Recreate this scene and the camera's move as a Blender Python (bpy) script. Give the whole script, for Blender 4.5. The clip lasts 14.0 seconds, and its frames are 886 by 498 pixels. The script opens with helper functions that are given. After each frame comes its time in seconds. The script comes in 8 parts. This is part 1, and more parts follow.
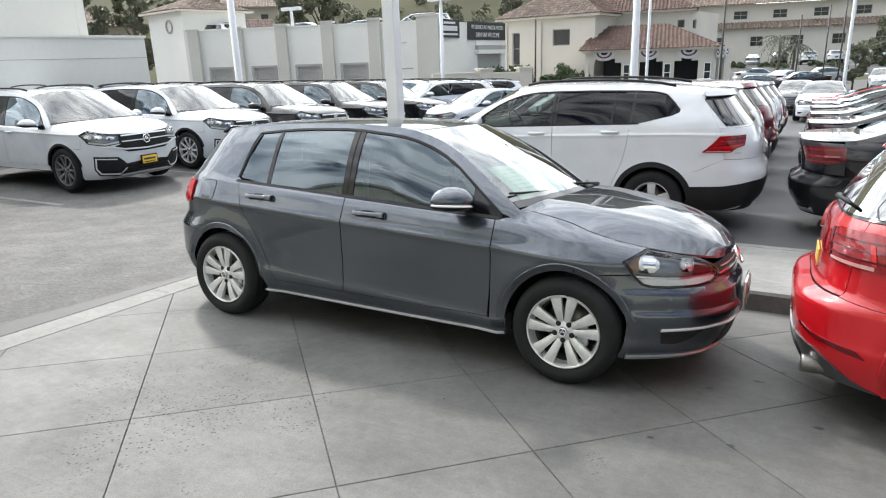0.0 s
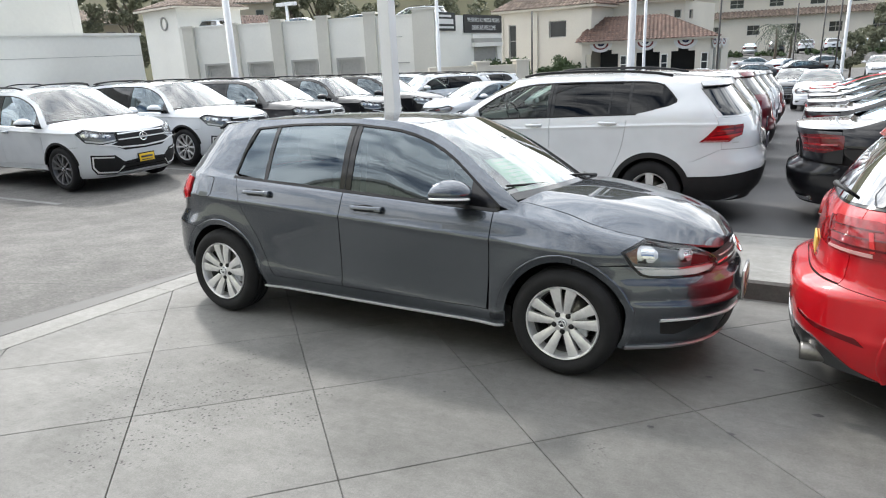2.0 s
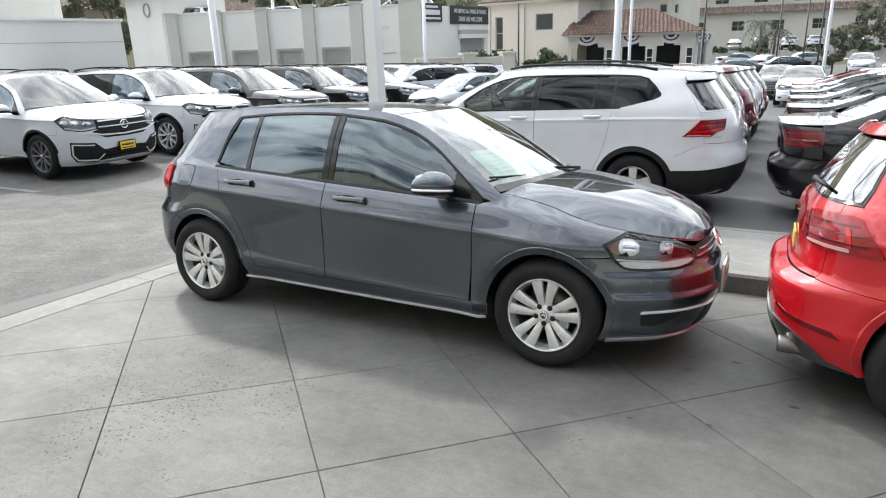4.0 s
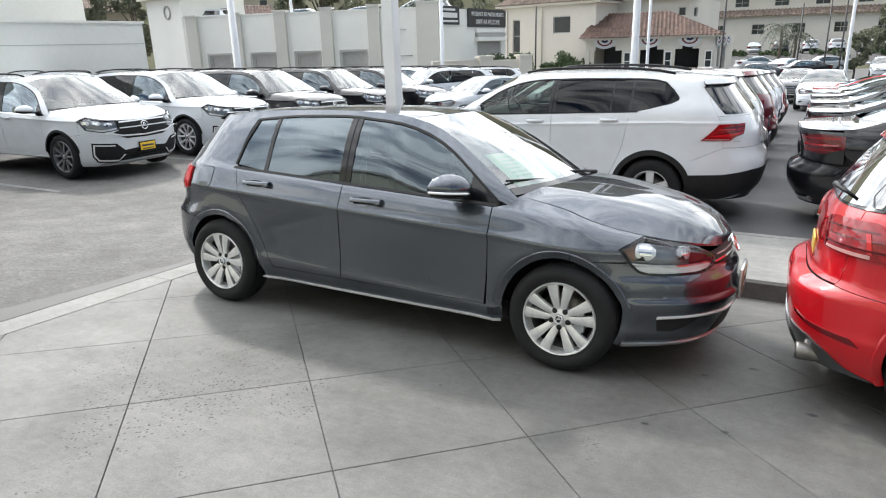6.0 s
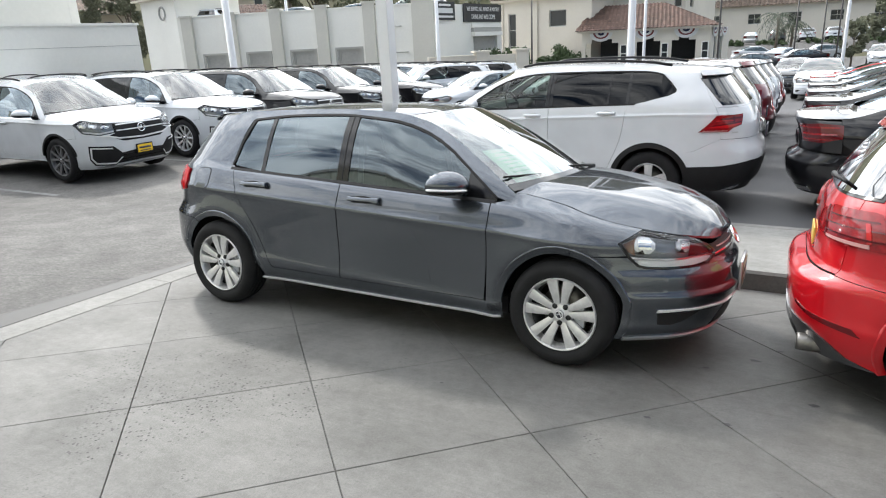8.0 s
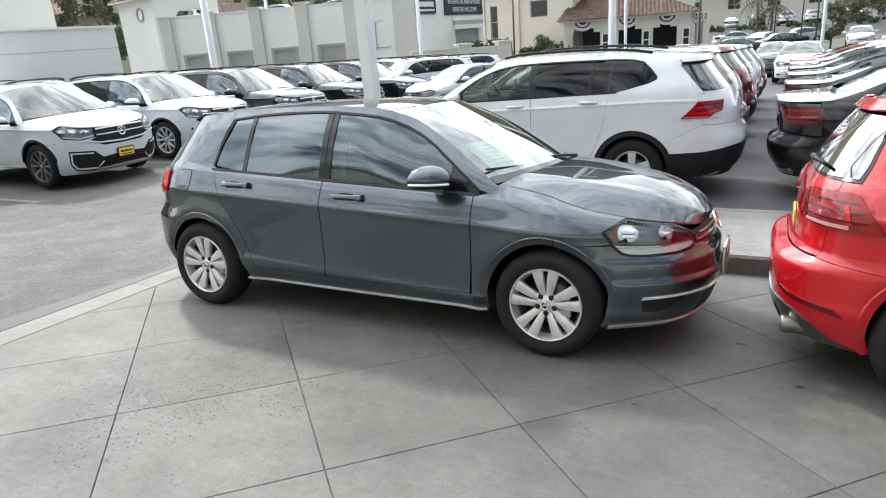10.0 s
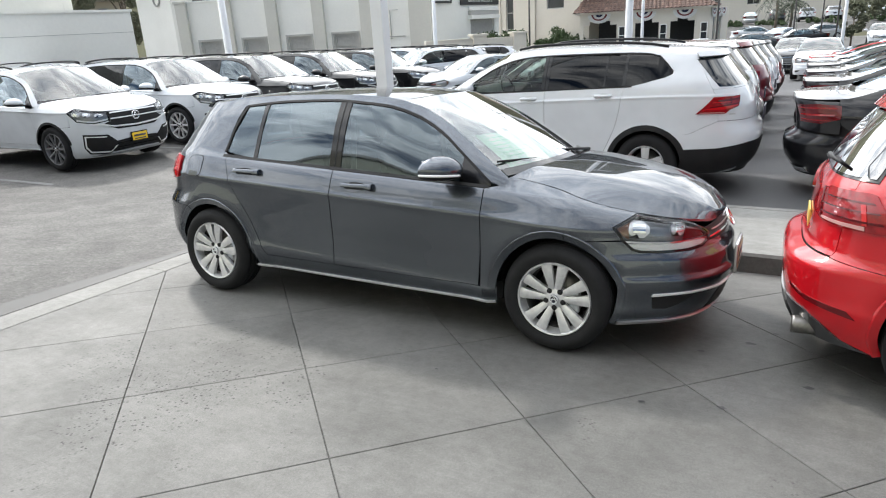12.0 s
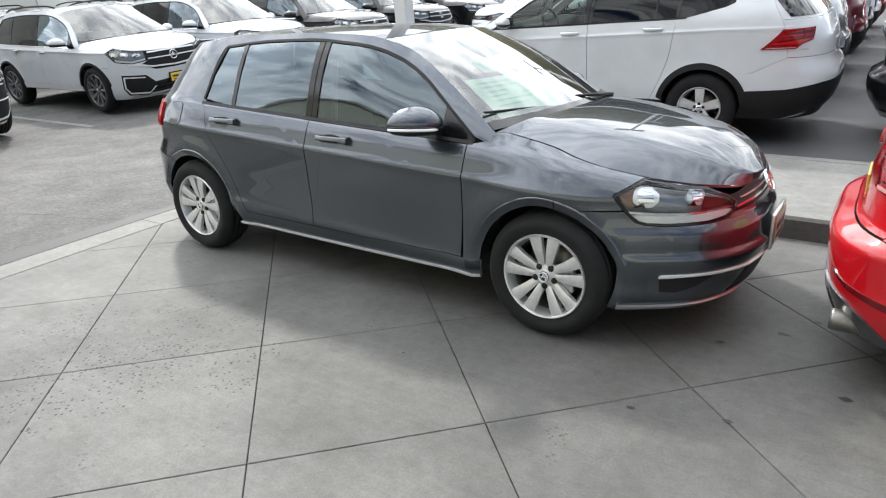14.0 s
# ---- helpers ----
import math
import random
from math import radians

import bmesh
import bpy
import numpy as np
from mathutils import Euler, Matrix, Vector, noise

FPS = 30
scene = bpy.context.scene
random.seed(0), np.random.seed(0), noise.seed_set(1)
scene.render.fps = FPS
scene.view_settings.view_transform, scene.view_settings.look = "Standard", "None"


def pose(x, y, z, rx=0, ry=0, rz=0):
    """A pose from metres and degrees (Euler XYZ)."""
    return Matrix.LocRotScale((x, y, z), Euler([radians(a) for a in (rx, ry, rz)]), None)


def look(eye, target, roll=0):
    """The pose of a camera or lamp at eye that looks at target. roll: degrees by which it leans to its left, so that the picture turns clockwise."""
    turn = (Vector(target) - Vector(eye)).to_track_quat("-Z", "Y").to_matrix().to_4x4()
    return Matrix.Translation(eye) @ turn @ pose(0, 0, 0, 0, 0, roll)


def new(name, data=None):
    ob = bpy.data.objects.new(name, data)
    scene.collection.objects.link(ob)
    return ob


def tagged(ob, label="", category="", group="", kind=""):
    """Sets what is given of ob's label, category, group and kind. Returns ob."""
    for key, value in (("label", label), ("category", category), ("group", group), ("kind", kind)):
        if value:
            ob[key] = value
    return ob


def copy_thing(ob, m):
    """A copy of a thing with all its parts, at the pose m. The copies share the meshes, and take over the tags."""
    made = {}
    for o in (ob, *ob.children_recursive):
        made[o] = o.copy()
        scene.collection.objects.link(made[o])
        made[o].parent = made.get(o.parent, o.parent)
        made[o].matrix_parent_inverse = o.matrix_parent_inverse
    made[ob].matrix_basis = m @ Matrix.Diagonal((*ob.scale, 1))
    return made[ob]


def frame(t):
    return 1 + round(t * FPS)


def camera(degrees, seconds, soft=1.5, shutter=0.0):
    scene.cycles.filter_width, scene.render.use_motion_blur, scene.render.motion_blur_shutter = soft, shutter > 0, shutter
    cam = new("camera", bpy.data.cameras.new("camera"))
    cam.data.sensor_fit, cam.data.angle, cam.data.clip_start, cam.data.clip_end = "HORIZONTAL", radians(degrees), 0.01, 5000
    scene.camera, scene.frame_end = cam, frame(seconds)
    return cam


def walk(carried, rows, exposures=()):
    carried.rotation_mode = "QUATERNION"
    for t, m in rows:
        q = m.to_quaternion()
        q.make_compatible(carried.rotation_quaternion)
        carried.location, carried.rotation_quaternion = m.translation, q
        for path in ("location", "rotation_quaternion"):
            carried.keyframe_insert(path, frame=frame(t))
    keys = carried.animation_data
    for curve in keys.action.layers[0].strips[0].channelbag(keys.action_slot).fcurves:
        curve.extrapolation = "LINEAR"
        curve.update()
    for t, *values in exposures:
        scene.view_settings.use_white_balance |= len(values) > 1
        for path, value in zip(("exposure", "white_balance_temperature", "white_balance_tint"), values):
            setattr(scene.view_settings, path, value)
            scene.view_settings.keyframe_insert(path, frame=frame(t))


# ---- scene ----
cam = camera(68.4, 14.0, soft=1.1)
APRON = pose(0, 0, 0, -4.7, 0, 0)
PATH = [
    (0, (2.382, -4.27, 1.543), (1.455, -2.548, 1.123), 0.4),
    (0.5, (2.386, -4.261, 1.541), (1.457, -2.542, 1.117), -0.0),
    (1, (2.384, -4.252, 1.536), (1.445, -2.539, 1.109), -0.1),
    (1.5, (2.385, -4.259, 1.54), (1.444, -2.549, 1.103), -0.1),
    (2, (2.386, -4.269, 1.539), (1.463, -2.549, 1.101), -0.4),
    (2.5, (2.39, -4.26, 1.534), (1.505, -2.521, 1.096), 0.7),
    (3, (2.396, -4.258, 1.534), (1.526, -2.517, 1.077), 0.1),
    (5.5, (2.396, -4.263, 1.535), (1.487, -2.543, 1.074), 0.8),
    (6, (2.397, -4.27, 1.538), (1.476, -2.554, 1.083), 0.6),
    (6.5, (2.394, -4.262, 1.535), (1.466, -2.548, 1.089), 0.4),
    (7, (2.395, -4.257, 1.538), (1.446, -2.552, 1.099), 0.1),
    (7.5, (2.396, -4.261, 1.54), (1.45, -2.555, 1.098), -0.3),
    (8, (2.398, -4.258, 1.544), (1.478, -2.544, 1.077), -0.5),
    (8.2, (2.429, -4.273, 1.542), (1.518, -2.552, 1.086), -0.8),
    (10.3, (2.42, -4.236, 1.543), (1.531, -2.512, 1.056), -2.2),
    (10.5, (2.42, -4.237, 1.544), (1.541, -2.508, 1.058), -1.5),
    (11, (2.425, -4.229, 1.542), (1.531, -2.507, 1.056), -1.6),
    (11.5, (2.412, -4.232, 1.541), (1.502, -2.522, 1.043), -1.4),
    (12, (2.418, -4.223, 1.542), (1.504, -2.519, 1.031), -1.1),
    (12.5, (2.469, -4.156, 1.538), (1.493, -2.493, 1.006), -0.2),
    (13, (2.507, -4.021, 1.527), (1.472, -2.416, 0.933), -1.2),
    (13.5, (2.486, -3.794, 1.536), (1.314, -2.288, 0.936), 1.9),
    (14, (2.578, -3.524, 1.534), (1.508, -1.98, 0.85), -2.0),
]
walk(cam, [(t, APRON @ look(eye, target, roll)) for t, eye, target, roll in PATH])

# ---- world, sun, exposure ----
world = bpy.data.worlds.new("sky")
scene.world = world
world.use_nodes = True
SUN_DIR = Vector((0.95, -0.76, -1.02)).normalized()  # the way the sunlight goes


def build_sky():
    nt = world.node_tree
    n, l = nt.nodes, nt.links
    n.clear()
    out = n.new("ShaderNodeOutputWorld")
    bg = n.new("ShaderNodeBackground")
    bg.inputs["Strength"].default_value = 0.15
    sky = n.new("ShaderNodeTexSky")
    sky.sky_type = "NISHITA"
    sky.sun_disc = False
    sky.sun_elevation = math.asin(-SUN_DIR.z)
    sky.sun_rotation = math.atan2(-SUN_DIR.x, -SUN_DIR.y)
    sky.dust_density = 0.3
    sky.ozone_density = 1.6
    co = n.new("ShaderNodeTexCoord")
    mp = n.new("ShaderNodeMapping")
    mp.inputs["Scale"].default_value = (1.6, 1.6, 4.5)
    l.new(co.outputs["Generated"], mp.inputs["Vector"])
    cl = n.new("ShaderNodeTexNoise")
    cl.inputs["Scale"].default_value = 2.6
    cl.inputs["Detail"].default_value = 4.0
    cl.inputs["Roughness"].default_value = 0.58
    cl.inputs["Distortion"].default_value = 0.5
    l.new(mp.outputs["Vector"], cl.inputs["Vector"])
    ramp = n.new("ShaderNodeValToRGB")
    ramp.color_ramp.elements[0].position = 0.42
    ramp.color_ramp.elements[1].position = 0.58
    tone = n.new("ShaderNodeTexNoise")
    tone.inputs["Scale"].default_value = 3.6
    tone.inputs["Detail"].default_value = 3.0
    l.new(mp.outputs["Vector"], tone.inputs["Vector"])
    white = n.new("ShaderNodeValToRGB")
    white.color_ramp.elements[0].color = (7.4, 8.0, 8.8, 1)
    white.color_ramp.elements[1].color = (16.5, 16.8, 17.0, 1)
    white.color_ramp.elements[0].position = 0.36
    white.color_ramp.elements[1].position = 0.62
    l.new(tone.outputs["Fac"], white.inputs["Fac"])
    # clouds are brighter on the sun's side of the sky
    dot = n.new("ShaderNodeVectorMath")
    dot.operation = "DOT_PRODUCT"
    l.new(co.outputs["Generated"], dot.inputs[0])
    dot.inputs[1].default_value = tuple(-SUN_DIR)
    cover = n.new("ShaderNodeMath")
    cover.operation = "MULTIPLY_ADD"
    l.new(dot.outputs["Value"], cover.inputs[0])
    cover.inputs[1].default_value = 0.26
    l.new(cl.outputs["Fac"], cover.inputs[2])
    l.new(cover.outputs[0], ramp.inputs["Fac"])
    lit = n.new("ShaderNodeMapRange")
    lit.inputs["From Min"].default_value, lit.inputs["From Max"].default_value = -0.4, 0.9
    lit.inputs["To Min"].default_value, lit.inputs["To Max"].default_value = 0.28, 2.15
    l.new(dot.outputs["Value"], lit.inputs["Value"])
    cloud = n.new("ShaderNodeMixRGB")
    cloud.blend_type, cloud.inputs[0].default_value = "MULTIPLY", 1.0
    l.new(white.outputs["Color"], cloud.inputs[1])
    l.new(lit.outputs["Result"], cloud.inputs[2])
    mix = n.new("ShaderNodeMixRGB")
    l.new(ramp.outputs["Color"], mix.inputs[0])
    l.new(sky.outputs["Color"], mix.inputs[1])
    l.new(cloud.outputs["Color"], mix.inputs[2])
    l.new(mix.outputs["Color"], bg.inputs["Color"])
    l.new(bg.outputs["Background"], out.inputs["Surface"])


build_sky()
sun = new("sun", bpy.data.lights.new("sun", "SUN"))
sun.data.energy = 3.7
sun.data.angle = radians(4.5)
sun.data.color = (1.0, 0.965, 0.91)
sun.matrix_world = look((0, 0, 30), Vector((0, 0, 30)) + SUN_DIR)
scene.view_settings.exposure = -0.28


# ---- materials ----
def nodes_of(name):
    m = bpy.data.materials.new(name)
    m.use_nodes = True
    return m, m.node_tree.nodes, m.node_tree.links, m.node_tree.nodes["Principled BSDF"]


def surface(name, base, rough=0.6, metal=0.0, var=0.15, scale=6.0, fine=60.0, bump=0.0, bump_scale=80.0, tint=None, coat=0.0, per_object=0.0, spec=0.5, island=0.0):
    """A plain surface with uneven colour at two scales, uneven gloss and a fine relief."""
    m, n, l, b = nodes_of(name)
    co = n.new("ShaderNodeTexCoord")
    big, small = n.new("ShaderNodeTexNoise"), n.new("ShaderNodeTexNoise")
    for node, sc in ((big, scale), (small, fine)):
        node.inputs["Scale"].default_value = sc
        node.inputs["Detail"].default_value = 4.0
        l.new(co.outputs["Object"], node.inputs["Vector"])
    add = n.new("ShaderNodeMath")
    add.operation = "MULTIPLY_ADD"
    l.new(small.outputs["Fac"], add.inputs[0])
    add.inputs[1].default_value = 0.4
    l.new(big.outputs["Fac"], add.inputs[2])
    ramp = n.new("ShaderNodeValToRGB")
    ramp.color_ramp.elements[0].position, ramp.color_ramp.elements[1].position = 0.45, 0.95
    dark = tint or tuple(c * (1 - var) for c in base)
    lite = tuple(min(1, c * (1 + var)) for c in base)
    ramp.color_ramp.elements[0].color = (*dark, 1)
    ramp.color_ramp.elements[1].color = (*lite, 1)
    l.new(add.outputs[0], ramp.inputs["Fac"])
    colour = ramp.outputs["Color"]
    if per_object:
        info = n.new("ShaderNodeObjectInfo")
        mr = n.new("ShaderNodeMapRange")
        mr.inputs["To Min"].default_value, mr.inputs["To Max"].default_value = 1 - per_object, 1 + per_object
        l.new(info.outputs["Random"], mr.inputs["Value"])
        mul = n.new("ShaderNodeMixRGB")
        mul.blend_type, mul.inputs[0].default_value = "MULTIPLY", 1.0
        l.new(colour, mul.inputs[1])
        l.new(mr.outputs["Result"], mul.inputs[2])
        colour = mul.outputs["Color"]
    if island:
        geo = n.new("ShaderNodeNewGeometry")
        mr = n.new("ShaderNodeMapRange")
        mr.inputs["To Min"].default_value, mr.inputs["To Max"].default_value = 1 - island, 1 + island
        l.new(geo.outputs["Random Per Island"], mr.inputs["Value"])
        mul = n.new("ShaderNodeMixRGB")
        mul.blend_type, mul.inputs[0].default_value = "MULTIPLY", 1.0
        l.new(colour, mul.inputs[1])
        l.new(mr.outputs["Result"], mul.inputs[2])
        colour = mul.outputs["Color"]
    l.new(colour, b.inputs["Base Color"])
    b.inputs["Roughness"].default_value = rough
    b.inputs["Metallic"].default_value = metal
    b.inputs["Coat Weight"].default_value = coat
    b.inputs["Coat Roughness"].default_value = 0.03
    b.inputs["Specular IOR Level"].default_value = spec
    if bump:
        bn = n.new("ShaderNodeTexNoise")
        bn.inputs["Scale"].default_value = bump_scale
        bn.inputs["Detail"].default_value = 5.0
        l.new(co.outputs["Object"], bn.inputs["Vector"])
        bp = n.new("ShaderNodeBump")
        bp.inputs["Strength"].default_value = bump
        bp.inputs["Distance"].default_value = 0.01
        l.new(bn.outputs["Fac"], bp.inputs["Height"])
        l.new(bp.outputs["Normal"], b.inputs["Normal"])
    return m


def paint(name, base, metal=0.0, rough=0.35, flake=0.0, coat_ior=1.55, edge=1.0):
    """Clear-coated car paint."""
    m, n, l, b = nodes_of(name)
    co = n.new("ShaderNodeTexCoord")
    ns = n.new("ShaderNodeTexNoise")
    ns.inputs["Scale"].default_value = 900.0 if flake else 4.0
    l.new(co.outputs["Object"], ns.inputs["Vector"])
    ramp = n.new("ShaderNodeValToRGB")
    k = flake or 0.03
    ramp.color_ramp.elements[0].color = (*[c * (1 - k) for c in base], 1)
    ramp.color_ramp.elements[1].color = (*[min(1, c * (1 + k)) for c in base], 1)
    ramp.color_ramp.elements[0].position, ramp.color_ramp.elements[1].position = 0.35, 0.65
    l.new(ns.outputs["Fac"], ramp.inputs["Fac"])
    l.new(ramp.outputs["Color"], b.inputs["Base Color"])
    b.inputs["Metallic"].default_value = metal
    b.inputs["Roughness"].default_value = rough
    b.inputs["Specular IOR Level"].default_value = 0.5 if metal else 0.2
    b.inputs["Specular Tint"].default_value = (edge, edge, edge, 1)
    b.inputs["Coat Weight"].default_value = 1.0
    b.inputs["Coat Roughness"].default_value = 0.02
    b.inputs["Coat IOR"].default_value = coat_ior
    return m


def glass(name, tint, ior=1.5, boost=1.0, sheen=(1, 1, 1)):
    """Thin tinted glass: light goes straight through, the gloss grows towards grazing view."""
    m, n, l, b = nodes_of(name)
    n.remove(b)
    out = n["Material Output"]
    tr = n.new("ShaderNodeBsdfTransparent")
    tr.inputs["Color"].default_value = (*tint, 1)
    gl = n.new("ShaderNodeBsdfGlossy")
    gl.inputs["Roughness"].default_value = 0.01
    gl.inputs["Color"].default_value = (*sheen, 1)
    fr = n.new("ShaderNodeFresnel")
    fr.inputs["IOR"].default_value = ior
    mul = n.new("ShaderNodeMath")
    mul.operation, mul.use_clamp = "MULTIPLY", True
    mul.inputs[1].default_value = boost
    l.new(fr.outputs["Fac"], mul.inputs[0])
    mix = n.new("ShaderNodeMixShader")
    l.new(mul.outputs[0], mix.inputs["Fac"])
    l.new(tr.outputs["BSDF"], mix.inputs[1])
    l.new(gl.outputs["BSDF"], mix.inputs[2])
    l.new(mix.outputs["Shader"], out.inputs["Surface"])
    return m


GREY = paint("platinum_grey_paint", (0.090, 0.101, 0.119), metal=0.88, rough=0.27, flake=0.25, coat_ior=1.54, edge=0.35)
WHITE = paint("white_paint", (0.66, 0.685, 0.72), rough=0.4)
BLACK = paint("black_paint", (0.008, 0.008, 0.010), rough=0.3, coat_ior=1.45)
RED = paint("red_paint", (0.46, 0.003, 0.009), rough=0.35, coat_ior=1.55)
MAROON = paint("dark_red_paint", (0.16, 0.012, 0.022), metal=0.4, rough=0.3)
SILVER = paint("silver_paint", (0.52, 0.53, 0.54), metal=0.8, rough=0.35, flake=0.1)
CHARCOAL = paint("charcoal_paint", (0.05, 0.052, 0.056), metal=0.6, rough=0.35)
BLUE = paint("dark_blue_paint", (0.02, 0.04, 0.10), metal=0.5, rough=0.3)
GLASS_TINT = glass("tinted_side_glass", (0.24, 0.35, 0.40), 1.55, 2.4, (0.80, 0.92, 1.0))
GLASS_DARK = glass("privacy_glass", (0.03, 0.03, 0.037), 1.45, 1.0)
GLASS_LIGHT = glass("clear_side_glass", (0.50, 0.58, 0.54), 1.5, 1.0)
GLASS_CLEAR = glass("windscreen_glass", (0.66, 0.78, 0.71), 1.55, 1.9)
GLASS_BRIGHT = glass("mirroring_rear_glass", (0.05, 0.055, 0.06), 1.6, 4.0)
GLASS_REAR = glass("dark_rear_glass", (0.05, 0.055, 0.06), 1.55, 2.0)
LENS = glass("lamp_lens", (0.96, 0.97, 0.98), 1.45, 0.8)
RUBBER = surface("tyre_rubber", (0.012, 0.012, 0.013), 0.75, spec=0.3, var=0.25, scale=9, bump=0.2, bump_scale=140)
PLASTIC = surface("black_trim_plastic", (0.014, 0.014, 0.015), 0.55, var=0.2, bump=0.1, bump_scale=400, spec=0.25)
GLOSSBLACK = surface("gloss_black_trim", (0.006, 0.006, 0.007), 0.12, var=0.2, spec=0.5)
INSIDE = surface("dark_cabin_cloth", (0.035, 0.035, 0.038), 0.85, var=0.25, scale=12, bump=0.2)
INSIDE_LIGHT = surface("grey_cabin_trim", (0.30, 0.29, 0.27), 0.8, var=0.15)
CHROME = surface("bright_chrome", (0.80, 0.81, 0.82), 0.08, 1.0, var=0.04)
RIMSILVER = surface("silver_alloy", (0.72, 0.72, 0.73), 0.30, 0.6, var=0.08, scale=30)
SATIN = surface("satin_silver_trim", (0.80, 0.81, 0.82), 0.30, 0.30, var=0.05)
RIMDARK = surface("machined_dark_alloy", (0.22, 0.22, 0.23), 0.3, 0.5, var=0.1)
STEEL = surface("brake_steel", (0.24, 0.23, 0.22), 0.4, 0.9, var=0.25, scale=20)
BOWL = surface("lamp_bowl", (0.46, 0.48, 0.51), 0.3, 0.5, var=0.1, scale=15)
REFLECTOR = surface("lamp_reflector", (0.82, 0.83, 0.85), 0.30, 0.55, var=0.12, scale=40)
LINER = surface("grey_arch_liner", (0.05, 0.05, 0.052), 0.7, var=0.2)
REDLENS = surface("red_lamp_lens", (0.50, 0.008, 0.012), 0.12, var=0.12, scale=20, coat=0.2)
DARKRED = surface("smoked_lamp_lens", (0.10, 0.004, 0.006), 0.10, var=0.15, coat=0.25)
DEEPRED = surface("deep_red_lamp_lens", (0.24, 0.005, 0.008), 0.12, var=0.3, scale=25, coat=0.3)
PINKLENS = surface("pale_red_lamp_strip", (0.52, 0.27, 0.26), 0.2, var=0.1, coat=0.2)
MARKER = surface("smoked_amber_lamp", (0.19, 0.095, 0.06), 0.2, var=0.2, scale=30, coat=0.4)
WHITELENS = surface("white_lamp_strip", (0.92, 0.92, 0.93), 0.15, var=0.06, coat=0.6)
DULLYELLOW = surface("dull_yellow_plate", (0.55, 0.40, 0.08), 0.5, var=0.1)
YELLOW = surface("yellow_plate", (0.80, 0.52, 0.02), 0.4, var=0.06)
PLATE_PALE = surface("pale_plate", (0.34, 0.32, 0.20), 0.4, var=0.08)
INK = surface("dark_print", (0.05, 0.05, 0.07), 0.5, var=0.1)
LAMP_DARK = surface("dark_lamp_bowl", (0.23, 0.24, 0.255), 0.3, 0.5, var=0.15, scale=20)
SHEET_PRINT = surface("green_sheet_print", (0.46, 0.66, 0.54), 0.7, var=0.1)
PAPER = surface("white_paper_sheet", (0.80, 0.92, 0.82), 0.7, var=0.05)


def lin(*c):
    """Linear values of 0-255 screen colours."""
    return tuple((v / 255 / 12.92) if v / 255 <= 0.04045 else ((v / 255 + 0.055) / 1.055) ** 2.4 for v in c)


# ---- mesh helpers ----
def finish(name, bm, material, parent=None, label="", smooth=True):
    me = bpy.data.meshes.new(name)
    bm.to_mesh(me)
    bm.free()
    if smooth:
        me.shade_smooth() if not me.polygons else me.polygons.foreach_set("use_smooth", [True] * len(me.polygons))
    me.materials.append(material)
    ob = new(name, me)
    if parent:
        ob.parent = parent
    if label:
        ob["label"] = label
    return ob


def part(name, bm, material, parent, label="", smooth=True):
    return finish(name, bm, material, parent, label, smooth)


def thing(name, label, category, group="", kind=""):
    return tagged(new(name), label, category, group, kind)


def add_box(bm, x0, x1, y0, y1, z0, z1, bevel=0.0, m=None):
    made = bmesh.ops.create_cube(bm, size=1.0)["verts"]
    for v in made:
        v.co = Vector(((x0 + x1) / 2 + v.co.x * (x1 - x0), (y0 + y1) / 2 + v.co.y * (y1 - y0), (z0 + z1) / 2 + v.co.z * (z1 - z0)))
    if bevel:
        edges = list({e for v in made for e in v.link_edges})
        res = bmesh.ops.bevel(bm, geom=edges, offset=bevel, segments=2, affect="EDGES", profile=0.6)
        made = list({v for f in res["faces"] for v in f.verts} | {v for v in made if v.is_valid})
    if m is not None:
        bmesh.ops.transform(bm, matrix=m, verts=made)
    return made


def box(*a, **k):
    bm = bmesh.new()
    add_box(bm, *a, **k)
    return bm


def lathe(profile, seg=48, axis="y"):
    """Turns (radius, along) points round the axis; the ends are left as they are."""
    bm = bmesh.new()
    rows = []
    for r, a in profile:
        row = []
        for i in range(seg):
            t = 2 * math.pi * i / seg
            c, s = r * math.cos(t), r * math.sin(t)
            row.append(bm.verts.new({"y": (c, a, s), "z": (c, s, a), "x": (a, c, s)}[axis]))
        rows.append(row)
    for p, q in zip(rows, rows[1:]):
        for i in range(seg):
            bm.faces.new((p[i], p[(i + 1) % seg], q[(i + 1) % seg], q[i]))
    bmesh.ops.recalc_face_normals(bm, faces=bm.faces[:])
    return bm


def add_tube(bm, pts, radius, seg=8, caps=True):
    pts = [Vector(p) for p in pts]
    rows = []
    for i, p in enumerate(pts):
        d = (pts[min(i + 1, len(pts) - 1)] - pts[max(i - 1, 0)]).normalized()
        a = d.orthogonal().normalized() if i == 0 else (a - d * a.dot(d)).normalized()
        b = d.cross(a)
        r = radius[i] if isinstance(radius, (list, tuple)) else radius
        rows.append([bm.verts.new(p + r * (math.cos(t) * a + math.sin(t) * b)) for t in (2 * math.pi * k / seg for k in range(seg))])
    for p, q in zip(rows, rows[1:]):
        for i in range(seg):
            bm.faces.new((p[i], p[(i + 1) % seg], q[(i + 1) % seg], q[i]))
    if caps:
        bm.faces.new(rows[0][::-1])
        bm.faces.new(rows[-1])


def tube(pts, radius, seg=8):
    bm = bmesh.new()
    add_tube(bm, pts, radius, seg)
    return bm


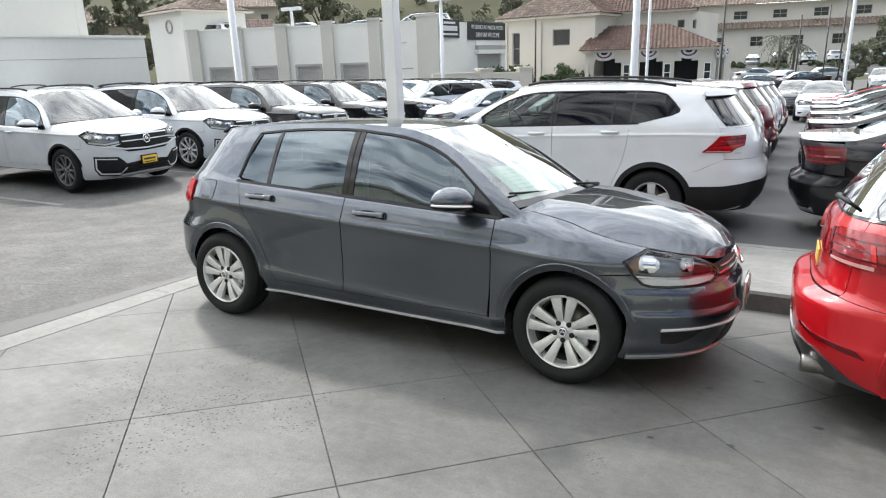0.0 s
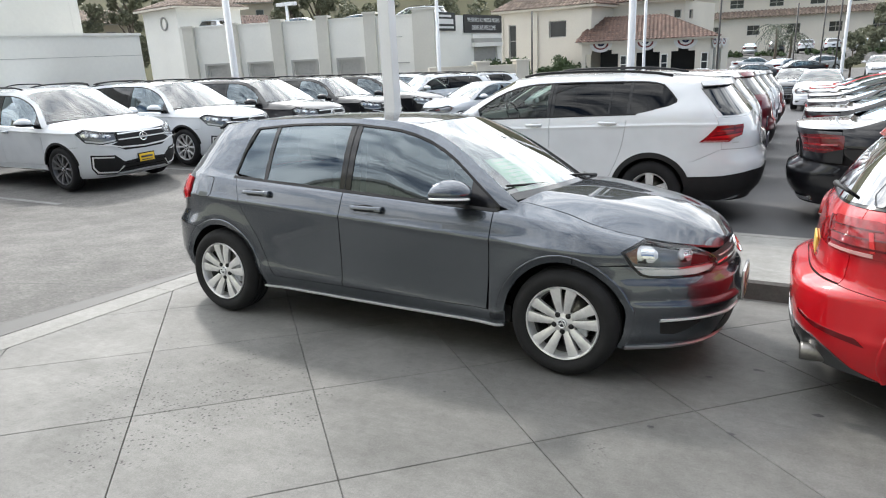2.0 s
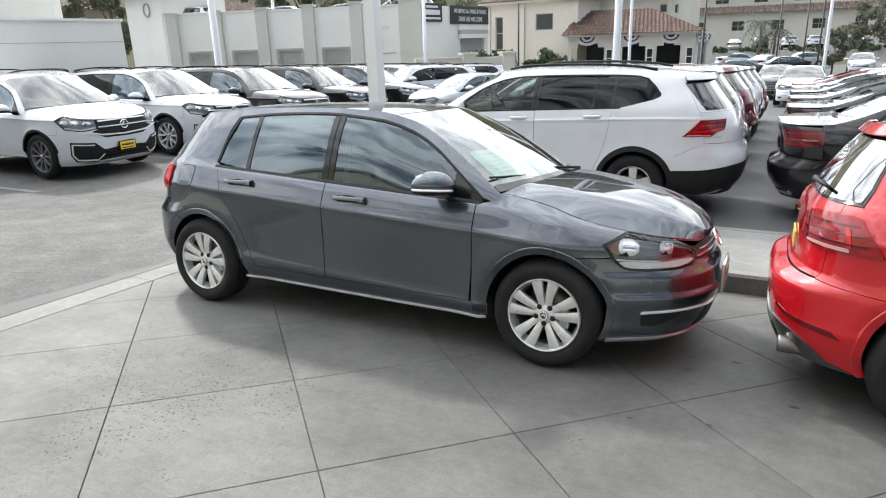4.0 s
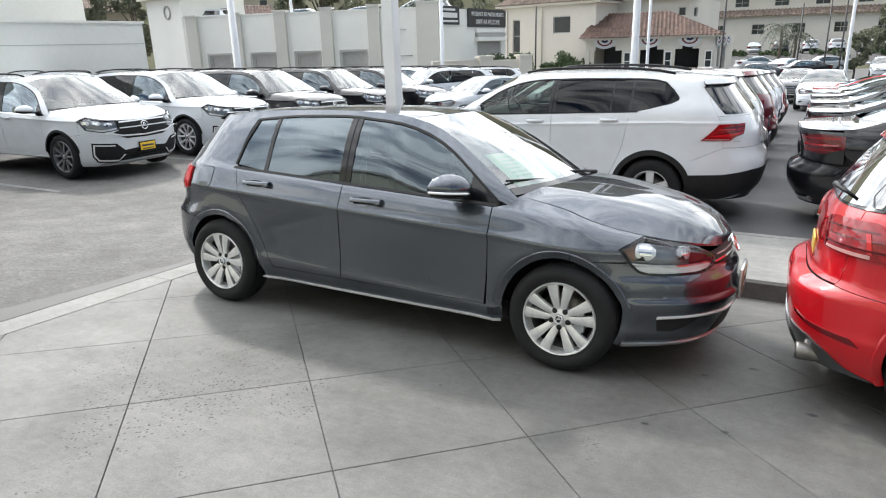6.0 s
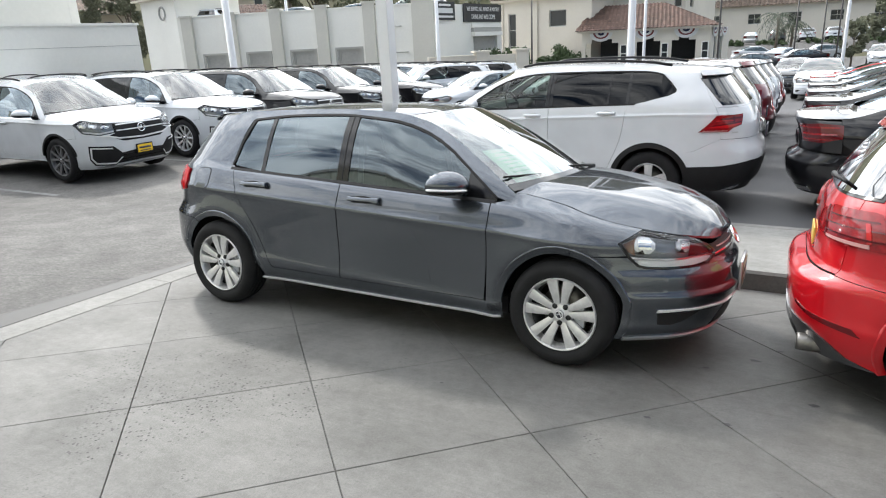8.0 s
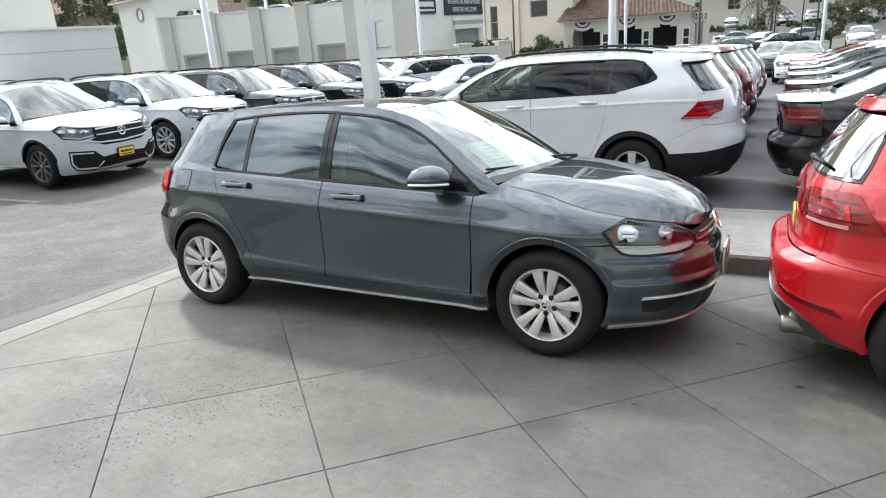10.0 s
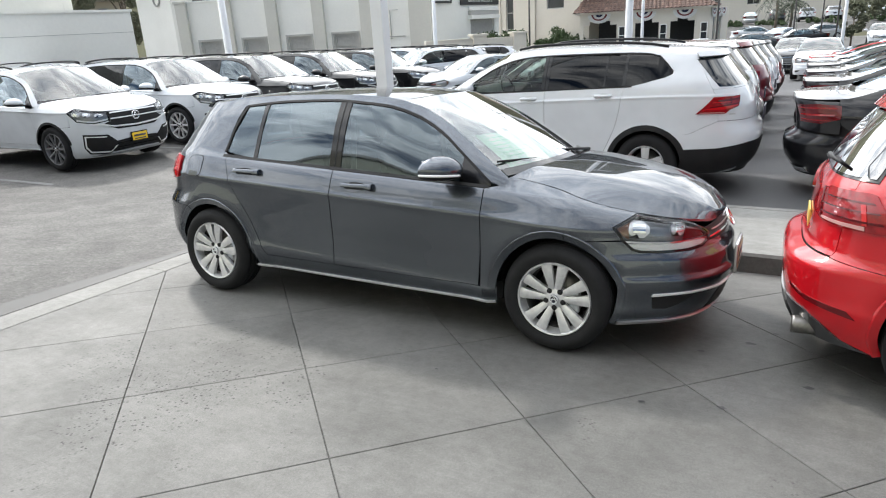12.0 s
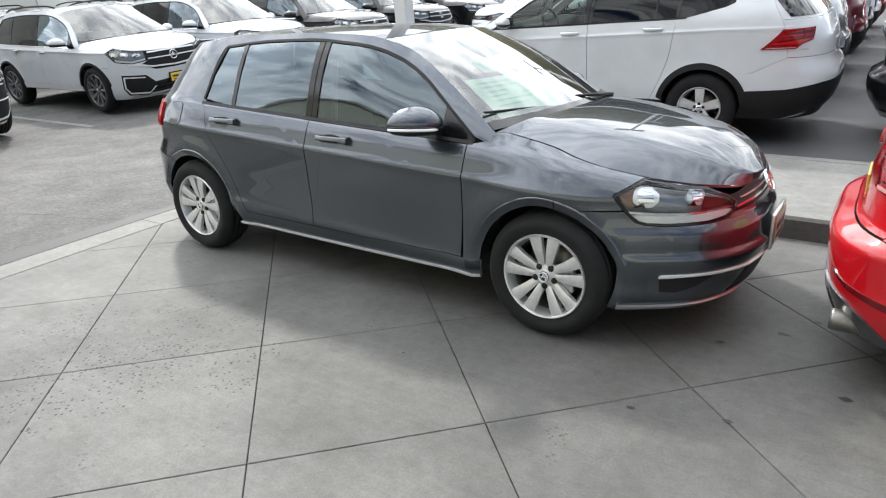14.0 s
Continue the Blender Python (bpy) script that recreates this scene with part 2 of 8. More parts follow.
def curve(points):
    """A smooth, never overshooting curve through (x, y) points."""
    pts = sorted(points)
    xs, ys = [p[0] for p in pts], [p[1] for p in pts]
    h = [b - a for a, b in zip(xs, xs[1:])]
    d = [(ys[i + 1] - ys[i]) / h[i] for i in range(len(h))]
    m = [d[0]] + [0.0 if a * b <= 0 else 2 * a * b / (a + b) for a, b in zip(d, d[1:])] + [d[-1]]

    def at(x):
        if x <= xs[0]:
            return ys[0]
        if x >= xs[-1]:
            return ys[-1]
        i = 0
        while x > xs[i + 1]:
            i += 1
        t = (x - xs[i]) / h[i]
        return (ys[i] * (1 + 2 * t) * (1 - t) ** 2 + h[i] * m[i] * t * (1 - t) ** 2 + ys[i + 1] * t * t * (3 - 2 * t) + h[i] * m[i + 1] * t * t * (t - 1))

    return at


def spline(points, per=6):
    """More points along an open Catmull-Rom curve."""
    p = [Vector((*a, 0)) for a in points]
    p = [2 * p[0] - p[1]] + p + [2 * p[-1] - p[-2]]
    out = []
    for i in range(1, len(p) - 2):
        for k in range(per):
            t = k / per
            q = 0.5 * ((2 * p[i]) + (p[i + 1] - p[i - 1]) * t + (2 * p[i - 1] - 5 * p[i] + 4 * p[i + 1] - p[i + 2]) * t * t + (3 * p[i] - p[i - 1] - 3 * p[i + 1] + p[i + 2]) * t ** 3)
            out.append((q.x, q.y))
    return out + [(p[-2].x, p[-2].y)]


# ---- cars ----
class Shell:
    """The smooth skin of a car: x ahead, the right side at negative y, the origin on the ground between the axles."""

    def __init__(self, d):
        self.d = d
        self.w, self.nose, self.tail = curve(d["width"]), curve(d["nose"]), curve(d["tail"])
        self.rail, self.fender, self.roofline, self.bonnet = curve(d["rail"]), curve(d["fender"]), curve(d["roof"]), curve(d["bonnet"])
        self.b = max(p[1] for p in d["width"])
        self.nose_ref, self.tail_ref = max(p[1] for p in d["nose"]), min(p[1] for p in d["tail"])
        self.front = self.corner(self.nose_ref - d["xcf"], d["nf"])
        self.back = self.corner(d["xcr"] - self.tail_ref, d["nr"])
        self.s_front, self.s_back = d["xcf"] + self.front[-1][0], d["xcr"] - self.back[-1][0]

    def corner(self, a, n):
        rows, length, last = [], 0.0, None
        for i in range(201):
            t = math.pi / 2 * (i / 200) ** 2
            p = (a * math.sin(t) ** (2 / n) if i else 0.0, self.b * max(0.0, math.cos(t)) ** (2 / n) if i < 200 else 0.0)
            if last:
                length += math.dist(p, last)
            rows.append((length, *p))
            last = p
        return rows

    def at(self, table, s):
        lo, hi = 0, len(table) - 1
        while hi - lo > 1:
            mid = (lo + hi) // 2
            lo, hi = (mid, hi) if table[mid][0] <= s else (lo, mid)
        (s0, x0, y0), (s1, x1, y1) = table[lo], table[hi]
        t = min(1.0, max(0.0, (s - s0) / max(1e-9, s1 - s0)))
        return x0 + (x1 - x0) * t, y0 + (y1 - y0) * t

    def s_of(self, x):
        """The way along the skin to where, at its widest, it is at x; 3 + y and -3 - y name places on the front and the back, y from the middle."""
        d = self.d
        if abs(x) >= 3:
            table = self.front if x > 0 else self.back
            for row in table:
                if row[2] <= abs(x) - 3:
                    return d["xcf"] + row[0] if x > 0 else d["xcr"] - row[0]
        if d["xcr"] <= x <= d["xcf"]:
            return x
        table, lim = (self.front, x - d["xcf"]) if x > 0 else (self.back, d["xcr"] - x)
        for r0, r1 in zip(table, table[1:]):
            if r1[1] >= lim:
                s = r0[0] + (r1[0] - r0[0]) * (lim - r0[1]) / max(1e-9, r1[1] - r0[1])
                return d["xcf"] + s if x > 0 else d["xcr"] - s
        return self.s_front if x > 0 else self.s_back

    def belt(self, x):
        return self.d["belt"][0] + self.d["belt"][1] * x

    def section(self, x, z):
        d = self.d
        zb = self.belt(max(d["xcr"] - 0.6, x))
        lift = d["belt"][1] * min(1.6, max(-1.6, x))
        if x > d["a_base"]:
            y = self.w(z - lift)
            r = d["roll"]
            k = (z - (self.fender(x) - r)) / r
            if k > 0:
                y -= 0.85 * r * (1 - math.sqrt(max(0.0, 1 - min(1.0, k) ** 2)))
            return y
        if z <= zb:
            return self.w(z - lift)
        top = max(zb + 0.02, self.rail(x))
        q = min(1.0, (z - zb) / (top - zb))
        full = min(1.0, (top - zb) / 0.40)
        return self.w(zb - lift) - d["tumble"] * full * (0.62 * q + 0.38 * q ** 3)

    def side(self, s, z):
        d = self.d
        arch = 0.0
        for ax in (d["axf"], d["axr"]):
            r = math.hypot(s - ax, z - d["hub"])
            if r < d["arch"] + 0.32 and z > d["hub"] - 0.2:
                wide = 0.105 if d.get("lip_band") else 0.05
                edge = d["arch"] + (d.get("lip_band") or 0.0)
                arch = max(arch, d.get("flare", 0.012) * math.exp(-((r - edge) / wide) ** 2)) if r > edge or not d.get("lip_band") else d["flare"] - 0.7 * (edge - r)
        if s > d["xcf"]:
            x, y = self.at(self.front, s - d["xcf"])
            x = d["xcf"] + x * (self.nose(z) - d["xcf"]) / (self.nose_ref - d["xcf"])
        elif s < d["xcr"]:
            x, y = self.at(self.back, d["xcr"] - s)
            x = d["xcr"] - x * (d["xcr"] - self.tail(z)) / (d["xcr"] - self.tail_ref)
        else:
            x, y = s, self.b
        dent = d.get("corner_dent")
        if dent and s > 1.42:
            arch -= dent(z) * min(1.0, (s - 1.42) / 0.3)
        y = y / self.b * self.section(s, z) * (1 - 0.010 * (s / 1.5) ** 2 * (abs(s) < 1.5) - 0.010 * (abs(s) >= 1.5))
        if z > self.belt(s) and s < 0:
            y *= 1 - d.get("taper", 0.05) * min(1.0, s / -1.6) ** 2 * min(1.0, (z - self.belt(s)) / 0.15)
        return Vector((x, -(y + arch), z))


def patch(fn, outline, step=0.05, off=0.0, flange=0.014, flip=1, vstep=None, lines=()):
    """A piece of skin: the outline in the skin's own (along, up) plane, cut into a grid and laid on the skin, with turned-in edges."""
    bm = bmesh.new()
    loop = [p for i, p in enumerate(outline) if math.dist(p, outline[i - 1]) > 1e-4]
    bm.faces.new([bm.verts.new((u, v, 0)) for u, v in loop])
    for axis, st in ((0, step), (1, vstep or step)):
        lo, hi = min(p[axis] for p in loop), max(p[axis] for p in loop)
        k = math.floor(lo / st) + 1
        while k * st < hi:
            no = Vector((1, 0, 0)) if axis == 0 else Vector((0, 1, 0))
            bmesh.ops.bisect_plane(bm, geom=bm.verts[:] + bm.edges[:] + bm.faces[:], dist=1e-4, plane_co=no * k * st, plane_no=no)
            k += 1
    for z0, slope in lines:
        no = Vector((-slope, 1, 0)).normalized()
        bmesh.ops.bisect_plane(bm, geom=bm.verts[:] + bm.edges[:] + bm.faces[:], dist=1e-4, plane_co=(0, z0, 0), plane_no=no)
    normal = {}
    for v in bm.verts:
        u, w = v.co.x, v.co.y
        p, e = fn(u, w), 0.004
        n = (fn(u + e, w) - fn(u - e, w)).cross(fn(u, w + e) - fn(u, w - e))
        n = n.normalized() if n.length > 1e-12 else Vector((0, -1, 0))
        out = p - Vector((p.x * 0.75, 0, 0.75))
        n = n if n.dot(out) > 0 else -n
        normal[v] = n
        v.co = p + n * off
    if flange:
        edges = [e for e in bm.edges if e.is_boundary]
        for e in edges:
            e.smooth = False
        old = {tuple(v.co): normal[v] for e in edges for v in e.verts}
        made = bmesh.ops.extrude_edge_only(bm, edges=edges)["geom"]
        for v in made:
            if isinstance(v, bmesh.types.BMVert):
                n = old.get(tuple(v.co))
                if n:
                    normal[v] = n
                    v.co = v.co - n * flange
    bm.normal_update()
    if sum(f.normal.dot(normal[f.verts[0]]) for f in bm.faces if f.verts[0] in normal) < 0:
        bmesh.ops.reverse_faces(bm, faces=bm.faces[:])
    if flip < 0:
        for v in bm.verts:
            v.co.y = -v.co.y
        bmesh.ops.reverse_faces(bm, faces=bm.faces[:])
    return bm


def deck(rows, across=22, power=2.0, rim=0.0):
    """A skin spread between a right edge and its mirror image: rows of (edge point, middle x, middle z)."""
    bm = bmesh.new()
    grid = []
    for e, mx, mz in rows:
        row = []
        for j in range(across + 1):
            v = -1 + 2 * j / across
            k = 1 - (power(abs(v)) if callable(power) else abs(v) ** power)
            row.append(bm.verts.new((e.x + (mx - e.x) * (1 - v * v), abs(e.y) * v, e.z + (mz - e.z) * k)))
        grid.append(row)
    for p, q in zip(grid, grid[1:]):
        for j in range(across):
            try:
                bm.faces.new((p[j], p[j + 1], q[j + 1], q[j]))
            except ValueError:
                pass
    bmesh.ops.remove_doubles(bm, verts=bm.verts[:], dist=1e-4)
    bm.normal_update()
    if sum(f.normal.z for f in bm.faces) < 0:
        bmesh.ops.reverse_faces(bm, faces=bm.faces[:])
    if rim:
        edges = [e for e in bm.edges if e.is_boundary]
        for e in edges:
            e.smooth = False
        made = bmesh.ops.extrude_edge_only(bm, edges=edges)["geom"]
        for v in made:
            if isinstance(v, bmesh.types.BMVert):
                v.co.z -= rim
    return bm


def arc(cx, cz, r, a0, a1, n=20):
    return [(cx + r * math.cos(radians(a0 + (a1 - a0) * i / n)), cz + r * math.sin(radians(a0 + (a1 - a0) * i / n))) for i in range(n + 1)]


def spoke(bm, angle, r0, r1, w0, w1, y0, y1, thick, lean=0.0, start=0.0):
    """One wheel spoke from the hub to the rim; the outer face at negative y, with a ridge along its middle."""
    rows = []
    for k in range(5):
        t = k / 4
        r, w, y = r0 + (r1 - r0) * t, w0 + (w1 - w0) * t, y0 + (y1 - y0) * t - 0.006 * math.sin(math.pi * t)
        o = start + lean * t
        rows.append([(r, o - w / 2, y + thick), (r, o - w / 2, y + 0.004), (r, o - w * 0.18, y), (r, o + w * 0.18, y), (r, o + w / 2, y + 0.004), (r, o + w / 2, y + thick)])
    c, s = math.cos(angle), math.sin(angle)
    vs = [[bm.verts.new((r * c - o * s, y, r * s + o * c)) for r, o, y in row] for row in rows]
    for p, q in zip(vs, vs[1:]):
        for i in range(5):
            bm.faces.new((p[i], q[i], q[i + 1], p[i + 1]))


def wheel(root, x, y, r, width, rim_r, style, rim_mat):
    """Wheel with tyre, alloy rim, brake disc and hub cap; its outer side faces negative y when y < 0."""
    sgn = 1 if y < 0 else -1
    hub = part("wheel", lathe([(0.0, 0.03), (rim_r * 0.66, 0.03), (rim_r * 0.66, 0.055), (rim_r * 0.3, 0.055)], 32), STEEL, root)
    h = width / 2
    prof = [(rim_r - 0.012, -h + 0.012), (rim_r + 0.004, -h + 0.002), (rim_r + 0.02, -h - 0.006), ((rim_r + r) / 2, -h - 0.014), (r - 0.032, -h - 0.004), (r - 0.013, -h + 0.014), (r - 0.003, -h + 0.035)]
    grooves = []
    for g in (-0.045, 0.0, 0.045):
        grooves += [(r, g - 0.006), (r - 0.008, g - 0.005), (r - 0.008, g + 0.005), (r, g + 0.006)]
    part("tyre", lathe(prof + grooves + [(a, -b) for a, b in prof[::-1]], 56), RUBBER, hub)
    bm = lathe([(rim_r - 0.001, -h + 0.004), (rim_r - 0.006, -h - 0.004), (rim_r - 0.012, -h - 0.002), (rim_r - 0.017, -h + 0.010), (rim_r - 0.020, -h + 0.03), (rim_r - 0.030, -h + 0.062)], 56)
    part("barrel", lathe([(rim_r - 0.029, -h + 0.060), (rim_r - 0.036, -h + 0.064), (rim_r - 0.042, 0.02), (rim_r - 0.03, h)], 40), LINER, hub)
    if style == "ten":
        for k in range(5):
            for o in (-1, 1):
                a = 2 * math.pi * k / 5 + math.pi / 2
                spoke(bm, a, 0.052, rim_r - 0.012, 0.034, 0.067, -h + 0.022, -h + 0.004, 0.030, o * 0.034, o * 0.017)
        hub_r = rim_r * 0.325
    elif style == "twin":
        for k in range(5):
            for o in (-1, 1):
                a = 2 * math.pi * k / 5 + math.pi / 2
                spoke(bm, a + o * 0.13, rim_r * 0.2, rim_r - 0.02, 0.034, 0.040, -h + 0.026, -h + 0.006, 0.03, o * 0.045)
        hub_r = rim_r * 0.27
    else:
        for k in range(5):
            a = 2 * math.pi * k / 5 + math.pi / 2
            spoke(bm, a, rim_r * 0.2, rim_r - 0.02, 0.075, 0.095, -h + 0.026, -h + 0.006, 0.03)
        hub_r = rim_r * 0.27
    prof = [(0.0, -h + 0.012), (0.030, -h + 0.013), (0.034, -h + 0.019), (hub_r * 0.8, -h + 0.024), (hub_r, -h + 0.034), (hub_r, -h + 0.06)]
    cap = lathe(prof, 40)
    me = bpy.data.meshes.new("t")
    cap.to_mesh(me)
    cap.free()
    bm.from_mesh(me)
    bpy.data.meshes.remove(me)
    bm.normal_update()
    for e in bm.edges:
        if len(e.link_faces) == 2 and e.calc_face_angle(0) > 0.3:
            e.smooth = False
    rim = part("rim", bm, rim_mat, hub)
    for k in range(5):
        a = 2 * math.pi * k / 5 + math.pi * (0.7 if style == "ten" else 0.5)
        b2 = lathe([(0.0, -h + 0.016), (0.013, -h + 0.016), (0.016, -h + 0.020), (0.016, -h + 0.04)], 10)
        bmesh.ops.translate(b2, verts=b2.verts[:], vec=(hub_r * 0.74 * math.cos(a), 0, hub_r * 0.74 * math.sin(a)))
        part("bolt", b2, PLASTIC, hub)
    part("hub_cap", lathe([(0.0, -h + 0.009), (0.021, -h + 0.0095), (0.026, -h + 0.012), (0.028, -h + 0.016)], 28), INK if style == "ten" else CHROME, hub, "dark hub cap" if style == "ten" else "chrome-ringed hub cap")
    if style == "ten":
        em = part("emblem", badge_ring(0.025), SATIN, hub)
        em.matrix_basis = pose(0, -h + 0.0085, 0, 0, 0, -90)
        part("brake_caliper", box(0.075, 0.135, -h + 0.045, -h + 0.085, -0.075, 0.055, 0.008), BOWL, hub)
    hub.matrix_basis = pose(x, y + sgn * h, r, 0, 0, 0 if sgn > 0 else 180)
    return hub


def seat(root, x, y, wide, z0, back_z, mat):
    bm = bmesh.new()
    add_box(bm, x - 0.02, x + 0.48, y - wide / 2, y + wide / 2, z0, z0 + 0.16, 0.05)
    m = Matrix.Translation((x, y, z0 + 0.08)) @ pose(0, 0, 0, 0, -14, 0)
    add_box(bm, -0.13, 0.02, -wide / 2, wide / 2, 0, back_z - z0 - 0.10, 0.05, m)
    ob = part("seat", bm, INSIDE, root)
    heads = (0.0,) if wide < 0.8 else (-wide * 0.32, wide * 0.32)
    for o in heads:
        bm = bmesh.new()
        add_box(bm, -0.12, 0.0, o - 0.13, o + 0.13, back_z - z0 - 0.09, back_z - z0 + 0.12, 0.045, m)
        part("headrest", bm, INSIDE, ob)


def badge_ring(r):
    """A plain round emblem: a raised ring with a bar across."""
    bm = lathe([(r, 0.0), (r, 0.008), (r * 0.93, 0.012), (r * 0.80, 0.010), (r * 0.78, 0.004)], 32, "x")
    add_box(bm, 0.001, 0.006, -r * 0.78, r * 0.78, -r * 0.07, r * 0.07)
    for o in (-1, 1):
        add_box(bm, 0.001, 0.006, -r * 0.06, r * 0.06, -r * 0.7, r * 0.7, 0, pose(0, o * r * 0.3, 0, o * 24, 0, 0))
    return bm


def build_car(name, d, label, category="car", group="", detail=1):
    root = thing(name, label, category, group)
    sh = Shell(d)
    pm, step = d["paint"], d.get("step", 0.05)
    S, side = sh.s_of, sh.side
    axf, axr, hub, ra, zs = d["axf"], d["axr"], d["hub"], d["arch"], d["sill"]
    xB, xF, ab, at, xr = d["xB"], d["xF"], d["a_base"], d["a_top"], d["x_rear"]
    gap = 0.003
    belt = sh.belt
    drear = d["door_rear"]
    doors, dlo_top, q = {}, d["dlo_top"], d["dlo_rear"]

    def lay(nm, outline, mat, flip, parent=root, off=0.0, flange=0.014, label="", st=None):
        return part(nm, patch(side, [(S(a), b) for a, b in outline], st or step, off, flange, flip, None, [(z, d["belt"][1]) for z in d.get("creases", ())] if mat is pm and not st else ()), mat, parent, label)

    def a0(dz):  # the arch's angle at height dz over the hub
        return math.degrees(math.asin(dz / ra))

    low = a0(zs + 0.03 - hub) if abs(zs + 0.03 - hub) < ra else -30
    for f in (1, -1):
        sf = "right" if f > 0 else "left"
        # lower doors
        for k, (x0, x1) in enumerate(((xB + gap, xF - gap), (None, xB - gap))):
            if k == 0:
                out = [(x0, zs + 0.03), (x1 - 0.012, zs + 0.03), (x1, 0.55), (x1, belt(x1) - 0.012), (x0, belt(x0) - 0.012)]
            else:
                curve_r = spline([(a, b) for a, b in drear], 5)
                out = [(drear[0][0] + 0.0, zs + 0.03), (x1, zs + 0.03), (x1, belt(x1) - 0.012)] + curve_r[::-1]
            doors[k] = lay("door", out, pm, f)
            hx = (xB + 0.10 if k == 0 else drear[-1][0] + 0.12)
            hz = belt(hx) - d.get("handle_drop", 0.095)
            bm = bmesh.new()
            y0 = side(hx + 0.1, hz).y
            if d.get("handle_style") == "flat":
                for (x0_, x1_, z0_, z1_, o0, o1) in ((hx + 0.01, hx + 0.205, hz - 0.004, hz + 0.020, 0.024, 0.036), (hx, hx + 0.028, hz - 0.006, hz + 0.022, -0.006, 0.034), (hx + 0.185, hx + 0.235, hz - 0.010, hz + 0.022, -0.006, 0.033)):
                    add_box(bm, x0_, x1_, y0 - o1, y0 - o0, z0_, z1_, 0.005)
                for v in bm.verts:
                    v.co.y += 0.42 * (v.co.z - hz)
            else:
                add_tube(bm, [(hx, y0 + 0.012, hz), (hx + 0.02, y0 - 0.018, hz), (hx + 0.10, y0 - 0.030, hz + 0.002), (hx + 0.19, y0 - 0.020, hz), (hx + 0.21, y0 + 0.012, hz)], [0.014, 0.017, 0.017, 0.019, 0.014], 10)
            for v in bm.verts:
                v.co.y *= f
            if f < 0:
                bmesh.ops.reverse_faces(bm, faces=bm.faces[:])
            part("handle", bm, d.get("handle", pm), doors[k])
            # flat patches on the skin; their darker colour paints the hollow's shade
            cup = [(hx + 0.085 + 0.075 * math.cos(t), hz - 0.004 + 0.032 * math.sin(t)) for t in (2 * math.pi * i / 16 for i in range(16))]
            lay("handle_recess", cup, SILVER if pm is WHITE else pm if d.get("handle_style") else PLASTIC, f, doors[k], 0.0015, 0, st=0.2)
            if d.get("handle_style"):
                cup = [(hx + 0.10 + 0.080 * math.cos(t), hz + 0.002 + 0.022 * math.sin(t)) for t in (2 * math.pi * i / 16 for i in range(16))]
                lay("handle_recess", cup, PLASTIC, f, doors[k], 0.0025, 0, st=0.2)
        # sill
        lay("sill", [(axr + ra * 0.98, zs - 0.07), (axf - ra * 0.98, zs - 0.07), (axf - ra * 0.985, zs + 0.027), (axr + ra * 0.985, zs + 0.027)], d.get("sill_mat", d.get("clad", pm)), f)
        # front fender
        top = [ab + (d["lamp_top"][0] - ab) * i / 10 for i in range(11)]
        top = [(x, sh.fender(S(x)) - d.get("fender_gap", 0.003)) for x in top]
        tip = d["lamp_tip"]
        ang = d.get("bumper_angle", 57)
        joint = (axf + ra * math.cos(radians(ang)), hub + ra * math.sin(radians(ang)))
        out = [(xF + gap, zs - 0.06), (xF + gap, belt(xF) - 0.012), (ab - 0.03, belt(xF) + 0.01)] + top + ([(tip[0] - 0.006, tip[1]), (d["lamp_low"][-1][0] - 0.006, d["lamp_low"][-1][1] + 0.004)] if d.get("flat_joint") else [(tip[0] - 0.008, tip[1]), (tip[0] - 0.02, joint[1] + 0.02)]) + arc(axf, hub, ra, ang, 180 - low, 22) + [(axf - ra * 0.985, zs - 0.06)]
        lay("front_fender", out, pm, f)
        # rear quarter, up to the roof
        qs = d["x_quarter"]
        rb = d.get("rear_bumper_angle", 125)
        arcr = arc(axr, hub, ra, low, rb, 22)
        pillar = [(p[0] - 0.004, p[1]) for p in spline([(a, b) for a, b in drear], 5)]
        zq = d["z_rear_bumper"]
        up = [(xr + (qs - xr) * i / 8, 0) for i in range(9)]
        up = [(x, sh.rail(S(x))) for x, _ in up]
        out = [(drear[0][0] - 0.004, zs - 0.06)] + pillar + [(q[0][0] - 0.012, q[0][1])] + [(a - 0.02, b + 0.004) for a, b in q[1:]] + [(q[-1][0], dlo_top(q[-1][0]) + 0.010)] + up + list(d["quarter_edge"]) + [(axr + ra * math.cos(radians(rb)) - 0.02, zq)] + arcr[::-1] + [(axr + ra * 0.985, zs - 0.06)]
        lay("rear_quarter", out, pm, f)
        lay("corner_filler", [(drear[-1][0] + 0.006, drear[-1][1] - 0.13), (drear[-1][0] + 0.006, drear[-1][1] + 0.004), (q[0][0] - 0.012, q[0][1] + 0.004), (q[0][0] - 0.05, q[0][1]), (q[0][0] - 0.05, q[0][1] - 0.12)], pm, f, root, -0.003, 0.0) if abs(drear[-1][0] - q[0][0]) < 0.1 else None
        # upper frame along the roof, with the pillar in front
        n = 26
        outer = [(xr + (ab - xr) * i / n, 0) for i in range(n + 1)]
        outer = [(s, sh.rail(s)) for s, _ in outer]
        inner = [(q[-1][0] + (d["dlo_front"] - q[-1][0]) * i / n, 0) for i in range(n + 1)]
        inner = [(s, min(sh.rail(s) - 0.012, max(belt(s), dlo_top(s) + 0.009))) for s, _ in inner]
        out = outer + [(ab - 0.01, belt(ab) + 0.002)] + inner[::-1]
        lay("roof_frame", out, pm, f, flange=0.01)
        # black window surround and glass
        x_hi = d["dlo_front"]
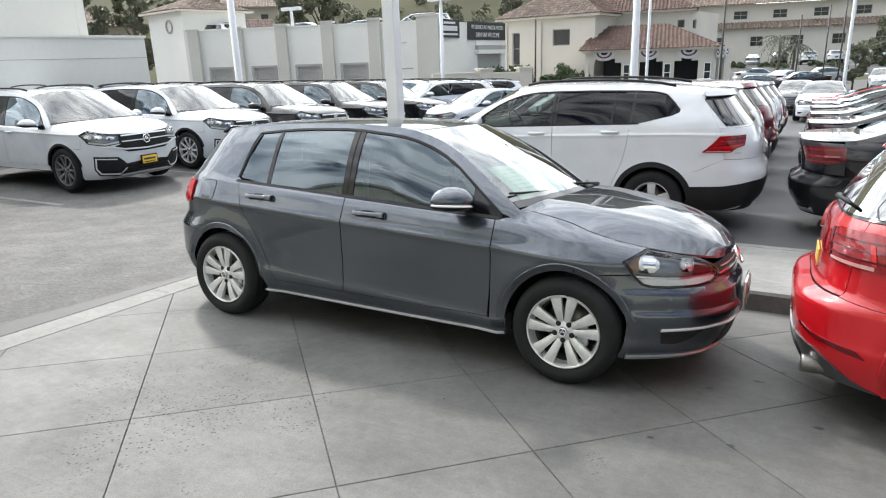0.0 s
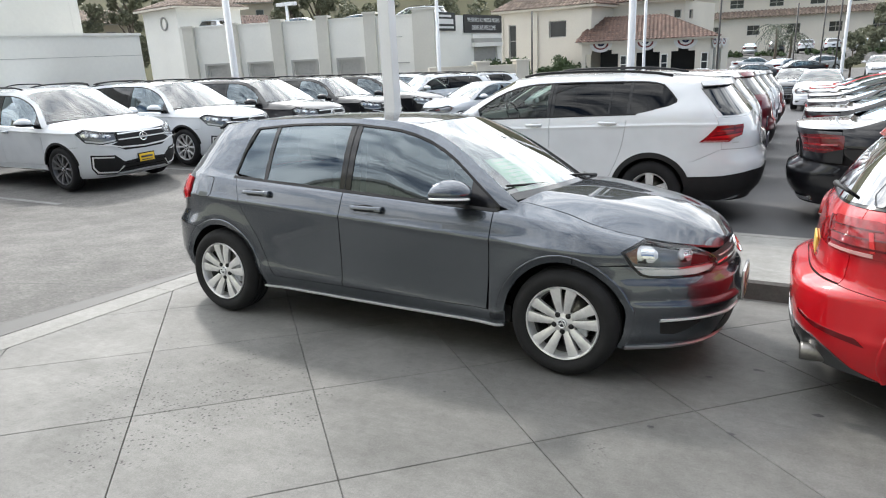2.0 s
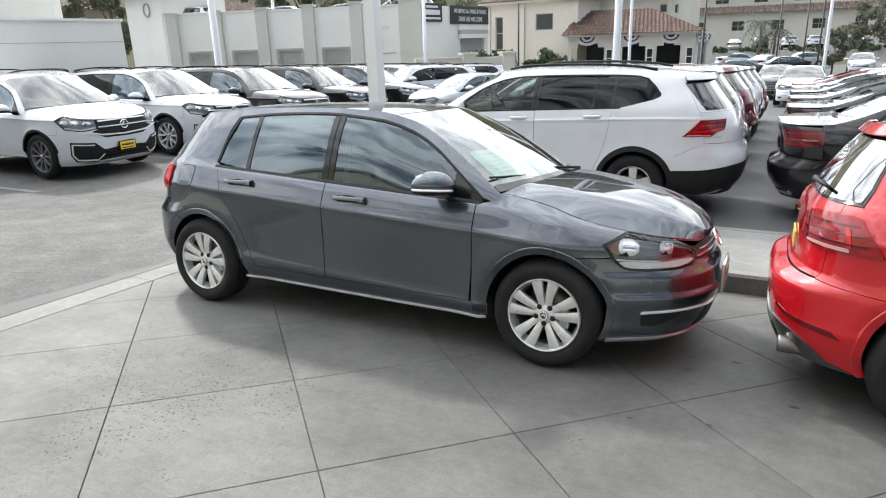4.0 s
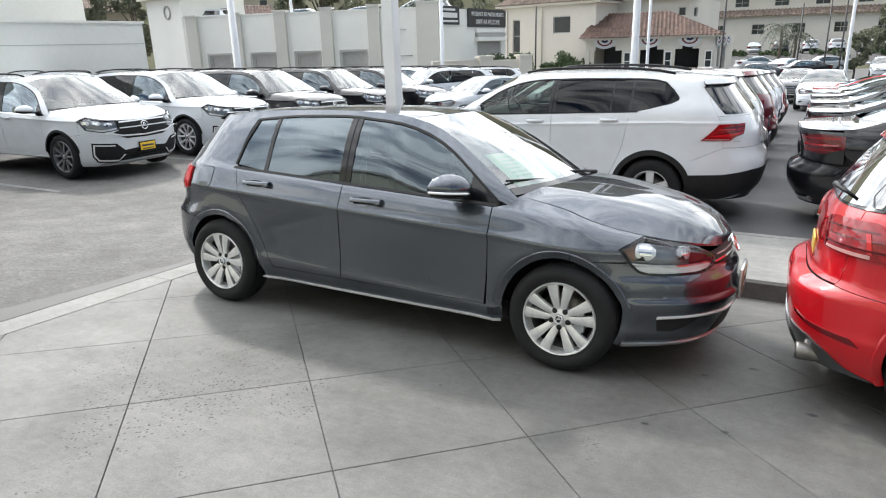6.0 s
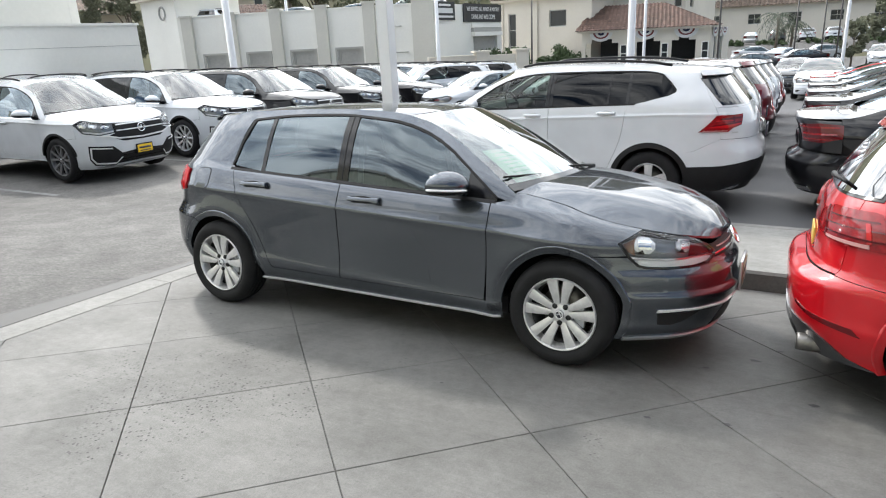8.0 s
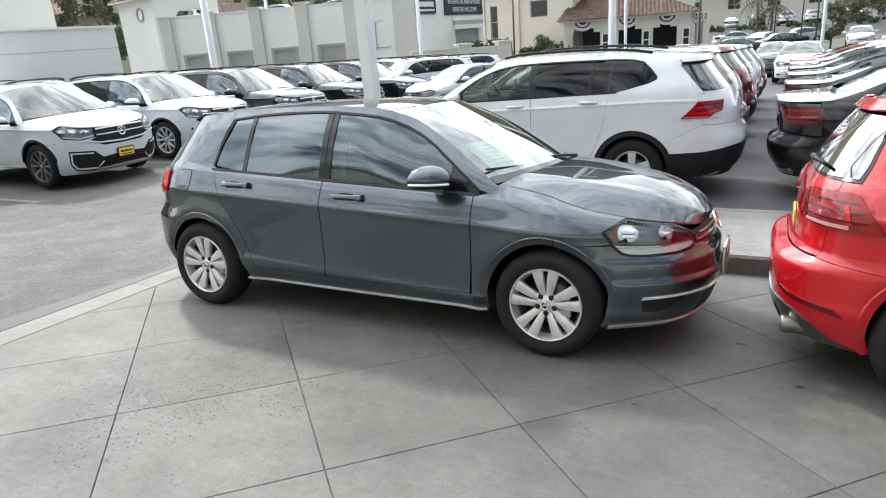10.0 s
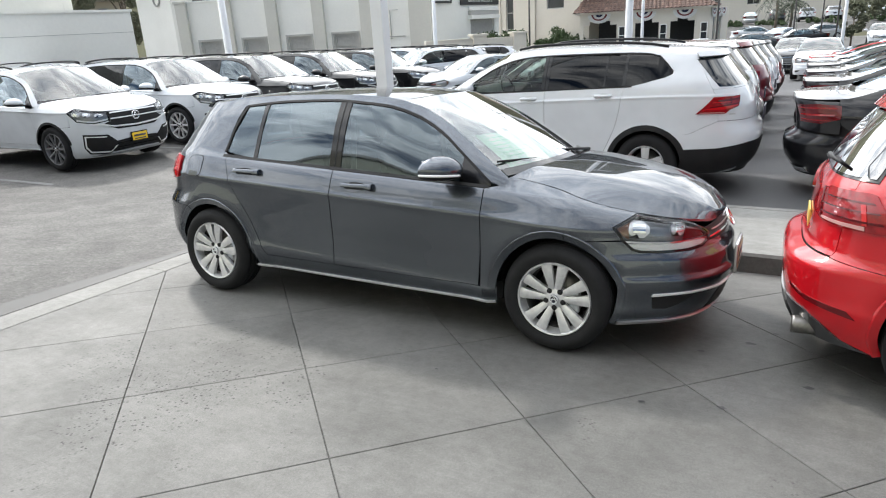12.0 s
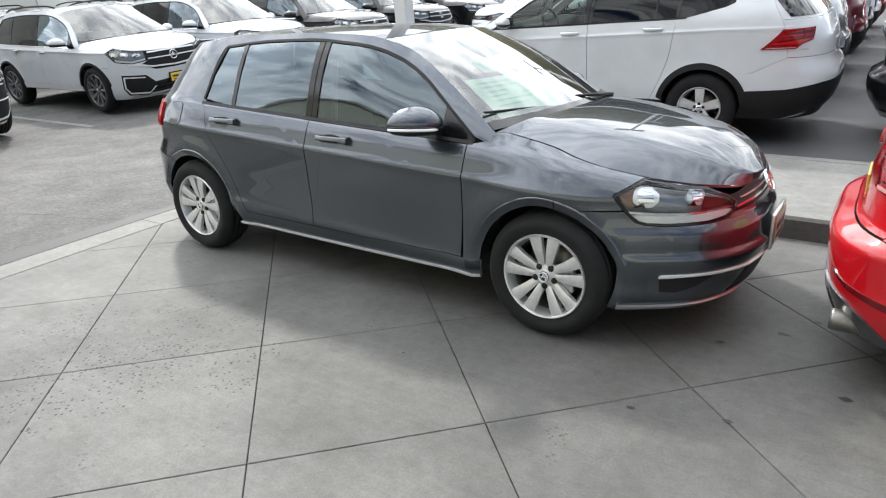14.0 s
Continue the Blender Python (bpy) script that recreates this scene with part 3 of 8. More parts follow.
        lay("window_seal", [(x_hi, belt(x_hi) - 0.009), (q[0][0] - 0.01, belt(q[0][0]) - 0.010)] + [(q[0][0] - 0.01, belt(q[0][0]) + 0.006), (x_hi - 0.02, belt(x_hi) + 0.008)], d.get("beltline", PLASTIC), f, off=0.002, flange=0.01)
        m = 18
        tops = [(q[-1][0] + (x_hi - q[-1][0]) * i / m) for i in range(m + 1)]
        lay("window_seal", [(s, dlo_top(s) + 0.010) for s in tops] + [(s - 0.006, dlo_top(s) - 0.003) for s in tops[::-1]], PLASTIC, f, off=0.001, flange=0.01)
        lay("window_seal", [(a - 0.013, b) for a, b in q] + [(a + 0.011, b) for a, b in q[::-1]], PLASTIC, f, off=0.001, flange=0.01)
        lay("pillar_trim", [(xB - 0.045, belt(xB) + 0.01), (xB + 0.045, belt(xB) + 0.006), (xB + 0.036, dlo_top(xB) - 0.005), (xB - 0.052, dlo_top(xB) - 0.005)], GLOSSBLACK, f, off=-0.001, flange=0.006)
        lay("pillar_trim", [(xB - 0.004, belt(xB) + 0.01), (xB + 0.004, belt(xB) + 0.006), (xB - 0.003, dlo_top(xB) - 0.005), (xB - 0.011, dlo_top(xB) - 0.005)], PLASTIC, f, off=0.0006, flange=0.002)
        xd, tri = d["x_divider"], d["x_mirror"]
        spans = [(tri, xB + 0.037, d.get("front_glass", GLASS_TINT), 0), (xB - 0.044, xd + 0.016, d.get("rear_glass", GLASS_TINT), 1)]
        for hi, lo, gm, k in spans:
            us = [lo + (hi - lo) * i / 12 for i in range(13)]
            out = [(s, belt(s) + 0.004) for s in us] + [(s, max(belt(s) + 0.008, dlo_top(s))) for s in us[::-1]]
            lay("window", out, gm, f, doors[k], -0.006, 0, st=0.12)
        us = [q[-1][0] + (xd - 0.016 - q[-1][0]) * i / 6 for i in range(7)]
        lay("quarter_window", [(a, b) for a, b in q] + [(s, dlo_top(s)) for s in us] + [(xd - 0.016, belt(xd) + 0.004)], d.get("rear_glass", GLASS_TINT), f, root, -0.006, 0, st=0.12)
        lay("window_divider", [(xd - 0.017, belt(xd)), (xd + 0.017, belt(xd)), (xd + 0.012, dlo_top(xd)), (xd - 0.022, dlo_top(xd))], GLOSSBLACK, f, off=-0.002, flange=0.01)
        if d.get("x_pane"):
            xp = d["x_pane"]
            lay("window_divider", [(xp - 0.012, belt(xp)), (xp + 0.012, belt(xp)), (xp - 0.002, dlo_top(xp)), (xp - 0.022, dlo_top(xp))], GLOSSBLACK, f, off=-0.002, flange=0.01)
        us = [tri + (x_hi - tri) * i / 5 for i in range(6)]
        lay("mirror_sail", [(tri, belt(tri) + 0.002), (x_hi, belt(x_hi) + 0.002)] + [(s, max(belt(s) + 0.006, dlo_top(s))) for s in us[::-1]], GLOSSBLACK, f, off=-0.002, flange=0.006)
        # mirror
        mx, mz = d["mirror"]
        y0 = abs(side(mx - 0.1, belt(mx)).y)
        bm = bmesh.new()
        bmesh.ops.create_uvsphere(bm, u_segments=20, v_segments=12, radius=1.0)
        for v in bm.verts:
            c = v.co
            k = 1.0 if c.x > 0 else 0.55
            v.co = Vector((mx - 0.02 + c.x * 0.12 * k + 0.045 * c.y, -(y0 + 0.14) + c.y * 0.135, mz - 0.012 + c.z * (0.094 if c.z > 0 else 0.022) * (1 + 0.15 * c.y) - 0.01 * c.y))
            v.co.y *= f
        if f < 0:
            bmesh.ops.reverse_faces(bm, faces=bm.faces[:])
        mir = part("mirror", bm, pm, root)
        part("mirror_glass", box(mx - 0.079, mx - 0.070, *sorted((-f * (y0 + 0.22), -f * (y0 + 0.04))), mz - 0.045, mz + 0.055, 0.002), CHROME, mir, "mirror glass")
        part("mirror_arm", box(mx - 0.01, mx + 0.05, *sorted((-f * (y0 - 0.03), -f * (y0 + 0.06))), mz - 0.066, mz - 0.045, 0.008), GLOSSBLACK, mir)
        bm = bmesh.new()
        bmesh.ops.create_uvsphere(bm, u_segments=20, v_segments=12, radius=1.0)
        for v in bm.verts:
            c = v.co
            v.co = Vector((mx - 0.02 + c.x * 0.112 * (1.0 if c.x > 0 else 0.55) + 0.045 * c.y, -(y0 + 0.14) + c.y * 0.128, mz - 0.035 + c.z * 0.032 - 0.01 * c.y))
            v.co.y *= f
        if f < 0:
            bmesh.ops.reverse_faces(bm, faces=bm.faces[:])
        part("mirror_base", bm, GLOSSBLACK, mir)
        if d.get("mirror_strip"):
            ring = []
            for i in range(15):
                t = radians(-100 + 112 * i / 14)
                cx_, cy_ = math.cos(t), math.sin(t)
                ring.append((mx - 0.02 + cx_ * 0.119 * (1.0 if cx_ > 0 else 0.55) + 0.045 * cy_, -f * (y0 + 0.14 - cy_ * 0.134), mz - 0.027 - 0.01 * cy_))
            part("indicator", tube(ring, [0.004] + [0.0075] * 13 + [0.004], 8), WHITELENS, mir, "white indicator strip")
        # lamps
        lo_, ti_ = d["lamp_low"], d["lamp_in"]
        xi = d["lamp_top_edge"][-1][0]
        crest = [d["lamp_top"][0] + (xi - d["lamp_top"][0]) * i / 4 for i in range(5)]
        hl = [d["lamp_tip"]] + [(x, sh.fender(S(x)) - 0.005) for x in crest] + [(ti_[0][0], sh.fender(S(ti_[0][0])) - 0.005)] + list(ti_[1:]) + list(lo_)
        hs = [(S(a), b) for a, b in hl]
        lamp = lay("headlamp", hl, d.get("bowl", BOWL), f, off=-0.035, flange=0.0, label="bright headlamp bowl")
        lay("lamp_border", hl, GLOSSBLACK, f, lamp, -0.030, 0.03, st=2.0) if d.get("dark_lamp") else None
        lay("lens", hl, LENS, f, lamp, 0.001, 0.03)
        cb = sum(p[1] for p in hl) / len(hl)
        s0_, s1_ = min(p[0] for p in hs), max(p[0] for p in hs)
        zlo, zhi = min(p[1] for p in hs), max(p[1] for p in hs)
        for k0, k1, h0, h1 in d.get("reflectors", ((0.20, 0.37, 0.36, 0.78), (0.50, 0.63, 0.38, 0.70))):
            quad = [(s0_ + (s1_ - s0_) * k0, zlo + (zhi - zlo) * h0), (s0_ + (s1_ - s0_) * k1, zlo + (zhi - zlo) * h0), (s0_ + (s1_ - s0_) * (k1 + 0.02), zlo + (zhi - zlo) * (h1 - 0.06)), (s0_ + (s1_ - s0_) * (k0 + 0.01), zlo + (zhi - zlo) * h1)]
            cut = []
            for i_, (u_, v_) in enumerate(quad):
                for j_ in (i_ - 1, (i_ + 1) % 4):
                    cut.append((u_ + (quad[j_][0] - u_) * 0.28, v_ + (quad[j_][1] - v_) * 0.28))
            part("reflector", patch(side, cut, 0.03, -0.024, 0.02, f), REFLECTOR, lamp)
            c_ = side(s0_ + (s1_ - s0_) * (k0 + k1) / 2, zlo + (zhi - zlo) * (h0 + h1) / 2)
            bm = bmesh.new()
            bmesh.ops.create_uvsphere(bm, u_segments=12, v_segments=8, radius=0.022)
            bmesh.ops.translate(bm, verts=bm.verts[:], vec=(c_.x - 0.012, (c_.y + 0.012) * f, c_.z))
            if d.get("reflectors"):
                bm.free()
                inner = [(u_ + ((quad[0][0] + quad[2][0]) / 2 - u_) * 0.45, v_ + ((quad[0][1] + quad[2][1]) / 2 - v_) * 0.45) for u_, v_ in quad]
                part("bulb", patch(side, inner, 0.03, -0.010, 0.014, f), CHROME, lamp)
                part("lamp_shade", patch(side, [quad[0], ((quad[0][0] + quad[1][0]) / 2, quad[0][1] - 0.004), ((quad[0][0] + quad[1][0]) / 2 - 0.01, quad[0][1] + 0.02)], 0.03, -0.018, 0.01, f), GLOSSBLACK, lamp)
            else:
                part("bulb", bm, GLOSSBLACK if d.get("bowl") else REFLECTOR, lamp)
        stripe = [(a, b + 0.012) for a, b in lo_]
        if d.get("strip_shape"):
            lay("light_strip", d["strip_shape"], WHITELENS, f, lamp, -0.010, 0.012, st=0.06)
            lay("lamp_blade", d["blade"], CHROME, f, lamp, -0.004, 0.008, st=0.06)
            # dark red piece colours in the mirrored red of a neighbouring car
            lay("lamp_housing", d["red_reflection_end"], DARKRED, f, lamp, -0.022, 0.0, st=0.06)
            lay("side_marker", d["marker"], MARKER, f, lamp, -0.014, 0.006, st=0.06)
        else:
            lay("light_strip", stripe[::-1] + [(a, b + 0.028) for a, b in stripe], WHITELENS, f, lamp, -0.014, 0.0, st=0.06)
        cx_, cz_ = sum(p[0] for p in hs) / len(hs), cb
        bm = bmesh.new()
        for (a, b2), (a2, b3) in zip(hs, hs[1:] + hs[:1]):
            for k in range(4):
                quad = []
                for t, w_ in ((k / 4, 0), ((k + 1) / 4, 0), ((k + 1) / 4, 1), (k / 4, 1)):
                    u_, v_ = a + (a2 - a) * t, b2 + (b3 - b2) * t
                    le = math.hypot(cx_ - u_, cz_ - v_)
                    u_, v_ = u_ + (cx_ - u_) / le * 0.016 * w_, v_ + (cz_ - v_) / le * 0.011 * w_
                    p = side(u_, v_)
                    quad.append(bm.verts.new((p.x * 1.001, (p.y - 0.0025) * f, p.z)))
                bm.faces.new(quad)
        part("lamp_border", bm, GLOSSBLACK, lamp, smooth=False)
        # tail lamp
        lay("tail_lamp", list(d["tail_lamp_shape"]), d.get("tail_mat", REDLENS), f, root, 0.013, 0.02)
        for shape, mm in d.get("tail_bits", ()):
            lay("lamp_strip", list(shape), mm, f, root, 0.017, 0.006)
    # front bumper, one piece round the nose on each side
    for f in (1, -1):
        jz = hub + ra * math.sin(radians(d.get("bumper_angle", 57)))
        zl = d["lip"]
        arcf = arc(axf, hub, ra, max(-30, math.degrees(math.asin(max(-1, (zl - hub) / ra)))), d.get("bumper_angle", 57) - 0.5, 14)
        low_edge = [(a, b - 0.004) for a, b in d["lamp_low"]]
        out = arcf + ([] if d.get("flat_joint") else [(tip[0] - 0.014, jz + 0.016), (tip[0], tip[1] - 0.012)]) + low_edge[::-1] + [(3.0, low_edge[0][1]), (3.0, zl)]
        lay("front_bumper", out, d.get("front_clad", pm), f)
        for nm, shape, mm, off in d["front_bits"]:
            lay(nm, list(shape), mm, f, root, off, 0.012)
    # rear bumper and tailgate
    for f in (1, -1):
        for nm, shape, mm, off in d["rear_bits"]:
            lay(nm, list(shape), mm, f, root, off, 0.012)
    # bonnet
    s0 = ab + 0.0
    rows = []
    for i in range(41):
        s = s0 + (d.get("bonnet_end", sh.s_front) - s0) * i / 40
        p = side(s, sh.fender(s))
        bow = d["bow"] * max(0.0, 1 - (s - s0) / 0.5)
        rows.append((p, p.x + bow, max(p.z, sh.bonnet(p.x + bow))))
    rows = [(Vector((p.x, min(0, p.y + 0.004), p.z)), mx, mz) for p, mx, mz in rows]
    part("bonnet", deck(rows, 40, d.get("bonnet_power", 2.6), 0.012), pm, root)
    # windscreen
    def screen(xa, xb, ca_, cb_, bulge, n=16):
        out = []
        for i in range(n + 1):
            t = i / n
            xe = xa + (xb - xa) * t
            p = side(xe, sh.rail(xe))
            cx, cz = ca_[0] + (cb_[0] - ca_[0]) * t, ca_[1] + (cb_[1] - ca_[1]) * t + bulge * math.sin(math.pi * t)
            out.append((Vector((p.x, p.y, p.z)), cx, cz))
        return out
    ws = screen(ab - 0.01, at, d["cowl"], d["screen_top"], 0.02)
    part("windscreen", deck(ws, 24, 2.0), GLASS_CLEAR, root)
    part("windscreen_border", deck([(p + Vector((0.002, 0, 0.0035)), mx + 0.002, mz + 0.0035) for p, mx, mz in ws[:2]], 24, 2.0), GLOSSBLACK, root)
    # roof
    rows = []
    s_end = d.get("roof_end", sh.s_back)
    for i in range(33):
        s = at + (s_end - at) * i / 32
        p = side(s, sh.rail(s))
        bow = (d["screen_top"][0] - at) * max(0.0, 1 - (at - s) / 0.6)
        rows.append((p, p.x + bow, max(p.z, sh.roofline(p.x + bow))))
    part("roof", deck(rows, 22, 2.4, 0.01), pm if not d.get("roof_mat") else d["roof_mat"], root)
    if d.get("trunk"):
        t = d["trunk"]
        rw = screen(s_end, t["edge"], (rows[-1][1], rows[-1][2]), t["glass_low"], 0.015)
        part("rear_window", deck(rw, 22, 2.0), GLASS_TINT, root)
        rows = []
        for i in range(31):
            s = t["edge"] + (sh.s_back - t["edge"]) * i / 30
            p = side(s, sh.rail(s))
            bow = (t["glass_low"][0] - t["edge"]) * max(0.0, 1 - (t["edge"] - s) / 0.3)
            rows.append((p, p.x + bow, max(p.z, t["top"](p.x + bow))))
        part("boot_lid", deck(rows, 22, 3.0, 0.01), pm, root)
    if d.get("rails"):
        for f in (1, -1):
            a, b2 = d["rails"]
            pts = []
            for i in range(11):
                x = a + (b2 - a) * i / 10
                p = side(x, sh.rail(x))
                pts.append((x, (p.y + 0.05) * f, sh.roofline(x) + 0.01 + 0.035 * math.sin(math.pi * i / 10) ** 0.4))
            part("roof_rail", tube(pts, 0.016, 8), d.get("rail_mat", PLASTIC), root)
    # turned-out lips round the wheel arches
    if d.get("lip_band"):
        band, ba = d["lip_band"], d.get("bumper_angle", 57)
        for f in (1, -1):
            for ax, a1, a2 in ((axf, -17, ba - 0.4), (axf, ba + 0.4, 180 - low), (axr, low, d.get("rear_bumper_angle", 125) - 0.2), (axr, d.get("rear_bumper_angle", 125) + 0.5, 192)):
                bm = bmesh.new()
                grid, turns = [], max(8, round(abs(a2 - a1) / 4))
                for i in range(turns + 1):
                    t = radians(a1 + (a2 - a1) * i / turns)
                    row = []
                    for rr, out in ((ra - 0.002, -0.03), (ra - 0.002, -0.012), (ra + 0.003, -0.010), (ra + band, 0.0040), (ra + band + 0.004, 0.0030), (ra + band + 0.010, -0.004)):
                        p = side(S(ax + rr * math.cos(t)), hub + rr * math.sin(t))
                        out += 0.7 * max(0.0, ra + band - rr)
                        row.append(bm.verts.new((p.x, (p.y - out) * f, p.z)))
                    grid.append(row)
                for p, q_ in zip(grid, grid[1:]):
                    for k in range(5):
                        bm.faces.new((p[k], p[k + 1], q_[k + 1], q_[k]))
                bm.normal_update()
                if sum(fc.normal.y for fc in bm.faces) * f > 0:
                    bmesh.ops.reverse_faces(bm, faces=bm.faces[:])
                for e in bm.edges:
                    if len(e.link_faces) == 2 and e.calc_face_angle(0) > 0.5:
                        e.smooth = False
                part("arch_lip", bm, pm, root)
    # arch cladding
    if d.get("clad"):
        for f in (1, -1):
            for ax, a1, a2 in ((axf, low, 180 - low), (axr, low, 180 - low)):
                out = arc(ax, hub, ra + d.get("clad_width", 0.055), a1 + 2, a2 - 2, 24) + arc(ax, hub, ra - 0.004, a2, a1, 24)
                lay("arch_trim", out, d["clad"], f, root, 0.006, 0.02)
    # inner shell, floor and wheel wells
    for f in (1, -1):
        inner = [(-3.0, zs), (axr - ra, zs)] + arc(axr, hub, ra + 0.012, 180 - low, low, 16) + arc(axf, hub, ra + 0.012, 180 - low, low, 16) + [(3.0, zs)]
        inner += [(3.0, d["bonnet"][-1][1] - 0.06)] + [(tip[0], sh.fender(S(tip[0])) - 0.05), (ab, belt(ab) - 0.03), (d["xcr"], belt(d["xcr"]) - 0.03), (-3.0, belt(d["xcr"]) - 0.03)]
        lay("inner_shell", inner, PLASTIC, f, root, -0.045, 0.0, st=0.11)
        for ax in (axf, axr):
            bm = lathe([(0.0, 0.0), (ra + 0.02, 0.0), (ra + 0.02, -0.17)], 32)
            yw = abs(side(ax, hub + ra).y)
            for v in bm.verts:
                v.co = Vector((ax + v.co.x, f * (-(yw - 0.30) + v.co.y), hub + v.co.z))
            for v in bm.verts:
                v.co.z = max(v.co.z, zs - 0.02)
            part("wheel_well", bm, PLASTIC, root)
    bm = bmesh.new()
    add_box(bm, sh.tail_ref + 0.40, axr - ra, -d["hw"] + 0.30, d["hw"] - 0.30, zs - 0.09, zs + 0.03)
    add_box(bm, axr - ra, axf + ra, -d["hw"] + 0.33, d["hw"] - 0.33, zs - 0.145, zs + 0.035)
    add_box(bm, axr + ra, axf - ra, -d["hw"] + 0.14, d["hw"] - 0.14, zs - 0.075, zs + 0.03)
    add_box(bm, axr + ra, axf - ra, -d["hw"] + 0.35, d["hw"] - 0.35, zs - 0.14, zs - 0.08)
    add_box(bm, axf + ra, sh.nose_ref - 0.40, -d["hw"] + 0.35, d["hw"] - 0.35, zs - 0.09, zs + 0.03)
    part("floor_pan", bm, PLASTIC, root, smooth=False)
    # cabin
    zb = belt(0)
    part("dashboard", box(d["dlo_front"] - 0.45, d["cowl"][0] - 0.05, -d["hw"] + 0.2, d["hw"] - 0.2, zb - 0.30, zb - 0.03, 0.06), INSIDE, root)
    for y in (-0.37, 0.37):
        seat(root, xB - 0.02, y, 0.5, zs + 0.2, zb + 0.16, INSIDE)
    seat(root, xB - 0.92, 0, 1.2, zs + 0.24, zb + 0.12, INSIDE)
    bm = bmesh.new()
    ring = [(d["dlo_front"] - 0.52 + 0.07 * math.sin(t), 0.37 + 0.185 * math.cos(t), zb - 0.02 + 0.17 * math.sin(t)) for t in (2 * math.pi * i / 24 for i in range(25))]
    add_tube(bm, ring, 0.015, 8, False)
    add_box(bm, d["dlo_front"] - 0.53, d["dlo_front"] - 0.50, 0.20, 0.54, zb - 0.05, zb + 0.02, 0.01)
    part("steering_wheel", bm, INSIDE, root)
    for f in (-1, 1):
        m = Matrix.Translation((xB + 0.05, f * (abs(side(xB, zb + 0.1).y) - 0.10), zb - 0.12)) @ pose(0, 0, 0, f * 11, -3, 0)
        part("seat_belt", box(-0.022, 0.022, -0.003, 0.003, 0, 0.44, 0.0015, m=m), INSIDE_LIGHT, root, "pale seat belt by the pillar")
    if d.get("fuel_flap"):
        x0, x1, z0_, z1_ = d["fuel_flap"]
        ring = [((x0 + x1) / 2 + math.copysign(abs(math.cos(t)) ** 0.45, math.cos(t)) * (x1 - x0) / 2, (z0_ + z1_) / 2 + math.copysign(abs(math.sin(t)) ** 0.45, math.sin(t)) * (z1_ - z0_) / 2) for t in (2 * math.pi * i / 28 for i in range(28))]
        wide_ = [((a - (x0 + x1) / 2) * 1.06 + (x0 + x1) / 2, (b2 - (z0_ + z1_) / 2) * 1.06 + (z0_ + z1_) / 2) for a, b2 in ring]
        lay("flap_gap", wide_, PLASTIC, 1, root, 0.0008, 0.0, st=0.04)
        lay("fuel_flap", ring, pm, 1, root, 0.0022, 0.002, st=0.04)
    if d.get("sill_strip"):
        for f in (1, -1):
            lay("sill_strip", [(axr + ra * 1.03, zs - 0.066), (axf - ra * 1.01, zs - 0.066), (axf - ra * 1.01, zs - 0.055), (axr + ra * 1.1, zs - 0.056)], d["sill_strip"], f, root, 0.010, 0.012)
    for y_, x_ in ((-0.52, -0.02), (0.12, 0.06)):
        c0 = d["cowl"]
        part("wiper", tube([(c0[0] - 0.06 + x_ * 0.5, y_ + 0.42, c0[1] + 0.012), (c0[0] - 0.10 + x_, y_ + 0.15, c0[1] + 0.040), (c0[0] - 0.20 + x_, y_ - 0.20, c0[1] + 0.058)], [0.012, 0.009, 0.006], 6), PLASTIC, root)
    if d.get("badge"):
        bx, bz, br, tilt = d["badge"]
        bd = part("emblem", badge_ring(br), CHROME, root, "plain round chrome emblem")
        bd.matrix_basis = pose(bx, 0, bz, 0, tilt, 0)
    if d.get("plate"):
        px, pz, pmat, ptilt = d["plate"]
        pl = part("plate_frame", box(-0.012, 0.006, -0.17, 0.17, -0.088, 0.088, 0.006), d.get("plate_rim", PLASTIC), root)
        pl.matrix_basis = pose(px, 0, pz, 0, ptilt, 0)
        part("plate", box(0.007, 0.011, -0.152, 0.152, -0.062, 0.070, 0.002), pmat, pl)
        part("plate_print", box(0.0112, 0.0125, -0.11, 0.11, -0.045, -0.028, 0.0), INK, pl)
        part("plate_print", box(0.0112, 0.0125, -0.12, 0.12, 0.0, 0.034, 0.0), INK, pl)
    # wheels
    for x in (axf, axr):
        for y in (-d["track"], d["track"]):
            wheel(root, x, y, d["r"], d["tyre_w"], d["rim_r"], d["rim_style"], d["rim_mat"])
    return root, sh


def arch_line(ax, hub, r, a0, a1, n=10):
    return arc(ax, hub, r, a0, a1, n)


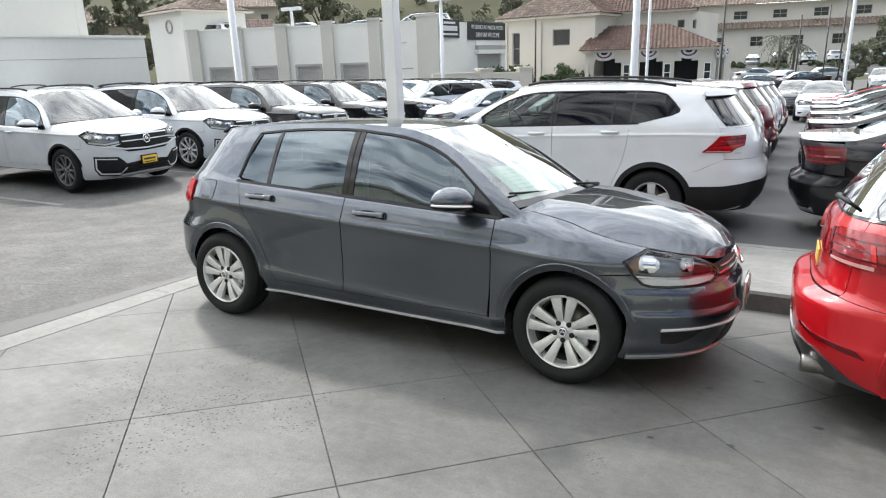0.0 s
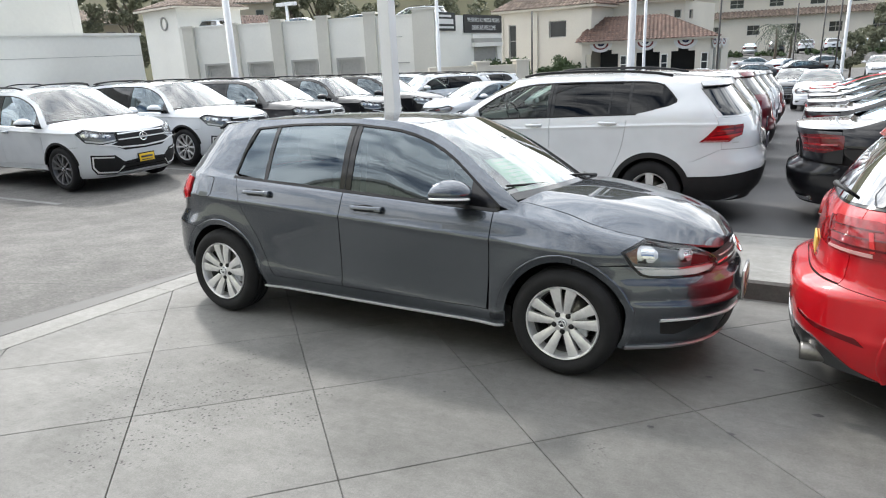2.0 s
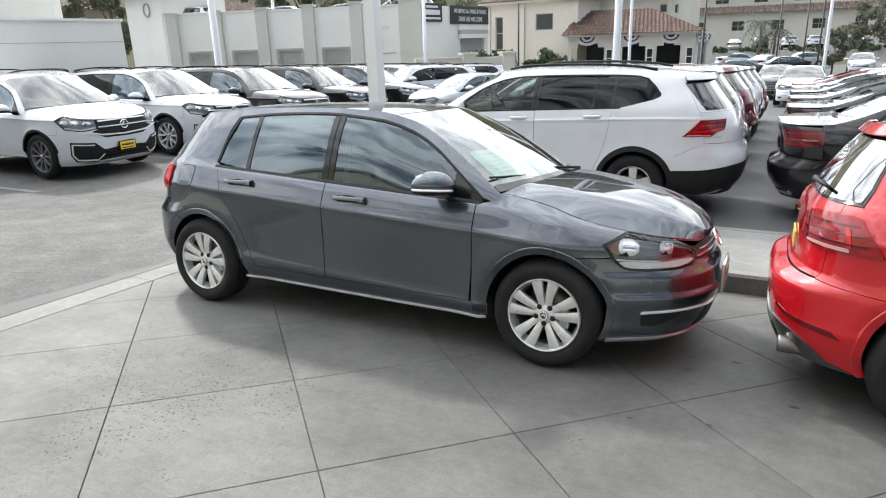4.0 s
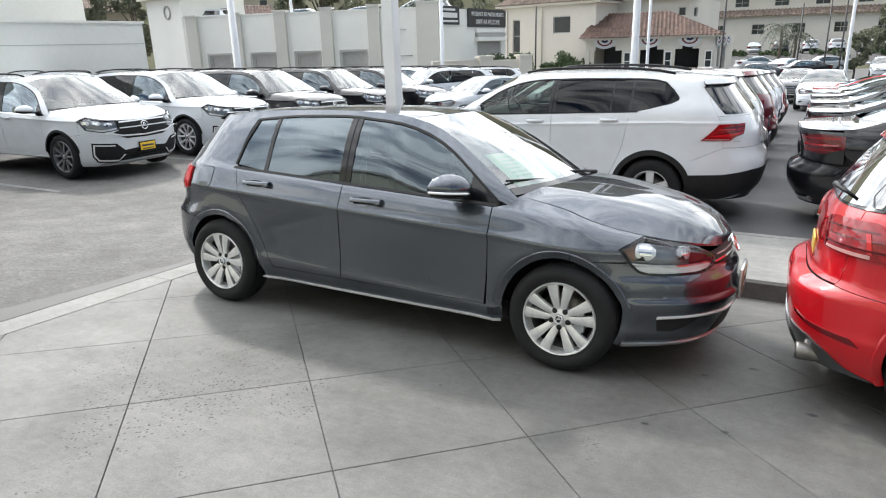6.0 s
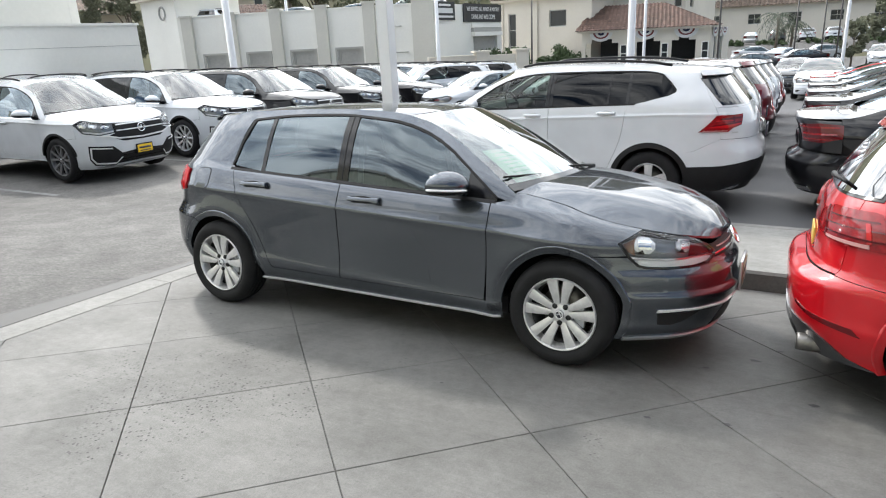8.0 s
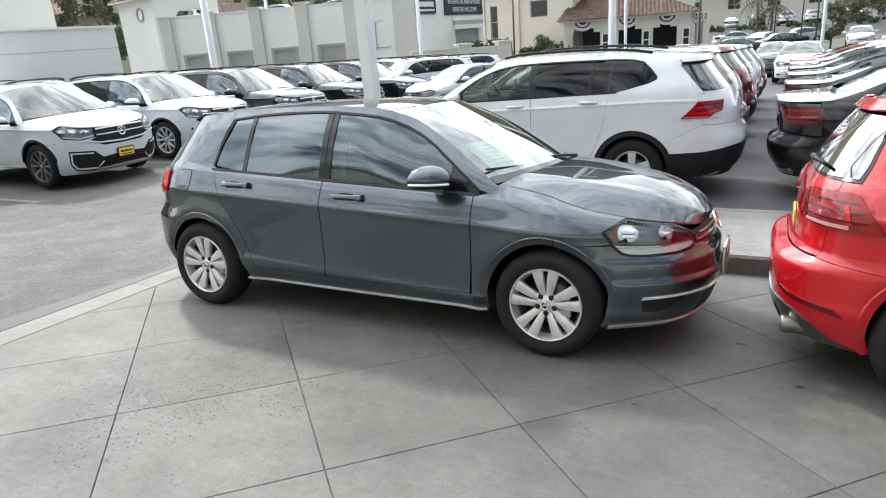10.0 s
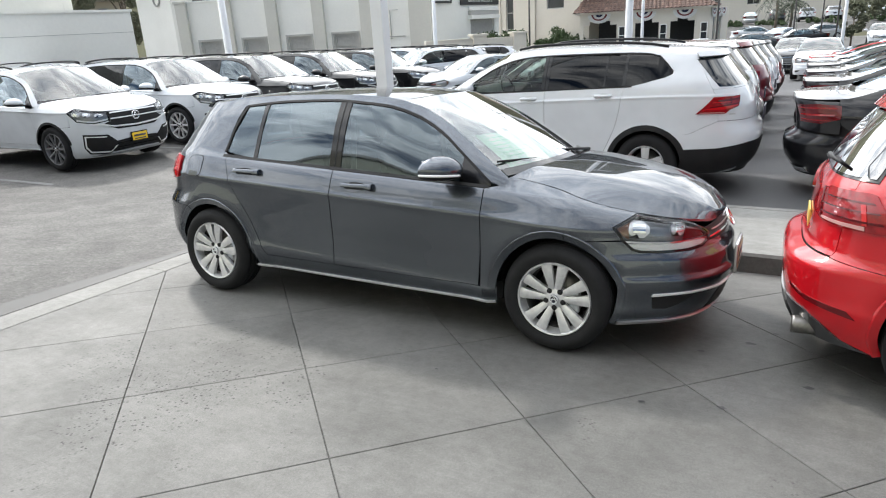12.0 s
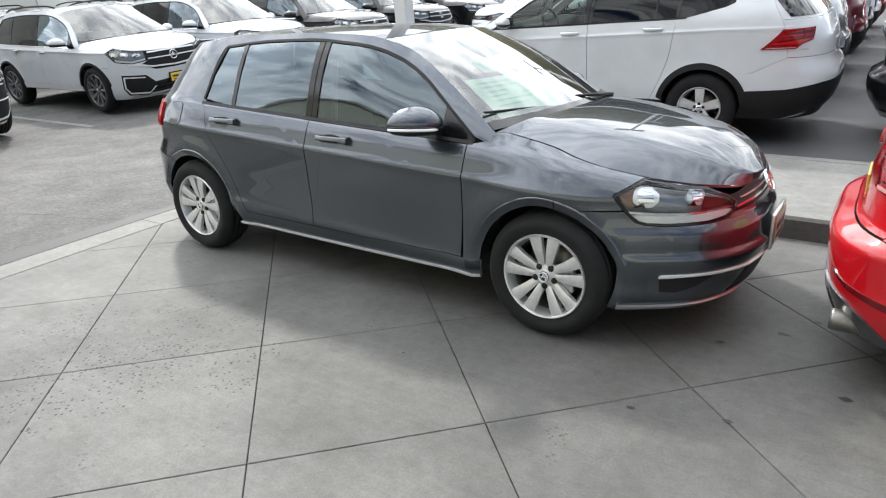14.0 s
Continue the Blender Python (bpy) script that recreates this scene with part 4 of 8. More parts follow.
def golf_spec(paint_):
    d = dict(paint=paint_, axf=1.3185, axr=-1.3185, hub=0.316, arch=0.358, r=0.316, rim_r=0.217, tyre_w=0.205, track=0.872, rim_style="ten", rim_mat=RIMSILVER)
    d.update(hw=0.89, xcf=1.1, xcr=-1.15, nf=2.75, nr=3.6, roll=0.09, tumble=0.228, sill=0.31, lip=0.20, belt=(0.968, -0.05), a_base=1.0, a_top=0.20, x_rear=-1.12)
    d["width"] = [(0.18, 0.80), (0.26, 0.842), (0.33, 0.864), (0.352, 0.8690), (0.362, 0.8690), (0.385, 0.8660), (0.408, 0.8640), (0.425, 0.8636), (0.52, 0.8655), (0.62, 0.8725), (0.72, 0.8790), (0.775, 0.8825), (0.797, 0.8880), (0.805, 0.8880), (0.825, 0.8790), (0.88, 0.8570), (0.93, 0.8350), (0.955, 0.8190), (0.968, 0.8020), (0.978, 0.789)]
    d["corner_dent"] = curve([(0.2, 0.0), (0.45, 0.0), (0.48, 0.010), (0.54, 0.013), (0.565, 0.016), (0.60, 0.030), (0.64, 0.033), (0.80, 0.036), (1.0, 0.036)])
    d["nose"] = [(0.18, 2.06), (0.25, 2.13), (0.35, 2.16), (0.42, 2.187), (0.45, 2.189), (0.48, 2.168), (0.54, 2.162), (0.565, 2.155), (0.60, 2.125), (0.64, 2.115), (0.68, 2.11), (0.725, 2.095), (0.8, 2.06), (0.9, 2.03), (1.0, 2.0)]
    d["tail"] = [(0.2, -1.98), (0.35, -2.05), (0.55, -2.08), (0.64, -2.075), (0.69, -2.03), (0.76, -1.97), (0.95, -1.94), (1.03, -1.90), (1.2, -1.80), (1.35, -1.68), (1.42, -1.62)]
    d["rail"] = [(-1.62, 1.385), (-1.06, 1.425), (-0.4, 1.44), (0.05, 1.425), (0.3, 1.375), (0.5, 1.29), (0.75, 1.14), (1.0, 0.975)]
    d["fender"] = [(0.99, 0.975), (1.28, 0.925), (1.62, 0.838), (1.9, 0.79), (2.2, 0.750), (2.4, 0.728), (2.65, 0.702)]
    d["roof"] = [(-1.72, 1.386), (-1.4, 1.43), (-1.0, 1.457), (-0.4, 1.474), (0.0, 1.468), (0.35, 1.437)]
    d["bonnet"] = [(0.9, 1.0), (1.12, 1.018), (1.5, 0.983), (1.8, 0.916), (2.0, 0.828), (2.08, 0.766), (2.12, 0.727)]
    d["bonnet_power"] = lambda v: 0.16 * (v / 0.7) ** 2 if v < 0.701 else 0.16 + 0.84 * ((v - 0.7) / 0.3) ** 1.25
    d.update(cowl=(1.13, 1.0), screen_top=(0.34, 1.437), bow=0.13, xB=-0.21, xF=0.868, x_divider=-0.90, x_mirror=0.70, dlo_front=0.90, mirror=(0.66, 1.025), mirror_strip=1, lip_band=0.036, fender_gap=0.0006, flare=0.022, handle_style="flat", creases=(0.74, 0.765, 0.78, 0.79, 0.797, 0.805, 0.815, 0.826, 0.86, 0.90, 0.945, 0.955, 0.56, 0.575, 0.59, 0.605, 0.655, 0.675, 0.71, 0.512, 0.522, 0.532, 0.544, 0.556, 0.342, 0.352, 0.362, 0.373, 0.385, 0.397, 0.408, 0.425))
    d["dlo_top"] = curve([(-1.10, 1.36), (-0.7, 1.393), (-0.3, 1.40), (-0.1, 1.386), (0.1, 1.367), (0.26, 1.33), (0.49, 1.232), (0.67, 1.11), (0.90, 0.94)])
    d["dlo_rear"] = [(-1.195, 1.05), (-1.165, 1.18), (-1.10, 1.355)]
    d["door_rear"] = [(-0.81, 0.34), (-0.93, 0.60), (-1.07, 0.81), (-1.165, 1.025)]
    d.update(lamp_tip=(1.667, 0.742), lamp_top=(1.79, 0.80), lamp_top_edge=[(2.0, 0.752)], lamp_in=[(3.60, 0.735), (3.50, 0.715), (3.44, 0.675)], lamp_low=[(3.452, 0.634), (3.50, 0.611), (3.60, 0.602), (1.88, 0.602), (1.79, 0.609), (1.75, 0.622), (1.704, 0.670)], flat_joint=1, bumper_angle=79)
    d.update(x_quarter=-1.95, quarter_edge=[(-1.95, 0.672), (-1.65, 0.646)], z_rear_bumper=0.642, fuel_flap=(-1.60, -1.42, 0.875, 1.015), sill_strip=RIMSILVER, badge=(2.125, 0.69, 0.058, -28), plate=(2.195, 0.475, PLATE_PALE, 0), plate_rim=SILVER, bowl=LAMP_DARK)
    d["reflectors"] = ((0.12, 0.33, 0.40, 0.95), (0.55, 0.70, 0.42, 0.88))
    d["marker"] = [(1.690, 0.742), (1.715, 0.690), (1.745, 0.675), (1.752, 0.745), (1.765, 0.775)]
    d["strip_shape"] = [(1.735, 0.650), (1.77, 0.624), (1.81, 0.615), (1.9, 0.611), (3.60, 0.612), (3.51, 0.622), (3.47, 0.636), (3.465, 0.646), (3.54, 0.647), (1.95, 0.644), (1.83, 0.649)]
    d["blade"] = [(1.722, 0.657), (1.83, 0.651), (1.95, 0.646), (3.54, 0.649), (3.452, 0.646), (3.449, 0.657), (3.54, 0.660), (1.95, 0.656), (1.83, 0.661), (1.725, 0.668)]
    d["red_reflection_end"] = [(3.62, 0.660), (3.46, 0.660), (3.452, 0.672), (3.50, 0.700), (3.60, 0.728)]
    d["tail_lamp_shape"] = [(-1.73, 1.002), (-1.705, 0.90), (-1.73, 0.85), (-1.86, 0.828), (-3.46, 0.845), (-3.44, 0.98), (-1.90, 1.008)]
    d["front_bits"] = [
        ("intake", [(1.846, 0.360), (1.862, 0.296), (1.93, 0.290), (1.99, 0.312), (2.05, 0.360)], PLASTIC, 0.003),
        ("lower_grille", [(3.34, 0.360), (3.0, 0.360), (3.0, 0.262), (3.36, 0.250), (3.46, 0.246)], PLASTIC, 0.003),
        ("grille", [(3.452, 0.634), (3.44, 0.668), (3.49, 0.704), (3.25, 0.729), (3.0, 0.722), (3.0, 0.634)], PLASTIC, 0.002),
        ("chrome_strip", [(1.840, 0.367), (1.95, 0.372), (3.52, 0.374), (3.36, 0.366), (3.30, 0.372), (3.0, 0.374), (3.0, 0.384), (3.32, 0.383), (3.38, 0.378), (3.52, 0.383), (1.95, 0.382), (1.845, 0.380)], SATIN, 0.009),
        ("grille_bar", [(3.445, 0.646), (3.36, 0.653), (3.0, 0.662), (3.0, 0.674), (3.36, 0.665), (3.445, 0.657)], CHROME, 0.010),
        ("grille_bar", [(3.42, 0.684), (3.0, 0.694), (3.0, 0.700), (3.42, 0.690)], SILVER, 0.008),
        ("lip_strip", [(1.71, 0.206), (3.0, 0.206), (3.0, 0.222), (1.71, 0.222)], SILVER, 0.012),
    ]
    d["rear_bits"] = [
        ("tailgate", [(-1.953, 0.677), (-1.953, 1.062), (-3.0, 1.062), (-3.0, 0.677)], paint_, 0.0),
        ("rear_window", [(-1.962, 1.07), (-1.962, 1.33), (-3.0, 1.33), (-3.0, 1.07)], GLASS_DARK, 0.002),
        ("spoiler", [(-1.96, 1.335), (-1.96, 1.384), (-3.0, 1.384), (-3.0, 1.335)], paint_, 0.03),
        ("rear_bumper", arch_line(-1.3185, 0.316, 0.358, 125.5, 190) + [(-1.72, 0.24), (-3.0, 0.24), (-3.0, 0.674), (-1.95, 0.669), (-1.65, 0.643), (-1.546, 0.638)], paint_, 0.0),
    ]
    return d


def suv_base(paint_):
    d = dict(paint=paint_, axf=1.395, axr=-1.395, hub=0.355, arch=0.405, r=0.355, rim_r=0.222, tyre_w=0.225, track=0.905, rim_style="five", rim_mat=RIMSILVER)
    d.update(hw=0.92, xcf=1.15, xcr=-1.35, nf=2.6, nr=3.6, roll=0.10, tumble=0.235, sill=0.40, lip=0.26, belt=(1.06, -0.025), a_base=1.15, a_top=0.36, x_rear=-1.68, clad=PLASTIC, flare=0.02)
    d["width"] = [(0.22, 0.83), (0.35, 0.875), (0.5, 0.898), (0.7, 0.908), (0.85, 0.913), (0.97, 0.912), (0.988, 0.921), (0.995, 0.921), (1.012, 0.908), (1.04, 0.898), (1.06, 0.888)]
    d["nose"] = [(0.25, 2.12), (0.4, 2.22), (0.6, 2.27), (0.78, 2.26), (0.86, 2.20), (0.95, 2.15), (1.1, 2.1)]
    d["tail"] = [(0.28, -2.30), (0.42, -2.40), (0.6, -2.43), (0.72, -2.42), (0.80, -2.365), (1.0, -2.34), (1.15, -2.28), (1.35, -2.14), (1.5, -2.02), (1.62, -1.93)]
    d["rail"] = [(-1.95, 1.545), (-1.5, 1.59), (-0.8, 1.615), (0.0, 1.612), (0.3, 1.58), (0.6, 1.46), (0.9, 1.27), (1.15, 1.085)]
    d["fender"] = [(1.14, 1.085), (1.5, 1.035), (1.8, 0.98), (2.2, 0.915), (2.75, 0.87)]
    d["roof"] = [(-2.05, 1.555), (-1.6, 1.61), (-0.8, 1.648), (0.0, 1.652), (0.5, 1.618)]
    d["bonnet"] = [(1.0, 1.12), (1.28, 1.11), (1.7, 1.07), (2.0, 1.0), (2.12, 0.94), (2.19, 0.87)]
    d.update(cowl=(1.28, 1.095), screen_top=(0.52, 1.618), bow=0.13, xB=-0.17, xF=0.99, x_divider=-1.10, x_mirror=0.82, dlo_front=1.03, mirror=(0.80, 1.13), rails=(-1.55, 0.25), rear_glass=GLASS_DARK, beltline=CHROME, front_glass=GLASS_LIGHT, creases=(0.955, 0.972, 0.988, 0.995, 1.004, 1.013, 1.03))
    d["dlo_top"] = curve([(-1.72, 1.50), (-1.3, 1.535), (-0.6, 1.56), (0.0, 1.552), (0.3, 1.515), (0.55, 1.42), (0.8, 1.255), (1.03, 1.04)])
    d["dlo_rear"] = [(-1.70, 1.12), (-1.86, 1.235), (-1.85, 1.30), (-1.72, 1.495)]
    d["door_rear"] = [(-0.87, 0.43), (-0.98, 0.66), (-1.06, 0.84), (-1.10, 1.075)]
    d.update(lamp_tip=(1.70, 0.90), lamp_top=(1.84, 0.97), lamp_top_edge=[(2.1, 0.93)], lamp_in=[(3.52, 0.88), (3.54, 0.80)], lamp_low=[(3.60, 0.775), (1.98, 0.78), (1.82, 0.81)], bulb=0.04)
    d.update(x_quarter=-2.20, quarter_edge=[(-2.20, 0.86), (-1.86, 0.72)], z_rear_bumper=0.70)
    d["tail_lamp_shape"] = [(-2.0, 0.955), (-2.15, 1.115), (-3.60, 1.13), (-3.60, 0.99), (-2.4, 0.955)]
    d["tail_bits"] = [([(-2.12, 0.985), (-3.62, 1.005), (-3.62, 1.02), (-2.14, 1.0)], DARKRED), ([(-2.22, 1.05), (-3.62, 1.07), (-3.62, 1.085), (-2.24, 1.065)], DARKRED)]
    d["front_bits"] = [
        ("intake", [(1.98, 0.52), (3.62, 0.50), (3.62, 0.36), (2.02, 0.36)], PLASTIC, 0.006),
        ("lower_grille", [(3.60, 0.50), (3.0, 0.50), (3.0, 0.34), (3.60, 0.34)], PLASTIC, 0.004),
        ("grille", [(3.55, 0.70), (3.53, 0.862), (3.0, 0.862), (3.0, 0.70)], GLOSSBLACK, 0.004),
        ("grille_bar", [(3.55, 0.835), (3.0, 0.835), (3.0, 0.853), (3.55, 0.853)], CHROME, 0.014),
        ("grille_bar", [(3.55, 0.775), (3.0, 0.775), (3.0, 0.793), (3.55, 0.793)], CHROME, 0.014),
        ("grille_bar", [(3.58, 0.705), (3.0, 0.705), (3.0, 0.723), (3.58, 0.723)], CHROME, 0.014),
        ("skid_strip", [(1.95, 0.285), (3.0, 0.285), (3.0, 0.305), (1.95, 0.305)], SILVER, 0.012),
    ]
    d["rear_bits"] = [
        ("tailgate", [(-2.206, 0.866), (-2.206, 1.20), (-3.0, 1.20), (-3.0, 0.866)], paint_, 0.0),
        ("rear_window", [(-3.66, 1.21), (-3.66, 1.50), (-3.0, 1.50), (-3.0, 1.21)], GLASS_DARK, 0.002),
        ("window_surround", [(-2.206, 1.206), (-2.206, 1.50), (-3.664, 1.50), (-3.664, 1.206)], paint_, 0.0),
        ("spoiler", [(-2.21, 1.505), (-2.21, 1.545), (-3.0, 1.545), (-3.0, 1.505)], paint_, 0.05),
        ("rear_bumper", [(-1.715, 0.60), (-1.70, 0.63), (-1.64, 0.71), (-1.86, 0.712), (-2.20, 0.852), (-3.0, 0.858), (-3.0, 0.60)], paint_, 0.0),
        ("bumper_cladding", arch_line(-1.395, 0.355, 0.405, 142, 200) + [(-1.80, 0.26), (-3.0, 0.26), (-3.0, 0.597), (-1.72, 0.597)], PLASTIC, 0.002),
        ("exhaust_trim", [(-2.2, 0.30), (-3.62, 0.30), (-3.42, 0.345), (-3.60, 0.345)], CHROME, 0.012),
    ]
    return d


def scaled(d, kx, ky, kz, **over):
    """The same car at another length, width and height."""
    def X(x):
        return x * kx if abs(x) < 3 else math.copysign(3 + (abs(x) - 3) * ky, x)
    e = dict(d)
    for k in ("axf", "axr", "xcf", "xcr", "a_base", "a_top", "x_rear", "xB", "xF", "x_divider", "x_mirror", "dlo_front", "x_quarter", "bow"):
        e[k] = d[k] * kx
    for k in ("sill", "lip", "z_rear_bumper"):
        e[k] = d[k] * kz
    e["hw"], e["track"], e["tumble"] = d["hw"] * ky, d["track"] * ky, d["tumble"] * ky
    e["belt"] = (d["belt"][0] * kz, d["belt"][1] * kz / kx)
    e["width"] = [(z * kz, y * ky) for z, y in d["width"]]
    for k in ("nose", "tail"):
        e[k] = [(z * kz, x * kx) for z, x in d[k]]
    for k in ("rail", "roof", "bonnet", "fender", "dlo_rear", "door_rear", "lamp_top_edge", "lamp_in", "lamp_low", "quarter_edge", "tail_lamp_shape"):
        e[k] = [(X(x), z * kz) for x, z in d[k]]
    for k in ("cowl", "screen_top", "mirror", "lamp_tip", "lamp_top"):
        e[k] = (d[k][0] * kx, d[k][1] * kz)
    if d.get("rails"):
        e["rails"] = tuple(a * kx for a in d["rails"])
    f = d["dlo_top"]
    e["dlo_top"] = lambda x: f(x / kx) * kz
    e["tail_bits"] = [([(X(x), z * kz) for x, z in sp], m) for sp, m in d.get("tail_bits", ())]
    for k in ("front_bits", "rear_bits"):
        e[k] = [(n, [(X(x), z * kz) for x, z in sp], m, o) for n, sp, m, o in d[k]]
    e.update(over)
    return e


def atlas_spec(paint_):
    d = scaled(suv_base(paint_), 1.068, 1.08, 1.05, hub=0.385, r=0.385, arch=0.435, rim_r=0.275, rim_style="twin", rim_mat=RIMDARK)
    d.update(clad_width=0.032, nf=3.6, roll=0.12, bow=0.12, lip=0.215, sill_mat=paint_, sill_strip=CHROME, front_glass=GLASS_TINT, creases=(1.0, 1.02, 1.036, 1.045, 1.055, 1.065), badge=(2.475, 0.86, 0.078, -4), plate=(2.475, 0.49, YELLOW, 0))
    d["reflectors"] = ((0.10, 0.30, 0.50, 0.84), (0.38, 0.56, 0.48, 0.80), (0.66, 0.86, 0.42, 0.66))
    d["nose"] = [(0.2, 2.26), (0.3, 2.38), (0.45, 2.44), (0.7, 2.465), (0.88, 2.455), (0.97, 2.42), (1.05, 2.36), (1.25, 2.30)]
    d["fender"] = [(1.22, 1.145), (1.7, 1.12), (2.1, 1.065), (2.5, 1.0), (3.1, 0.965)]
    d["bonnet"] = [(1.0, 1.19), (1.36, 1.185), (1.8, 1.165), (2.1, 1.12), (2.3, 1.06), (2.38, 1.01), (2.42, 0.965)]
    d.update(lamp_tip=(2.0, 0.99), lamp_top=(2.10, 1.03), lamp_top_edge=[(2.38, 1.0)], lamp_in=[(3.52, 0.955), (3.50, 0.85)], lamp_low=[(3.52, 0.825), (2.336, 0.80), (2.12, 0.845)], bowl=LAMP_DARK)
    d["front_bits"] = [
        ("grille", [(3.40, 0.670), (3.62, 0.775), (3.50, 0.820), (3.485, 0.963), (3.0, 0.963), (3.0, 0.660)], PLASTIC, 0.004),
        ("grille_bar", [(3.485, 0.935), (3.0, 0.937), (3.0, 0.957), (3.485, 0.955)], SATIN, 0.020),
        ("grille_bar", [(3.49, 0.845), (3.0, 0.842), (3.0, 0.862), (3.49, 0.865)], SATIN, 0.020),
        ("grille_bar", [(2.30, 0.782), (3.62, 0.762), (3.46, 0.712), (3.0, 0.690), (3.0, 0.715), (3.46, 0.738), (3.62, 0.785), (2.30, 0.797)], SATIN, 0.020),
        ("intake", [(2.165, 0.63), (2.150, 0.40), (2.22, 0.29), (3.56, 0.265), (3.44, 0.39), (3.44, 0.47), (3.58, 0.60)], PLASTIC, 0.006),
        ("intake_trim", [(2.192, 0.600), (3.60, 0.574), (3.60, 0.556), (2.20, 0.582)], SATIN, 0.016),
        ("intake_trim", [(2.190, 0.600), (2.176, 0.41), (2.196, 0.41), (2.210, 0.592)], SATIN, 0.016),
        ("intake_trim", [(2.178, 0.41), (2.240, 0.318), (3.57, 0.292), (3.47, 0.400), (3.44, 0.400), (3.55, 0.312), (2.250, 0.338), (2.200, 0.415)], SATIN, 0.016),
        ("lower_grille", [(3.44, 0.47), (3.0, 0.50), (3.0, 0.30), (3.53, 0.29)], PLASTIC, 0.004),
        ("grille_slat", [(3.46, 0.35), (3.0, 0.355), (3.0, 0.367), (3.46, 0.362)], GLOSSBLACK, 0.016),
        ("grille_slat", [(3.44, 0.42), (3.0, 0.425), (3.0, 0.437), (3.44, 0.432)], GLOSSBLACK, 0.016),
        ("lip_strip", [(2.25, 0.246), (3.0, 0.252), (3.0, 0.274), (2.25, 0.264)], SILVER, 0.014),
    ]
    return d


def sedan_spec(paint_):
    d = golf_spec(paint_)
    d.update(axf=1.345, axr=-1.345, rim_style="five", xcr=-1.45, nr=3.0, sill=0.30, x_rear=-1.30, belt=(0.965, -0.045))
    d["tail"] = [(0.2, -2.33), (0.28, -2.38), (0.40, -2.455), (0.52, -2.475), (0.585, -2.470), (0.61, -2.445), (0.645, -2.375), (0.70, -2.352), (0.80, -2.355), (0.93, -2.378), (1.0, -2.408), (1.05, -2.412)]
    d["rail"] = [(-3.2, 1.03), (-2.3, 1.045), (-1.95, 1.06), (-1.7, 1.12), (-1.3, 1.27), (-0.9, 1.375), (-0.5, 1.415), (-0.1, 1.42), (0.05, 1.41), (0.3, 1.36), (0.5, 1.28), (0.75, 1.13), (1.0, 0.97)]
    d["roof"] = [(-1.0, 1.40), (-0.6, 1.445), (-0.2, 1.455), (0.0, 1.45), (0.35, 1.42)]
    d["fender"] = [(0.99, 0.97), (1.28, 0.92), (1.62, 0.838), (1.9, 0.79), (2.2, 0.752), (2.65, 0.725)]
    d.update(cowl=(1.13, 0.98), screen_top=(0.34, 1.42), roof_end=-0.72, x_divider=-1.02, x_quarter=-2.0)
    d["dlo_top"] = curve([(-1.35, 1.215), (-1.0, 1.315), (-0.6, 1.36), (-0.2, 1.37), (0.1, 1.345), (0.26, 1.31), (0.49, 1.215), (0.67, 1.10), (0.90, 0.935)])
    d["dlo_rear"] = [(-1.47, 1.045), (-1.44, 1.13), (-1.35, 1.21)]
    d["door_rear"] = [(-0.84, 0.33), (-0.96, 0.60), (-1.09, 0.81), (-1.16, 1.01)]
    d["quarter_edge"] = [(-2.0, 1.0), (-2.0, 0.8), (-1.75, 0.64)]
    d.update(fuel_flap=None, plate=None, lip_band=None, flare=0.012, handle_style=None, creases=(0.585, 0.598, 0.61, 0.627, 0.645, 0.67, 0.80, 0.93, 0.965))
    d["tail_lamp_shape"] = [(-1.98, 0.99), (-2.0, 0.86), (-2.2, 0.80), (-3.50, 0.80), (-3.44, 0.97), (-2.2, 1.0)]
    d["tail_mat"] = DARKRED
    d["tail_bits"] = [([(-2.02, 0.955), (-3.50, 0.945), (-3.50, 0.960), (-2.03, 0.972)], DEEPRED), ([(-2.05, 0.885), (-3.52, 0.872), (-3.52, 0.888), (-2.06, 0.902)], DEEPRED), ([(-2.10, 0.835), (-3.52, 0.822), (-3.52, 0.834), (-2.11, 0.848)], DEEPRED)]
    d["trunk"] = dict(edge=-1.62, glass_low=(-1.85, 1.085), top=curve([(-2.5, 1.06), (-2.2, 1.085), (-1.8, 1.09)]))
    d["rear_bits"] = [
        ("boot_face", [(-2.005, 0.70), (-2.005, 1.03), (-3.0, 1.03), (-3.0, 0.70)], paint_, 0.0),
        ("rear_bumper", arch_line(-1.345, 0.316, 0.358, 125.5, 190) + [(-1.80, 0.22), (-3.0, 0.22), (-3.0, 0.695), (-1.98, 0.68), (-1.70, 0.632)], paint_, 0.0),
        ("exhaust_trim", [(-2.25, 0.25), (-3.55, 0.25), (-3.45, 0.30), (-2.28, 0.30)], CHROME, 0.014),
    ]
    return d


# ---- the ground ----
def ground_z(x, y):
    """The drive falls away from the camera, then the lot goes on more gently."""
    if y < -9:
        return 0.74
    if y < 1.9:
        return -0.0822 * y
    if y < 5:
        return -0.1562
    if y < 45:
        return -0.1562 - 0.033 * (y - 5)
    return -1.4762


def stand(x, y, rz, dz=0.0):
    """A pose on the ground, tipped to its slope."""
    e = 0.8
    gx = (ground_z(x + e, y) - ground_z(x - e, y)) / (2 * e)
    gy = (ground_z(x, y + e) - ground_z(x, y - e)) / (2 * e)
    n = Vector((-gx, -gy, 1)).normalized()
    tip = Vector((0, 0, 1)).rotation_difference(n).to_matrix().to_4x4()
    return Matrix.Translation((x, y, ground_z(x, y) + dz)) @ tip @ pose(0, 0, 0, 0, 0, rz)

